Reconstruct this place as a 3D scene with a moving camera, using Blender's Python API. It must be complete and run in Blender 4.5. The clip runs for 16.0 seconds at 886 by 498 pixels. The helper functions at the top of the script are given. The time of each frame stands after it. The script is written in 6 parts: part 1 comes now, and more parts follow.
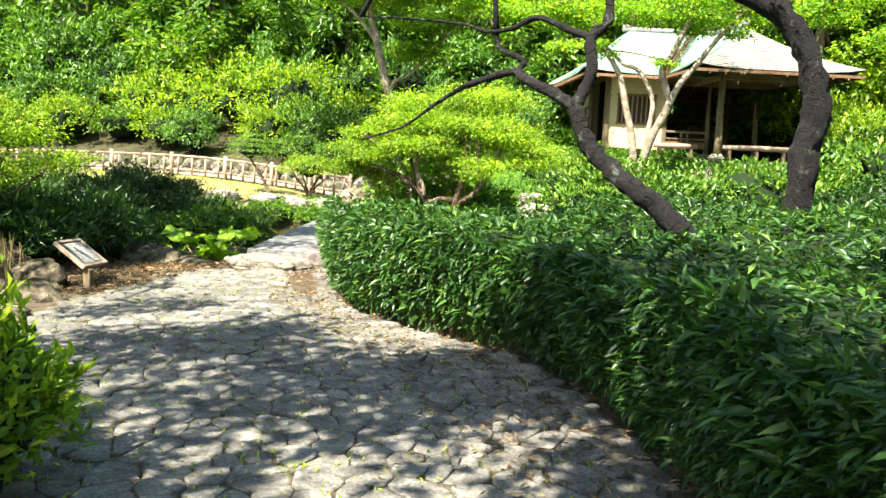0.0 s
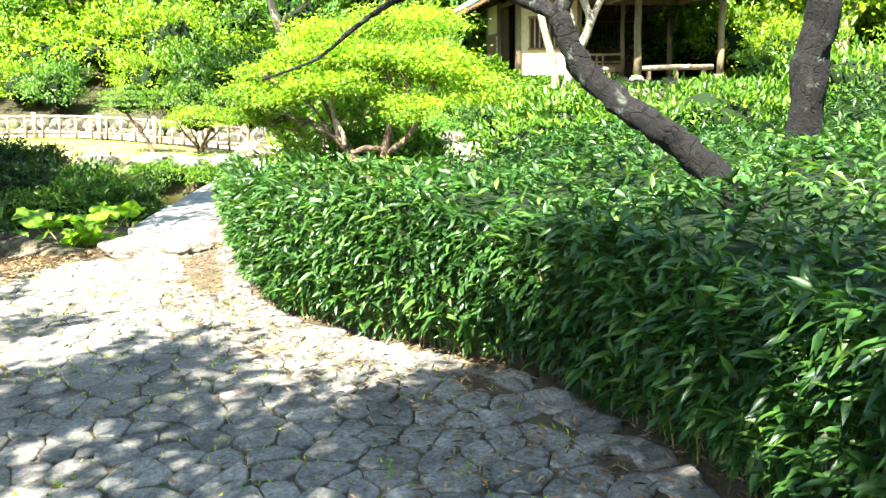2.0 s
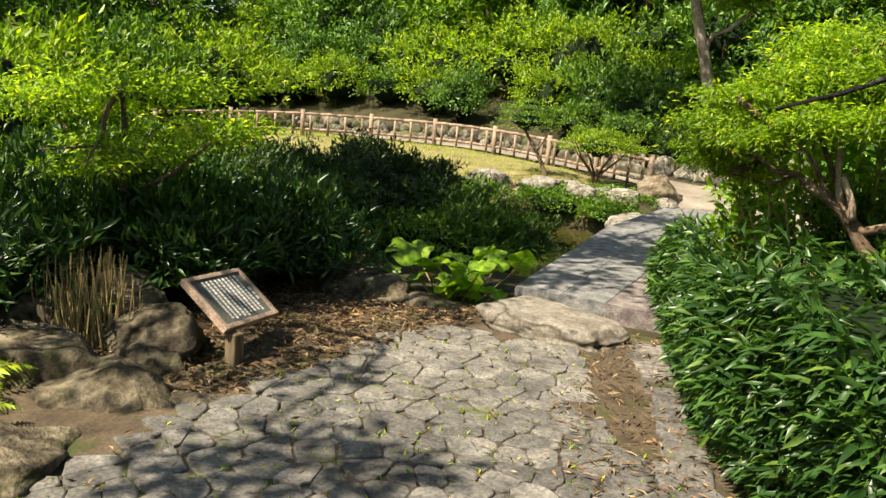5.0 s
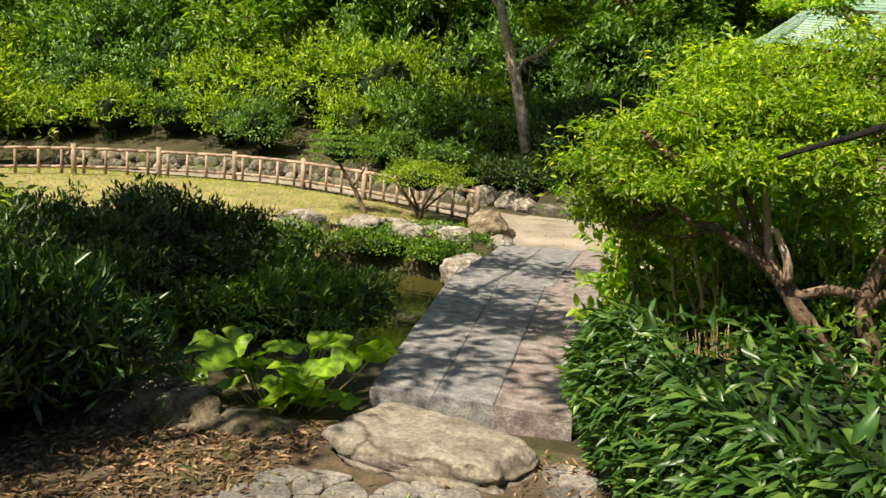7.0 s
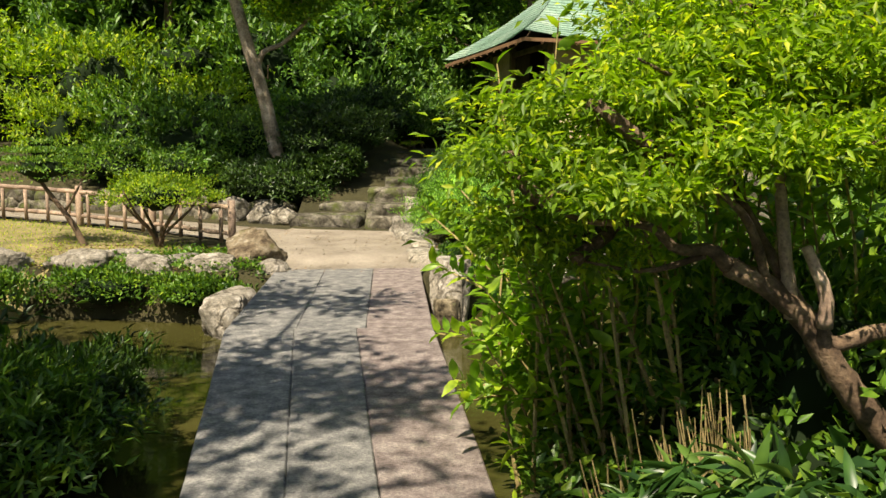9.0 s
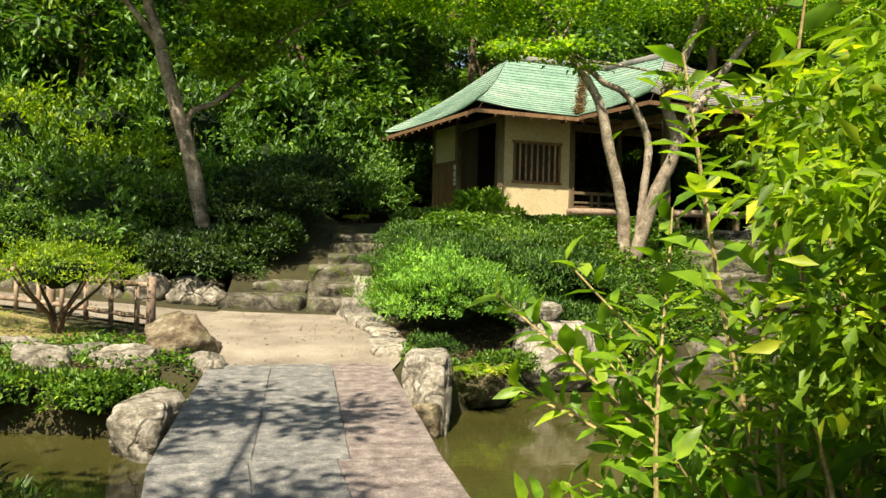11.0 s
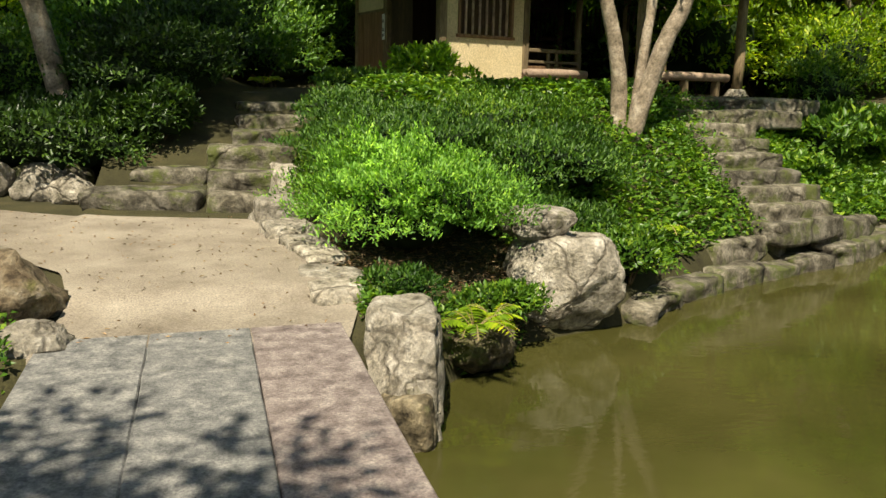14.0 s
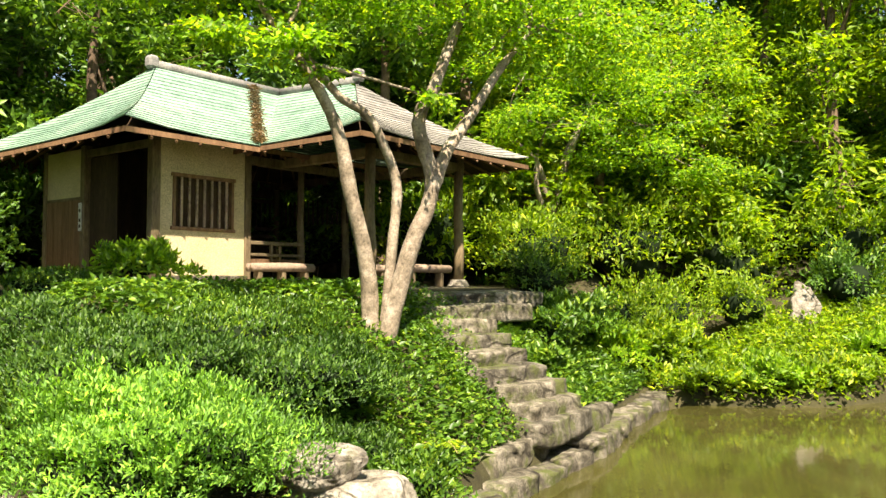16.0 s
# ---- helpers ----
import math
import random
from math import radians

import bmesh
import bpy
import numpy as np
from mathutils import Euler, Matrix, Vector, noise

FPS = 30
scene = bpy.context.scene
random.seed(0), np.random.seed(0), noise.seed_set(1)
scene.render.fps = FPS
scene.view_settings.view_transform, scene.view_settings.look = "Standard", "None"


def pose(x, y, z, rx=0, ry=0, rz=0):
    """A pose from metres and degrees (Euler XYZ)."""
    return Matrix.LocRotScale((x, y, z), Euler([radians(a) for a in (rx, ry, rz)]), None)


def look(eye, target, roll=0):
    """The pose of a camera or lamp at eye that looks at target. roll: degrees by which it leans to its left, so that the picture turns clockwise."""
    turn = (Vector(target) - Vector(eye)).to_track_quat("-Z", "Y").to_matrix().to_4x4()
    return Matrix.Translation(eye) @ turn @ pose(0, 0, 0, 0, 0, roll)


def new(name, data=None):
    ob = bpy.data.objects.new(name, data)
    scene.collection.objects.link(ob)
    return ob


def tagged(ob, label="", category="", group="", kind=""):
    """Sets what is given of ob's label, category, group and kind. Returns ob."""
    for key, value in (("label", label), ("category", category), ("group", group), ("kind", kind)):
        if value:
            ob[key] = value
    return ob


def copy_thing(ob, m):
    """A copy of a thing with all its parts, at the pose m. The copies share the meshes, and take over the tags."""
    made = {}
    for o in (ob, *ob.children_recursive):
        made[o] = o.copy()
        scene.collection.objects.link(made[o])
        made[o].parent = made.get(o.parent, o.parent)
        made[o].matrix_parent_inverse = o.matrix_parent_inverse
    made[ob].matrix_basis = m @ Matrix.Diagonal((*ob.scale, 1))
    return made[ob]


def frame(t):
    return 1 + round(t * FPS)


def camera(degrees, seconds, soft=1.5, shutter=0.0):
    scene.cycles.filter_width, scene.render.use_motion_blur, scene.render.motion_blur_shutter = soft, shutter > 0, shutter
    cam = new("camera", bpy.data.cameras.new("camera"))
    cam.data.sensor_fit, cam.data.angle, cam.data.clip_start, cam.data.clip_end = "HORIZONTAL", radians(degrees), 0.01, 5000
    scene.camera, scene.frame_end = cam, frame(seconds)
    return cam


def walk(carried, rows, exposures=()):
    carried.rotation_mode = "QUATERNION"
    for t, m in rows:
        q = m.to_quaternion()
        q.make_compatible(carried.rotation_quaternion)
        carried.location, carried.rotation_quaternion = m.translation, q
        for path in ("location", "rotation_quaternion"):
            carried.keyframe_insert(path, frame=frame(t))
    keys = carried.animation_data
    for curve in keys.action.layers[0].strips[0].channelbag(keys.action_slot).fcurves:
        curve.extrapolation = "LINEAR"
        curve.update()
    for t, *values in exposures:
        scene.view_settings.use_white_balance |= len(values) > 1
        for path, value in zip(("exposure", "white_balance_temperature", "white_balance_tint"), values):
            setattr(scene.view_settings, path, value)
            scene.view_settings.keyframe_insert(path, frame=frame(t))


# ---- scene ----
cam = camera(58.7, 16.0)

PATH = [
    (0, (5.37, -10.153, 1.495), (4.915, -8.221, 1.248), 2.6),
    (0.5, (5.106, -9.763, 1.501), (4.742, -7.816, 1.22), 1.6),
    (1, (4.922, -9.341, 1.474), (4.501, -7.42, 1.109), 0.7),
    (1.5, (4.787, -8.868, 1.455), (4.516, -6.933, 1.028), -0.1),
    (2, (4.621, -8.344, 1.463), (4.407, -6.396, 1.068), -1.1),
    (2.5, (4.389, -7.824, 1.438), (3.866, -5.931, 1.06), -0.7),
    (3, (4.109, -7.336, 1.408), (3.273, -5.562, 1.017), 0.6),
    (3.2, (4.014, -7.183, 1.378), (3.066, -5.463, 0.997), 1.4),
    (5.3, (2.892, -5.717, 1.5), (1.845, -4.051, 1.14), 4.1),
    (5.5, (2.748, -5.572, 1.506), (1.76, -3.874, 1.131), 3.9),
    (6, (2.462, -5.209, 1.499), (1.588, -3.446, 1.14), 2.1),
    (6.5, (2.239, -4.81, 1.539), (1.446, -3.0, 1.235), 1.4),
    (7, (2.024, -4.499, 1.571), (1.413, -2.614, 1.303), 3.1),
    (7.5, (1.758, -3.913, 1.571), (1.268, -1.998, 1.272), 2.9),
    (8, (1.498, -3.387, 1.548), (1.101, -1.451, 1.244), 2.5),
    (8.5, (1.234, -2.863, 1.529), (1.06, -0.888, 1.268), 1.1),
    (8.7, (1.148, -2.667, 1.525), (1.079, -0.685, 1.267), 0.2),
    (10.8, (0.521, -0.786, 1.471), (0.796, 1.194, 1.431), 1.1),
    (11, (0.436, -0.576, 1.425), (0.682, 1.408, 1.384), 1.3),
    (11.5, (0.314, -0.026, 1.379), (0.514, 1.954, 1.18), 0.6),
    (12, (0.316, 0.591, 1.404), (0.492, 2.558, 1.086), 0.3),
    (12.5, (0.273, 1.16, 1.402), (0.586, 3.108, 1.078), 1.2),
    (13, (0.258, 1.77, 1.472), (0.634, 3.707, 1.144), 0.6),
    (13.5, (0.34, 2.256, 1.523), (0.67, 4.192, 1.145), 0.5),
    (14, (0.341, 2.69, 1.556), (0.813, 4.595, 1.17), 1.3),
    (14.5, (0.316, 3.179, 1.612), (1.033, 5.009, 1.241), -0.0),
    (15, (0.324, 3.565, 1.695), (1.21, 5.344, 1.466), -0.3),
    (15.5, (0.272, 3.829, 1.807), (1.301, 5.544, 1.807), 0.8),
    (16, (0.17, 4.008, 1.847), (1.328, 5.637, 1.919), 0.2),
]
walk(cam, [(t, look(eye, target, roll)) for t, eye, target, roll in PATH],
     [(0, 2.25, 6600, 8), (1.2, 2.65, 6500, 8), (1.9, 3.05, 6300, 7), (2.4, 2.8, 6200, 6), (3.2, 1.6, 6900, 7), (5.3, 1.15, 7200, 12), (8.5, 0.85, 7400, 12), (11.0, 1.05, 7400, 9), (11.9, 0.85, 7400, 8), (14.3, 0.75, 7300, 8), (15.0, 0.9, 7400, 8), (15.5, 1.25, 7500, 12), (16, 1.65, 7500, 14)])

# ---- world, sun, exposure ----
world = bpy.data.worlds.new("sky")
scene.world = world
world.use_nodes = True
wn, wl = world.node_tree.nodes, world.node_tree.links
sky = wn.new("ShaderNodeTexSky")
sky.sky_type, sky.sun_disc = "NISHITA", False
SUN_AZ, SUN_EL = radians(205), radians(56)
sky.sun_elevation, sky.sun_rotation = SUN_EL, SUN_AZ
wl.new(sky.outputs[0], wn["Background"].inputs[0])
wn["Background"].inputs[1].default_value = 0.075
sun = new("sun", bpy.data.lights.new("sun", "SUN"))
sun.data.energy, sun.data.angle, sun.data.color = 5.0, radians(0.5), (1.0, 0.94, 0.84)
sun_from = Vector((math.sin(SUN_AZ) * math.cos(SUN_EL), math.cos(SUN_AZ) * math.cos(SUN_EL), math.sin(SUN_EL)))
sun.matrix_world = look(sun_from * 40, (0, 0, 0))

# ---- materials ----
def principled(name, rough=0.8, spec=0.3, metal=0.0):
    m = bpy.data.materials.new(name)
    m.use_nodes = True
    b = m.node_tree.nodes["Principled BSDF"]
    b.inputs["Roughness"].default_value = rough
    b.inputs["Specular IOR Level"].default_value = spec
    b.inputs["Metallic"].default_value = metal
    return m, m.node_tree.nodes, m.node_tree.links, b


def ramp_of(n, l, fac, stops):
    r = n.new("ShaderNodeValToRGB")
    e = r.color_ramp.elements
    while len(e) < len(stops):
        e.new(0.5)
    for i, (p, c) in enumerate(stops):
        e[i].position, e[i].color = p, (*c, 1)
    l.new(fac, r.inputs[0])
    return r.outputs[0]


def noise_of(n, l, scale, detail=6, coord=None, rough=0.6, stretch=None):
    t = n.new("ShaderNodeTexNoise")
    t.inputs["Scale"].default_value, t.inputs["Detail"].default_value, t.inputs["Roughness"].default_value = scale, detail, rough
    c = coord
    if c is None:
        c = n.new("ShaderNodeNewGeometry").outputs["Position"]
    if stretch:
        mp = n.new("ShaderNodeMapping")
        mp.inputs["Scale"].default_value = stretch
        l.new(c, mp.inputs[0])
        c = mp.outputs[0]
    l.new(c, t.inputs["Vector"])
    return t.outputs["Fac"]


def mixed(n, l, a, b, fac, mode="MIX"):
    x = n.new("ShaderNodeMix")
    x.data_type, x.blend_type = "RGBA", mode
    for s, v in ((0, fac), (6, a), (7, b)):
        if isinstance(v, (int, float)):
            x.inputs[s].default_value = v
        elif isinstance(v, tuple):
            x.inputs[s].default_value = (*v, 1)
        else:
            l.new(v, x.inputs[s])
    return x.outputs[2]


def surface(name, stops, scale=3.0, fine=40.0, rough=0.85, bump=0.3, depth=0.02, spec=0.3, vary=0.25, moss=None, stretch=None, local=False, metal=0.0, cracks=0.0):
    """Mottled surface: coarse colour noise, fine grain, bump, variation from piece to piece, moss in patches."""
    m, n, l, b = principled(name, rough, spec, metal)
    co = n.new("ShaderNodeTexCoord").outputs["Object"] if local else None
    c1 = noise_of(n, l, scale, 8, co, 0.65, stretch)
    f1 = noise_of(n, l, fine, 5, co, 0.7, stretch)
    col = ramp_of(n, l, c1, stops)
    g = ramp_of(n, l, f1, [(0.32, (0.45, 0.45, 0.45)), (0.5, (0.95, 0.95, 0.95)), (0.68, (1.45, 1.42, 1.36))])
    col = mixed(n, l, col, g, 0.85, "MULTIPLY")
    info = n.new("ShaderNodeObjectInfo").outputs["Random"]
    v = ramp_of(n, l, info, [(0.0, (1 - vary, 1 - vary, 1 - vary)), (1.0, (1 + vary, 1 + vary * 0.95, 1 + vary * 0.85))])
    col = mixed(n, l, col, v, 1.0, "MULTIPLY")
    isl = n.new("ShaderNodeNewGeometry").outputs["Random Per Island"]
    v2 = ramp_of(n, l, isl, [(0.0, (1 - vary * 0.7,) * 3), (1.0, (1 + vary * 0.7,) * 3)])
    col = mixed(n, l, col, v2, 1.0, "MULTIPLY")
    if moss:
        k = noise_of(n, l, moss[0], 6, None, 0.7)
        k = ramp_of(n, l, k, [(moss[1], (0, 0, 0)), (moss[1] + 0.12, (1, 1, 1))])
        col = mixed(n, l, col, moss[2], k)
    tall = mixed(n, l, c1, f1, 0.5)
    if cracks:
        geo = n.new("ShaderNodeNewGeometry").outputs["Position"]
        warp = n.new("ShaderNodeTexNoise")
        warp.inputs["Scale"].default_value, warp.inputs["Detail"].default_value = 2.5, 4
        bent = mixed(n, l, geo, warp.outputs["Color"], 0.28)
        vor = n.new("ShaderNodeTexVoronoi")
        vor.feature = "DISTANCE_TO_EDGE"
        vor.inputs["Scale"].default_value = cracks
        l.new(geo, warp.inputs["Vector"])
        l.new(bent, vor.inputs["Vector"])
        line = ramp_of(n, l, vor.outputs["Distance"], [(0.0, (0.25, 0.23, 0.2)), (0.035, (1, 1, 1))])
        col = mixed(n, l, col, line, 0.8, "MULTIPLY")
        tall = mixed(n, l, tall, line, 0.75, "MULTIPLY")
    l.new(col, b.inputs["Base Color"])
    bp = n.new("ShaderNodeBump")
    bp.inputs["Strength"].default_value, bp.inputs["Distance"].default_value = bump, depth
    l.new(tall, bp.inputs["Height"])
    l.new(bp.outputs[0], b.inputs["Normal"])
    return m


def leafy(name, dark, light, tip=None, rough=0.45, glow=0.35):
    """Leaf: gloss over diffuse, with light passing through; each leaf its own tone."""
    m, n, l, b = principled(name, rough, 0.35)
    isl = n.new("ShaderNodeNewGeometry").outputs["Random Per Island"]
    stops = [(0.0, dark), (0.75, light), (1.0, tip or light)]
    col = ramp_of(n, l, isl, stops)
    big = ramp_of(n, l, noise_of(n, l, 0.9, 3), [(0.3, (0.62, 0.7, 0.62)), (0.7, (1.3, 1.25, 1.1))])
    col = mixed(n, l, col, big, 1.0, "MULTIPLY")
    tuft = ramp_of(n, l, noise_of(n, l, 11, 2), [(0.36, (0.55, 0.62, 0.6)), (0.5, (1.0, 1.0, 1.0)), (0.64, (1.45, 1.35, 1.2))])
    col = mixed(n, l, col, tuft, 1.0, "MULTIPLY")
    l.new(col, b.inputs["Base Color"])
    tr = n.new("ShaderNodeBsdfTranslucent")
    l.new(mixed(n, l, col, (1.5, 1.6, 0.6), 1.0, "MULTIPLY"), tr.inputs[0])
    ms = n.new("ShaderNodeMixShader")
    ms.inputs[0].default_value = glow
    l.new(b.outputs[0], ms.inputs[1])
    l.new(tr.outputs[0], ms.inputs[2])
    l.new(ms.outputs[0], n["Material Output"].inputs["Surface"])
    return m


M_COBBLE = surface("cobble_stone", [(0.3, (0.062, 0.059, 0.052)), (0.5, (0.125, 0.119, 0.104)), (0.68, (0.205, 0.195, 0.168))], 6, 48, 0.88, 0.8, 0.012, vary=0.3, moss=(3.5, 0.6, (0.099, 0.108, 0.032)))
M_SLAB = surface("granite_slab", [(0.34, (0.105, 0.107, 0.103)), (0.5, (0.195, 0.195, 0.183)), (0.66, (0.33, 0.32, 0.29))], 8, 58, 0.8, 1.0, 0.02, moss=(2.2, 0.66, (0.12, 0.12, 0.07)), vary=0.06)
M_SLAB_RED = surface("rosy_granite_slab", [(0.34, (0.115, 0.09, 0.082)), (0.5, (0.22, 0.182, 0.165)), (0.66, (0.35, 0.305, 0.27))], 8, 58, 0.8, 1.0, 0.02, moss=(2.2, 0.66, (0.13, 0.115, 0.08)), vary=0.06)
M_ROCK = surface("lichen_rock", [(0.32, (0.09, 0.08, 0.055)), (0.42, (0.22, 0.2, 0.155)), (0.54, (0.34, 0.31, 0.25)), (0.66, (0.5, 0.47, 0.4))], 6, 34, 0.92, 1.0, 0.06, cracks=1.9, moss=(2.2, 0.62, (0.1, 0.105, 0.025)))
M_TUFF = surface("pitted_brown_tuff", [(0.36, (0.025, 0.02, 0.012)), (0.48, (0.1, 0.082, 0.05)), (0.6, (0.22, 0.185, 0.12)), (0.72, (0.33, 0.29, 0.2))], 6.5, 20, 0.95, 1.0, 0.09, moss=(3.0, 0.55, (0.07, 0.08, 0.02)))
M_STEP = surface("weathered_step_stone", [(0.34, (0.035, 0.03, 0.02)), (0.48, (0.1, 0.09, 0.065)), (0.62, (0.22, 0.2, 0.155))], 4.5, 26, 0.92, 1.0, 0.05, cracks=1.3, moss=(2.6, 0.5, (0.085, 0.1, 0.025)))
M_THRESH = surface("pale_threshold_stone", [(0.3, (0.12, 0.1, 0.075)), (0.5, (0.23, 0.205, 0.16)), (0.68, (0.34, 0.31, 0.25))], 4, 34, 0.9, 0.9, 0.03, cracks=1.6)
M_GRAVEL = surface("packed_gravel", [(0.3, (0.15, 0.125, 0.092)), (0.5, (0.25, 0.215, 0.165)), (0.7, (0.34, 0.3, 0.235))], 1.1, 75, 0.95, 0.7, 0.012, vary=0.0)
M_SOIL = surface("leaf_littered_soil", [(0.3, (0.031, 0.023, 0.014)), (0.5, (0.082, 0.060, 0.035)), (0.7, (0.136, 0.100, 0.064))], 3.5, 45, 0.95, 0.7, 0.03, vary=0.0, moss=(3.0, 0.54, (0.05, 0.062, 0.016)))
M_GROUND = surface("mossy_ground", [(0.3, (0.025, 0.022, 0.009)), (0.5, (0.045, 0.042, 0.016)), (0.7, (0.070, 0.059, 0.026))], 1.5, 60, 0.95, 0.7, 0.03, vary=0.0)
M_LAWN = surface("dry_lawn", [(0.3, (0.13, 0.125, 0.045)), (0.5, (0.24, 0.2, 0.085)), (0.7, (0.34, 0.27, 0.14))], 2.2, 90, 0.95, 0.6, 0.02, vary=0.0)
M_WOOD = surface("weathered_log", [(0.3, (0.184, 0.127, 0.092)), (0.55, (0.345, 0.253, 0.184)), (0.75, (0.483, 0.380, 0.287))], 6, 60, 0.85, 0.5, 0.01, vary=0.25)
M_POST = surface("aged_cedar_post", [(0.3, (0.11, 0.08, 0.045)), (0.55, (0.2, 0.15, 0.085)), (0.75, (0.29, 0.22, 0.13))], 5, 50, 0.8, 0.4, 0.01, vary=0.15, stretch=(1, 1, 0.15))
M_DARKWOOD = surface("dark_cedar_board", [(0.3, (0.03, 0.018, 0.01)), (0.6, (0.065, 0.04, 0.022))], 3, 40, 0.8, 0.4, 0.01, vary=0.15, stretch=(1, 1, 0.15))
M_PANEL = surface("brown_cedar_board", [(0.3, (0.13, 0.07, 0.035)), (0.6, (0.24, 0.14, 0.075))], 4, 40, 0.75, 0.3, 0.01, vary=0.2, stretch=(3, 3, 0.2))
M_PLASTER = surface("ochre_plaster", [(0.3, (0.50, 0.40, 0.225)), (0.5, (0.60, 0.49, 0.29)), (0.7, (0.66, 0.55, 0.345))], 0.9, 45, 0.92, 0.2, 0.005, vary=0.0)
M_COPPER = surface("verdigris_copper", [(0.3, (0.136, 0.251, 0.176)), (0.5, (0.221, 0.352, 0.264)), (0.7, (0.340, 0.435, 0.344))], 1.1, 14, 0.55, 0.3, 0.01, vary=0.12, spec=0.5)
M_SHINGLE = surface("grey_roof_shingle", [(0.3, (0.13, 0.125, 0.11)), (0.5, (0.24, 0.23, 0.205)), (0.7, (0.33, 0.315, 0.28))], 1.1, 14, 0.75, 0.3, 0.01, vary=0.12)
M_RIDGE = surface("grey_ridge_tile", [(0.3, (0.12, 0.12, 0.11)), (0.6, (0.25, 0.24, 0.22))], 3, 30, 0.7, 0.3, 0.01, vary=0.1)
M_BARK = surface("mottled_bark", [(0.3, (0.1, 0.08, 0.05)), (0.5, (0.26, 0.21, 0.15)), (0.68, (0.45, 0.39, 0.3))], 5, 30, 0.9, 0.7, 0.03, vary=0.1)
M_BARKDARK = surface("black_plum_bark", [(0.35, (0.005, 0.004, 0.004)), (0.6, (0.015, 0.013, 0.011)), (0.75, (0.050, 0.050, 0.042))], 7, 34, 0.95, 1.0, 0.06, vary=0.1, moss=(7, 0.6, (0.11, 0.13, 0.1)), cracks=9)
M_TWIG = surface("brown_twig", [(0.3, (0.06, 0.04, 0.025)), (0.7, (0.2, 0.14, 0.09))], 8, 60, 0.9, 0.4, 0.01)
M_BRANCH = surface("brown_azalea_bark", [(0.3, (0.045, 0.028, 0.018)), (0.5, (0.12, 0.08, 0.05)), (0.7, (0.27, 0.19, 0.12))], 9, 55, 0.9, 0.7, 0.02, vary=0.1)
M_BOULDER = surface("brown_lichen_boulder", [(0.34, (0.06, 0.042, 0.025)), (0.48, (0.17, 0.13, 0.08)), (0.6, (0.27, 0.225, 0.15)), (0.7, (0.4, 0.36, 0.28))], 7, 26, 0.95, 1.0, 0.06, moss=(3.0, 0.58, (0.12, 0.12, 0.03)))
M_STEM = surface("straw_stem", [(0.3, (0.2, 0.15, 0.06)), (0.7, (0.38, 0.3, 0.13))], 8, 60, 0.7, 0.2, 0.01)
M_PAPER = surface("white_notice_paint", [(0.3, (0.62, 0.6, 0.55)), (0.7, (0.75, 0.73, 0.68))], 5, 40, 0.6, 0.1, 0.002, vary=0.0)
M_BOARD = surface("grey_sign_plate", [(0.3, (0.07, 0.075, 0.065)), (0.7, (0.13, 0.13, 0.11))], 5, 60, 0.5, 0.1, 0.002, vary=0.0)
M_LITTER = leafy("dead_leaf", (0.09, 0.05, 0.028), (0.23, 0.15, 0.09), (0.36, 0.26, 0.17), 0.8, 0.1)
L_SASA = leafy("bamboo_grass_leaf", (0.016, 0.046, 0.011), (0.042, 0.108, 0.022), (0.105, 0.18, 0.035), 0.36, 0.25)
L_DARK = leafy("yew_leaf", (0.015, 0.037, 0.008), (0.042, 0.090, 0.014), (0.072, 0.136, 0.020), 0.4, 0.2)
L_MID = leafy("evergreen_leaf", (0.037, 0.096, 0.014), (0.110, 0.224, 0.026), (0.221, 0.320, 0.036), 0.4, 0.3)
# same leaf as the bank shrubs, with sunlight put into a brighter colour
L_AZALEA = leafy("sunlit_azalea_leaf", (0.075, 0.19, 0.03), (0.2, 0.41, 0.055), (0.33, 0.55, 0.08), 0.5, 0.3)
L_LIGHT = leafy("bright_leaf", (0.090, 0.171, 0.017), (0.232, 0.358, 0.029), (0.429, 0.482, 0.034), 0.45, 0.45)
L_TUFT = leafy("azalea_tuft_leaf", (0.10, 0.19, 0.02), (0.26, 0.4, 0.035), (0.5, 0.54, 0.05), 0.45, 0.5)
L_MAPLE = leafy("maple_leaf", (0.09, 0.2, 0.025), (0.22, 0.39, 0.035), (0.46, 0.52, 0.04), 0.5, 0.5)
L_FOREST = leafy("forest_leaf", (0.036, 0.087, 0.020), (0.100, 0.218, 0.036), (0.227, 0.371, 0.049), 0.45, 0.3)
L_FRESH = leafy("fresh_broad_leaf", (0.11, 0.23, 0.02), (0.24, 0.4, 0.035), (0.38, 0.5, 0.05), 0.4, 0.45)
L_JUNIPER = leafy("juniper_leaf", (0.022, 0.068, 0.010), (0.068, 0.152, 0.022), (0.120, 0.216, 0.032), 0.5, 0.3)
# near-black filler for crowns and hedge; stands in for the shade among their leaves
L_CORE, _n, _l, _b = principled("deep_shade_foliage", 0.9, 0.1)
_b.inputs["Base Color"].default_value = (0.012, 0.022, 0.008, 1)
L_FERN = leafy("fern_frond", (0.152, 0.264, 0.017), (0.316, 0.440, 0.025), (0.569, 0.550, 0.033), 0.5, 0.45)


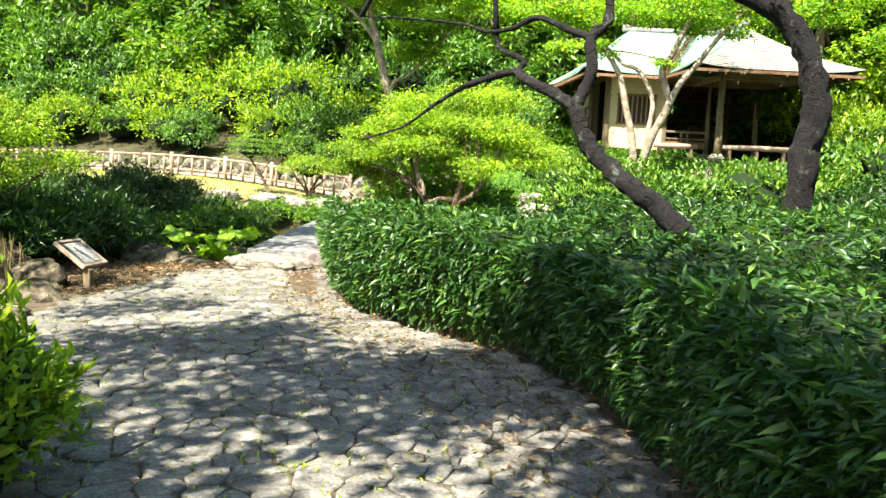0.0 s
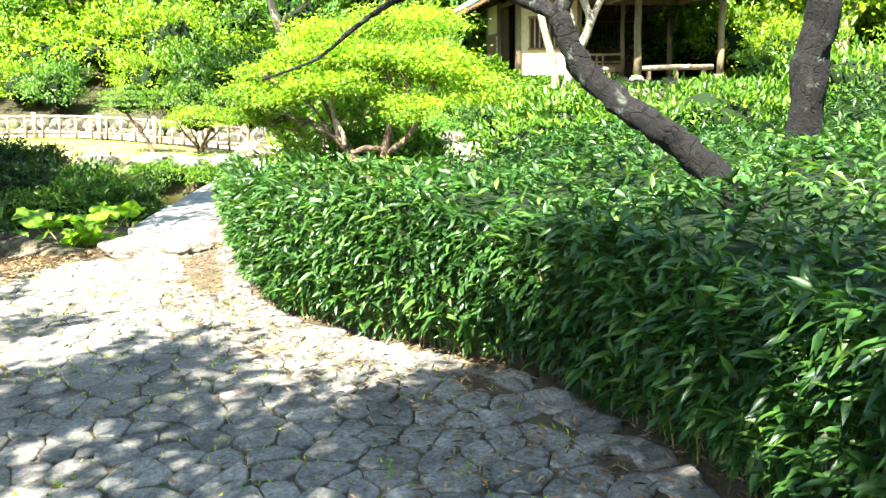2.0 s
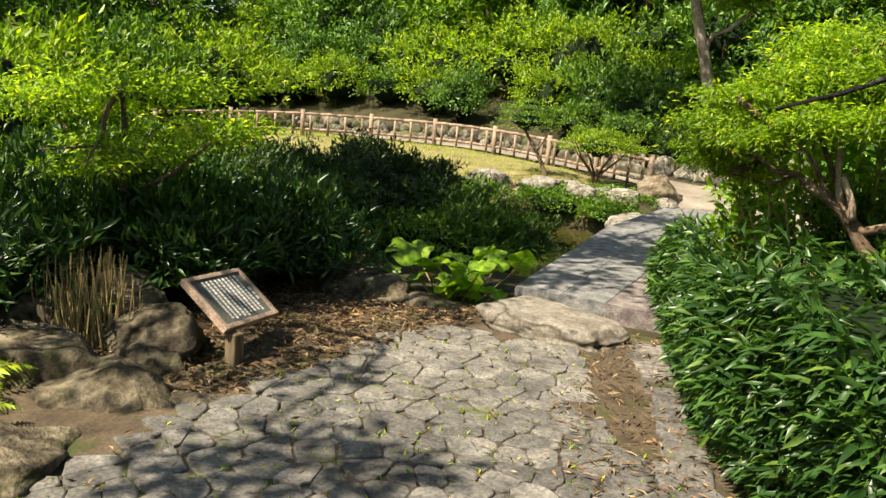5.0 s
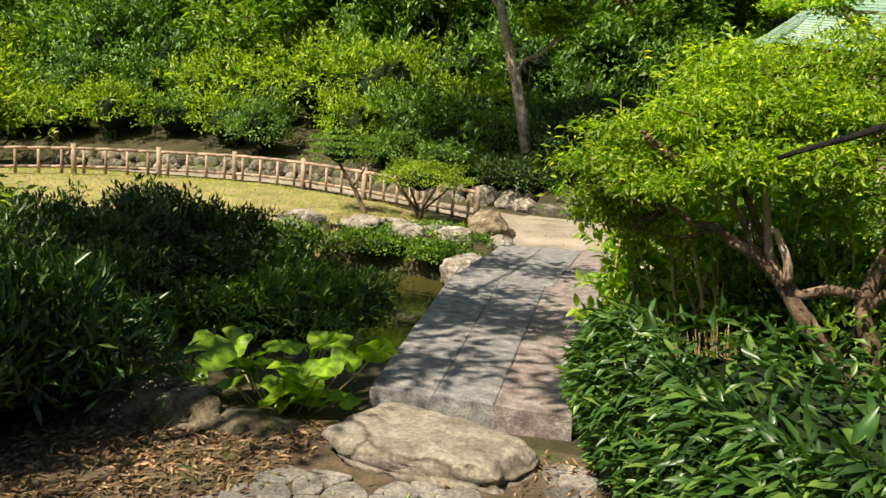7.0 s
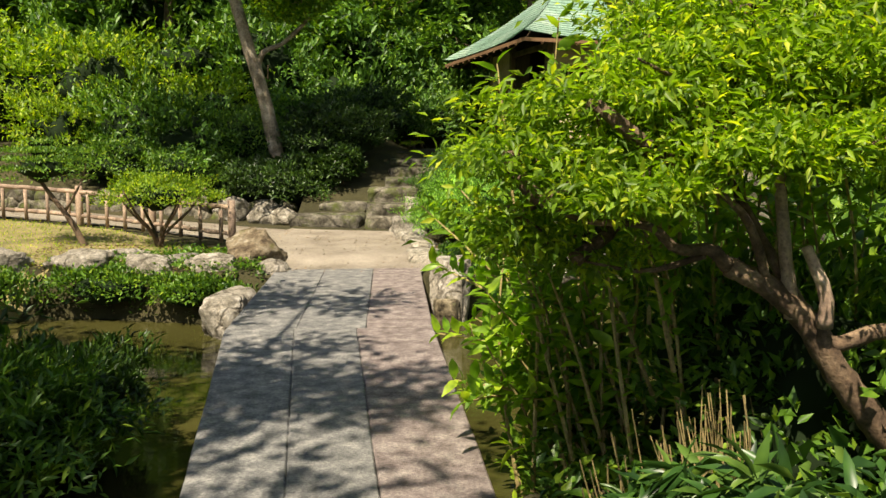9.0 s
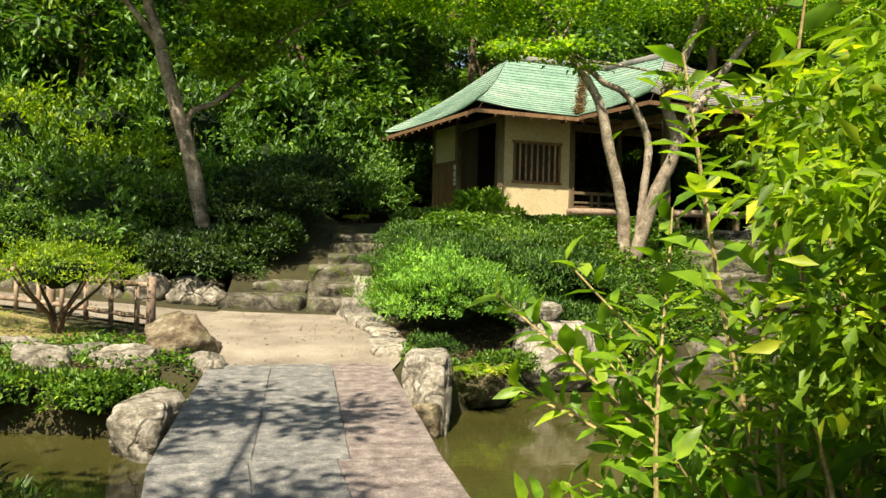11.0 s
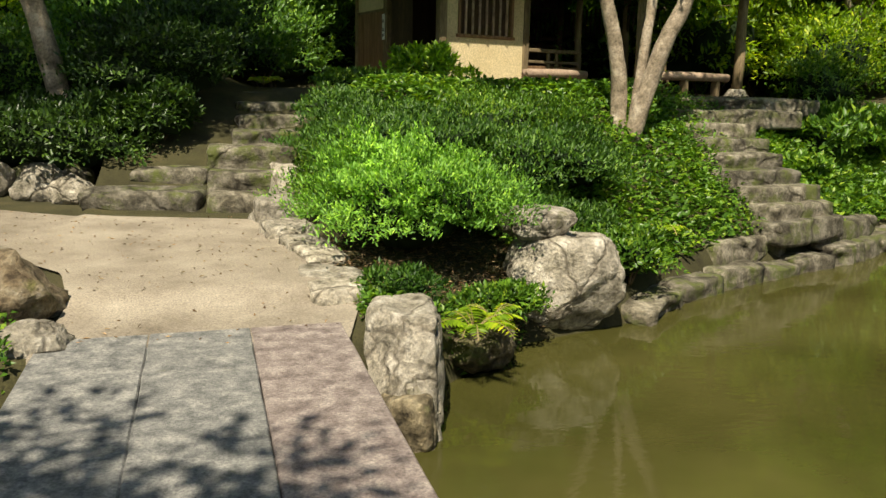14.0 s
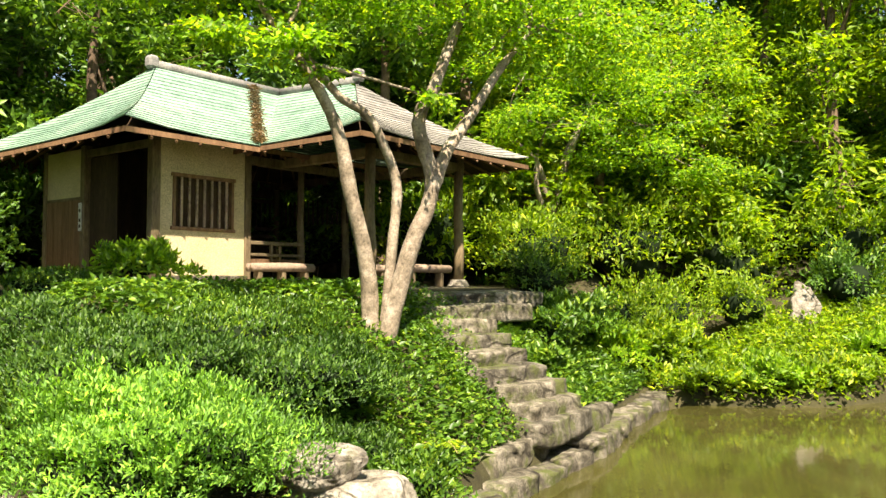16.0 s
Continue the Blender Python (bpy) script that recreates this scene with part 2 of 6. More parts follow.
def water_material():
    m, n, l, b = principled("pond_water", 0.04, 0.5)
    col = ramp_of(n, l, noise_of(n, l, 0.5, 4), [(0.35, (0.036, 0.036, 0.009)), (0.65, (0.062, 0.058, 0.017))])
    l.new(col, b.inputs["Base Color"])
    b.inputs["IOR"].default_value = 1.33
    bp = n.new("ShaderNodeBump")
    bp.inputs["Strength"].default_value, bp.inputs["Distance"].default_value = 0.07, 0.02
    l.new(noise_of(n, l, 5, 3, None, 0.5, (1, 2.2, 1)), bp.inputs["Height"])
    l.new(bp.outputs[0], b.inputs["Normal"])
    return m


M_WATER = water_material()

# ---- mesh helpers ----
rng = np.random.default_rng(7)


def mesh_object(name, verts, faces, material, parent=None, smooth=False, mats=None):
    me = bpy.data.meshes.new(name)
    me.from_pydata([tuple(v) for v in verts], [], faces)
    me.materials.append(material)
    if smooth:
        me.polygons.foreach_set("use_smooth", [True] * len(me.polygons))
    me.update()
    ob = new(name, me)
    ob.parent = parent
    return ob


def part(name, bm, material, parent=None, label="", smooth=False):
    me = bpy.data.meshes.new(name)
    bm.normal_update()
    bm.to_mesh(me)
    bm.free()
    me.materials.append(material)
    if smooth:
        me.polygons.foreach_set("use_smooth", [True] * len(me.polygons))
    ob = new(name, me)
    ob.parent = parent
    if label:
        ob["label"] = label
    return ob


def thing(name, at=(0, 0, 0), turn=0, label="", category="", group="", kind=""):
    ob = new(name)
    ob.empty_display_size = 0.2
    ob.location, ob.rotation_euler = at, (0, 0, radians(turn))
    return tagged(ob, label, category, group, kind)


def box_bm(x0, x1, y0, y1, z0, z1, bevel=0.006, bm=None):
    own = bmesh.new()
    bmesh.ops.create_cube(own, size=1)
    bmesh.ops.scale(own, vec=(x1 - x0, y1 - y0, z1 - z0), verts=own.verts)
    bmesh.ops.translate(own, vec=((x0 + x1) / 2, (y0 + y1) / 2, (z0 + z1) / 2), verts=own.verts)
    if bevel:
        bmesh.ops.bevel(own, geom=own.edges[:], offset=bevel, segments=1, affect="EDGES")
    if bm is None:
        return own
    me = bpy.data.meshes.new("join")
    own.to_mesh(me)
    own.free()
    bm.from_mesh(me)
    bpy.data.meshes.remove(me)
    return bm


def tube(points, radii, sides=8, knobbly=0.0, seed=0):
    """Vertices and faces of a tapered round limb through the points."""
    pts = [Vector(p) for p in points]
    r = random.Random(seed)
    verts, faces = [], []
    up = Vector((0.31, 0.17, 0.93))
    for i, p in enumerate(pts):
        d = (pts[min(i + 1, len(pts) - 1)] - pts[max(i - 1, 0)]).normalized()
        a = d.cross(up)
        if a.length < 0.1:
            a = d.cross(Vector((1, 0, 0)))
        a.normalize()
        b = d.cross(a)
        for k in range(sides):
            w = 2 * math.pi * k / sides
            rr = radii[i] * (1 + knobbly * (r.random() - 0.5))
            verts.append(p + (a * math.cos(w) + b * math.sin(w)) * rr)
    for i in range(len(pts) - 1):
        for k in range(sides):
            a0, a1 = i * sides + k, i * sides + (k + 1) % sides
            faces.append((a0, a1, a1 + sides, a0 + sides))
    faces.append(tuple(range(sides))[::-1])
    faces.append(tuple(range((len(pts) - 1) * sides, len(pts) * sides)))
    return verts, faces


def smooth_line(points, steps=4):
    """Catmull-Rom through the points."""
    p = [Vector(q) for q in points]
    p = [p[0] * 2 - p[1]] + p + [p[-1] * 2 - p[-2]]
    out = []
    for i in range(1, len(p) - 2):
        for s in range(steps):
            t = s / steps
            out.append(0.5 * ((2 * p[i]) + (p[i + 1] - p[i - 1]) * t + (2 * p[i - 1] - 5 * p[i] + 4 * p[i + 1] - p[i + 2]) * t * t + (3 * p[i] - p[i - 1] - 3 * p[i + 1] + p[i + 2]) * t ** 3))
    out.append(p[-2])
    return out


def join_parts(lists):
    verts, faces = [], []
    for v, f in lists:
        k = len(verts)
        verts += v
        faces += [tuple(i + k for i in q) for q in f]
    return verts, faces


def leaves(name, P, axis, size, width, material, parent=None, fold=0.25, fine=False, seed=1):
    """One mesh of many leaves: P and axis are N x 3, size N. Each leaf is a folded blade."""
    r = np.random.default_rng(seed)
    N = len(P)
    axis = axis / (np.linalg.norm(axis, axis=1, keepdims=True) + 1e-9)
    ref = r.normal(size=(N, 3)) * 0.45 + np.array([0, 0, 1.0])
    side = np.cross(axis, ref)
    side /= np.linalg.norm(side, axis=1, keepdims=True) + 1e-9
    nor = np.cross(side, axis)
    s = size[:, None]
    w = s * width
    if fine:
        rows = [P, P + axis * s * 0.3 + side * w * 0.45 + nor * w * fold * 0.7, P + axis * s * 0.3, P + axis * s * 0.3 - side * w * 0.45 + nor * w * fold * 0.7,
                P + axis * s * 0.65 + side * w * 0.38 + nor * (w * fold * 0.4 - s * 0.04), P + axis * s * 0.65 - nor * s * 0.06, P + axis * s * 0.65 - side * w * 0.38 + nor * (w * fold * 0.4 - s * 0.04),
                P + axis * s - nor * s * 0.2]
        k, tri = 8, np.array([[0, 1, 2], [0, 2, 3], [1, 4, 2], [4, 5, 2], [2, 5, 3], [5, 6, 3], [4, 7, 5], [5, 7, 6]])
    else:
        rows = [P, P + axis * s * 0.45 + side * w * 0.5 + nor * w * fold, P + axis * s - nor * s * 0.1, P + axis * s * 0.45 - side * w * 0.5 + nor * w * fold]
        k, tri = 4, np.array([[0, 1, 2], [0, 2, 3]])
    V = np.stack(rows, axis=1).reshape(-1, 3)
    F = (np.arange(N)[:, None, None] * k + tri[None]).reshape(-1, 3)
    me = bpy.data.meshes.new(name)
    me.vertices.add(len(V))
    me.vertices.foreach_set("co", V.astype(np.float32).ravel())
    me.loops.add(F.size)
    me.loops.foreach_set("vertex_index", F.astype(np.int32).ravel())
    me.polygons.add(len(F))
    me.polygons.foreach_set("loop_start", np.arange(0, F.size, 3, dtype=np.int32))
    me.update(calc_edges=True)
    me.materials.append(material)
    ob = new(name, me)
    ob.parent = parent
    return ob


def lump(d, seed, k=2.2):
    """Uneven outline: a factor for each direction d."""
    a = seed * 1.7
    return 1 + 0.13 * np.sin(d[:, 0] * k * 2 + a) * np.cos(d[:, 1] * k * 1.7 + a * 2) + 0.11 * np.sin(d[:, 2] * k * 2.3 + d[:, 0] * 3 + a) + 0.06 * np.sin(d[:, 1] * 9 + a) * np.sin(d[:, 2] * 8 + d[:, 0] * 7)


def blob(name, radii, material, parent, seed, at=(0, 0, 0), scale=1.0, rough=0.0, cut=True, detail=3):
    bm = bmesh.new()
    bmesh.ops.create_icosphere(bm, subdivisions=detail, radius=1)
    co = np.array([v.co[:] for v in bm.verts])
    f = lump(co, seed)
    for v, q in zip(bm.verts, f):
        c = v.co * float(q) * scale
        if rough:
            c *= 1 + rough * noise.noise(v.co * 2.3 + Vector((seed, 0, 0)))
        v.co = Vector((c.x * radii[0] + at[0], c.y * radii[1] + at[1], c.z * radii[2] + at[2]))
    return part(name, bm, material, parent, smooth=True)


def bush(name, at, radii, count, size, width, leaf, label, category="shrub", group="", seed=1, layered=False, core=0.7, fine=False, stems=5, up=0.5, turn=0, ragged=0.09):
    """A shrub: woody stems, an uneven crown of single leaves, and a solid near-black core with the crown's inner shade
    in its colour.
    """
    t = thing(name, at, turn, label, category, group)
    r = np.random.default_rng(seed)
    d = r.normal(size=(count, 3))
    d /= np.linalg.norm(d, axis=1, keepdims=True)
    d[:, 2] = np.where(d[:, 2] < -0.35, -d[:, 2], d[:, 2])
    rad = lump(d, seed) * (0.74 + 0.34 * r.random(count) ** 0.7)
    K = max(24, min(420, count // 40))
    cen = r.normal(size=(K, 3))
    cen /= np.linalg.norm(cen, axis=1, keepdims=True)
    dots = d @ cen.T
    near = dots.argmax(1)
    off = r.normal(size=K)
    spread = np.sqrt(2.0 / K)
    rad *= 1 + ragged * off[near] - 1.3 * ragged * np.clip((1 - dots.max(1)) / (spread * spread), 0, 3) + np.where(r.random(count) < 0.1, 0.14 * r.random(count), 0)
    P = d * rad[:, None] * np.array(radii)
    if layered:
        step = radii[2] / 3.2
        P[:, 2] = np.round(P[:, 2] / step + r.normal(size=count) * 0.12) * step + r.normal(size=count) * 0.02
    P[:, 2] += radii[2]
    ax = d / np.array(radii) * min(radii) * 0.9 + r.normal(size=(count, 3)) * 0.6 + np.array([0, 0, up])
    leaves("foliage", P, ax, size * (0.6 + 0.7 * r.random(count)), width, leaf, t, fine=fine, seed=seed)
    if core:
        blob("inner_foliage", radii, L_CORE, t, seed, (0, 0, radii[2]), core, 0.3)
    rr = random.Random(seed)
    limbs = []
    for i in range(stems):
        a = rr.random() * 6.28
        e = Vector((math.cos(a) * radii[0] * 0.6, math.sin(a) * radii[1] * 0.6, radii[2] * (0.9 + 0.4 * rr.random())))
        limbs.append(tube(smooth_line([(e.x * 0.1, e.y * 0.1, -0.1), (e.x * 0.45, e.y * 0.35, e.z * 0.45), tuple(e)], 3), np.linspace(0.025, 0.008, 7) * min(1.5, radii[2] * 2), 5, 0.2, i))
    if limbs:
        v, f = join_parts(limbs)
        tagged(mesh_object("woody_stem", v, f, M_TWIG, t), kind="stuff")
    return t


def rock(name, at, radii, label, seed=1, turn=0, material=None, group="", parent=None, flat=0.0, detail=4, category="rock"):
    bm = bmesh.new()
    bmesh.ops.create_icosphere(bm, subdivisions=detail, radius=1)
    r = random.Random(seed)
    cuts = []
    for i in range(13):
        n = Vector((r.uniform(-1, 1), r.uniform(-1, 1), r.uniform(-0.6, 1))).normalized()
        cuts.append((n, r.uniform(0.62, 0.9)))
    cuts.append((Vector((0, 0, 1)), 1 - flat))
    for v in bm.verts:
        c = v.co.copy()
        for n, h in cuts:
            k = c.dot(n) - h
            if k > 0:
                c -= n * k * 0.96
        q = c * 2.2 + Vector((seed * 3.1, 0, 0))
        c *= 1 + 0.17 * noise.noise(q) + 0.13 * (0.5 - abs(noise.noise(q * 2.2))) + 0.07 * noise.noise(q * 4.5) + 0.03 * (0.5 - abs(noise.noise(q * 9)))
        v.co = Vector((c.x * radii[0], c.y * radii[1], c.z * radii[2]))
    ob = part(name, bm, material or M_ROCK, parent, smooth=True)
    ob.location, ob.rotation_euler = at, (0, 0, radians(turn))
    if parent is None:
        tagged(ob, label, category, group)
    return ob


def block_rock(name, at, size, label, seed=1, turn=0, material=None, taper=0.0, under=0.0, lean=(0, 0), square=5.0, category="rock"):
    """A squared, split boulder: flat cleft faces, stepped ledges and cracks; at is the middle of its top."""
    bm = bmesh.new()
    bmesh.ops.create_cube(bm, size=2)
    bmesh.ops.subdivide_edges(bm, edges=bm.edges[:], cuts=21, use_grid_fill=True)
    r = random.Random(seed)
    cuts = []
    for i in range(7):
        a = r.uniform(0, 6.28)
        cuts.append((Vector((math.cos(a), math.sin(a), r.uniform(-0.35, 0.5))).normalized(), r.uniform(0.86, 1.08)))
    ledges = [r.uniform(-0.75, 0.75) for i in range(3)]
    off = Vector((seed * 3.7, seed * 1.3, 0))
    for v in bm.verts:
        c = v.co.copy()
        m = max(abs(c.x), abs(c.y), abs(c.z))
        ln = (abs(c.x) ** square + abs(c.y) ** square + abs(c.z) ** square) ** (1 / square)
        c *= m / max(ln, 1e-6)
        for n, h in cuts:
            k = c.dot(n) - h
            if k > 0:
                c -= n * k * 0.95
        q = Vector((c.x * size[0], c.y * size[1], c.z * size[2])) * 2.6 + off
        f = 0.10 * noise.noise(q) + 0.05 * noise.noise(q * 2.7) + 0.025 * noise.noise(q * 7)
        side = 1 - abs(c.z) ** 6
        for g in ledges:
            w = c.z - g - 0.12 * noise.noise(q * 1.3)
            f -= side * 0.05 * math.exp(-(w / 0.035) ** 2)
        f -= 0.07 * math.exp(-(noise.noise(q * 0.9 + Vector((9, 4, 2))) / 0.035) ** 2)
        c *= 1 + f
        low = max(0.0, -c.z)
        k = 1 - taper * (0.5 + 0.5 * c.z) - under * low * low
        v.co = Vector((c.x * size[0] * k + lean[0] * (1 - c.z) / 2, c.y * size[1] * k + lean[1] * (1 - c.z) / 2, (c.z - 1) * size[2]))
    ob = part(name, bm, material or M_ROCK, None, smooth=True)
    ob.location, ob.rotation_euler = at, (0, 0, radians(turn))
    return tagged(ob, label, category)


def sstep(a, b, x):
    t = np.clip((x - a) / (b - a), 0, 1)
    return t * t * (3 - 2 * t)


# ---- ground ----
POND = [(-9, 3.6), (-5, 2.6), (-2.4, 2.2), (-0.5, 1.5), (1.3, 1.4), (2.6, 2.7), (5, 3.6), (9, 5), (15, 5.5), (24, 8), (22, 11), (15, 11.9), (13.6, 12.9),
        (12.6, 14.2), (9.9, 12.8), (8.6, 11.95), (6.3, 11.0), (4.7, 10.2), (3.9, 9.4), (2.75, 9.0), (2.2, 8.55), (1.5, 7.9), (1.0, 7.5), (-0.95, 7.3), (-1.5, 7.25), (-2.3, 7.35), (-3.2, 7.6), (-5, 7.3), (-9, 6.6)]


def pond_distance(x, y):
    """Signed distance to the pond's edge, positive on land."""
    x, y = np.asarray(x, float), np.asarray(y, float)
    best = np.full(x.shape, 1e9)
    inside = np.zeros(x.shape, bool)
    for (ax, ay), (bx, by) in zip(POND, POND[1:] + POND[:1]):
        ex, ey = bx - ax, by - ay
        t = np.clip(((x - ax) * ex + (y - ay) * ey) / (ex * ex + ey * ey), 0, 1)
        best = np.minimum(best, np.hypot(x - ax - t * ex, y - ay - t * ey))
        cross = ((ay > y) != (by > y)) & (x < ex * (y - ay) / (ey if ey else 1e-9) + ax)
        inside ^= cross
    return np.where(inside, -best, best)


def height(x, y):
    x, y = np.asarray(x, float), np.asarray(y, float)
    z = -0.2 + 0.035 * np.clip(x, 0, 6) + sstep(7, 14, x) * sstep(7, 3, y) * 1.0
    z = z + sstep(2, 8.5, y) * (0.22 - 0.035 * np.clip(x, 0, 6))
    lawn = sstep(-1.5, -9, x) * sstep(5, 11, y)
    z = z + lawn * 0.33
    # bank up to the pavilion, right of the gravel
    t = -0.48 * (x - 3) + 0.877 * (y - 9)
    bank = -0.35 + np.clip((t - 0.25) * (0.5 + 0.22 * sstep(3.5, 5.5, x)), 0, 2.0)
    left = 0.05 + np.clip((y - 12.9) * 0.38, 0, 1.55)
    k = sstep(0.9, 2.2, x)
    slope = np.minimum(left * (1 - k) + bank * k, 1.62)
    front = sstep(7.6, 9.0, y)
    z = np.where((x > -1.6) & (y > 7.6), z * (1 - front) + slope * front, z)
    # wooded hill behind the fence and the pavilion
    hill = 5.0 * (1 - np.exp(-np.clip(y - 14.2, 0, 60) * 0.085)) + np.clip(y - 20, 0, 60) * 0.12
    hl = sstep(0.6, -3.4, x)
    z = z + hl * hill
    z = z + np.clip(y - 25, 0, 40) * 0.2 * sstep(-3.4, 0.6, x)
    z = z + np.clip(x - 16, 0, 40) * 0.3 * sstep(9, 13, y)
    d = pond_distance(x, y)
    z = np.where(d < 0.2, np.minimum(z, -0.75 - sstep(0.0, -0.7, d) * 0.6 + sstep(-0.06, 0.2, d) * (z + 0.75)), z)
    # firm ground under the bridge's landing
    landing = sstep(1.16, 1.0, np.abs(x)) * sstep(7.3, 7.6, y) * sstep(10.5, 9.5, y)
    z = np.where(landing > 0, np.maximum(z, -0.5 + 0.465 * landing), z)
    z = np.where((np.abs(x) < 1.15) & (y > -0.1) & (y < 9.0), np.minimum(z, -0.035 + 0.12 * sstep(8.3, 9.0, y)), z)
    return z


def gz(x, y):
    return float(height(np.array([x]), np.array([y]))[0])


def sheet(name, xs, ys, keep, dz, material, label="", snap=None):
    X, Y = np.meshgrid(xs, ys, indexing="ij")
    Z = height(X, Y) + dz
    nx, ny = X.shape
    V = np.stack([X, Y, Z], -1).reshape(-1, 3)
    f = []
    for i in range(nx - 1):
        for j in range(ny - 1):
            if keep is None or keep(0.5 * (xs[i] + xs[i + 1]), 0.5 * (ys[j] + ys[j + 1])):
                a = i * ny + j
                f.append((a, a + ny, a + ny + 1, a + 1))
    if snap is not None:
        used = sorted({q for g in f for q in g})
        for q in used:
            x, y = V[q, 0], V[q, 1]
            if not inside(snap, x, y):
                best = (1e9, x, y)
                for (ax, ay), (bx, by) in zip(snap, snap[1:] + snap[:1]):
                    ex, ey = bx - ax, by - ay
                    t = min(1, max(0, ((x - ax) * ex + (y - ay) * ey) / (ex * ex + ey * ey)))
                    d = math.hypot(x - ax - t * ex, y - ay - t * ey)
                    if d < best[0]:
                        best = (d, ax + t * ex, ay + t * ey)
                V[q] = (best[1], best[2], gz(best[1], best[2]) + dz)
    ob = mesh_object(name, V, f, material, None, True)
    return tagged(ob, label, "ground", "", "structure")


GX = np.concatenate([np.linspace(-1200, -50, 8), np.linspace(-40, -16, 9), np.arange(-15, -5, 0.25), np.arange(-5, 6, 0.11), np.arange(6, 17, 0.25), np.linspace(18, 44, 10), np.linspace(60, 1200, 8)])
GY = np.concatenate([np.linspace(-1200, -60, 7), np.linspace(-45, -16, 7), np.arange(-15, 5.9, 0.25), np.arange(5.9, 12, 0.11), np.arange(12, 20, 0.25), np.linspace(21, 60, 14), np.linspace(80, 1200, 8)])
sheet("ground", GX, GY, None, 0.0, M_GROUND, "brown mossy garden soil under shrubs and fallen leaves")


def inside(poly, x, y):
    c = False
    for (ax, ay), (bx, by) in zip(poly, poly[1:] + poly[:1]):
        if (ay > y) != (by > y) and x < (bx - ax) * (y - ay) / (by - ay) + ax:
            c = not c
    return c


def flat_region(name, poly, dz, material, step=0.2, label=""):
    """A sheet that follows the ground inside an outline."""
    xs = np.arange(min(p[0] for p in poly) - step, max(p[0] for p in poly) + step, step)
    ys = np.arange(min(p[1] for p in poly) - step, max(p[1] for p in poly) + step, step)
    return sheet(name, xs, ys, lambda x, y: any(inside(poly, x + p * step / 2, y + q * step / 2) for p in (-1, 0, 1) for q in (-1, 0, 1)), dz, material, label, poly)


GRAVEL = [(-0.95, 7.4), (0.95, 7.6), (1.12, 8.4), (1.05, 9.4), (0.8, 10.6), (0.45, 12.0), (-1.2, 12.4), (-3.2, 13.4), (-7, 14.3), (-13, 14.5), (-13, 12.6), (-8, 12.6), (-4.5, 12.0), (-2.3, 10.8), (-1.15, 9.4), (-0.95, 8.6)]
LAWN = [(-2.9, 8.3), (-2.6, 10.0), (-4.6, 11.6), (-8, 12.2), (-14, 12.2), (-15, 9), (-13, 6.6), (-7, 6.6), (-4.5, 7.2)]
PATH_AREA = [(0.1, -0.15), (1.5, -0.15), (1.85, -1.1), (2.5, -2.5), (3.5, -3.5), (4.55, -4.2), (5.1, -5.0), (5.6, -6.1), (6.3, -8), (7.6, -11), (9, -14.5), (4.5, -14.5), (3.6, -11.5), (2.6, -9), (1.4, -7), (0.5, -4.7), (0.05, -3.6), (-0.1, -2.8), (-0.3, -1.9), (0.0, -1.0)]
SOIL_BED = [(-1, -0.2), (0.1, -0.15), (0.0, -1.0), (-0.3, -1.9), (-0.1, -2.8), (0.3, -4.2), (-2.2, -4.2), (-2.2, -0.2)]
flat_region("ground_gravel", GRAVEL, 0.028, M_GRAVEL, 0.11, "pale packed gravel between the bridge and the steps")
flat_region("ground_lawn", LAWN, 0.02, M_LAWN, 0.25, "thin sunlit yellow-green lawn inside the log fence")
flat_region("ground_path_bed", [(-0.6, -0.2), (1.7, -0.2), (2.3, -1.4), (3.9, -3.2), (5.4, -4.6), (6.1, -6.1), (8.2, -11), (9.8, -14.5), (4.2, -14.5), (2.1, -9), (0.0, -4.9), (-2.2, -4), (-2.0, -0.6)], 0.012, M_SOIL, 0.2, "brown leaf-strewn soil between the stones")

bm = bmesh.new()
vs = [bm.verts.new((x, y, -0.6)) for x, y in [(-14, -2), (26, -2), (26, 16), (-14, 9)]]
bm.faces.new(vs)
bmesh.ops.subdivide_edges(bm, edges=bm.edges[:], cuts=20, use_grid_fill=True)
water = part("water", bm, M_WATER)
tagged(water, "still olive-brown pond water mirroring rocks and trees", "water", "", "structure")

# ---- bridge ----
def plank(name, corners, z0, z1, material, parent):
    """A long stone slab with chipped, worn edges."""
    bm = bmesh.new()
    n = 14
    (ax, ay), (bx, by), (cx, cy), (dx, dy) = corners
    rows = []
    r = random.Random(int(ax * 100 + ay * 10))
    for i in range(n + 1):
        t = i / n
        j = r.uniform(-0.003, 0.003)
        lx, ly, rx, ry = ax + (dx - ax) * t, ay + (dy - ay) * t, bx + (cx - bx) * t, by + (cy - by) * t
        rows.append([(lx + j, ly, z0), (lx + j, ly, z1 - 0.01), (lx + 0.009 + j, ly, z1), ((lx + rx) / 2, (ly + ry) / 2, z1 + r.uniform(-0.003, 0.003)), (rx - 0.009 - j, ry, z1), (rx - j, ry, z1 - 0.01), (rx - j, ry, z0)])
    grid = [[bm.verts.new(p) for p in row] for row in rows]
    for i in range(n):
        for k in range(6):
            bm.faces.new((grid[i][k], grid[i][k + 1], grid[i + 1][k + 1], grid[i + 1][k]))
        bm.faces.new((grid[i][6], grid[i][0], grid[i + 1][0], grid[i + 1][6]))
    bm.faces.new(grid[0][::-1])
    bm.faces.new(grid[n])
    bmesh.ops.recalc_face_normals(bm, faces=bm.faces[:])
    return part(name, bm, material, parent)


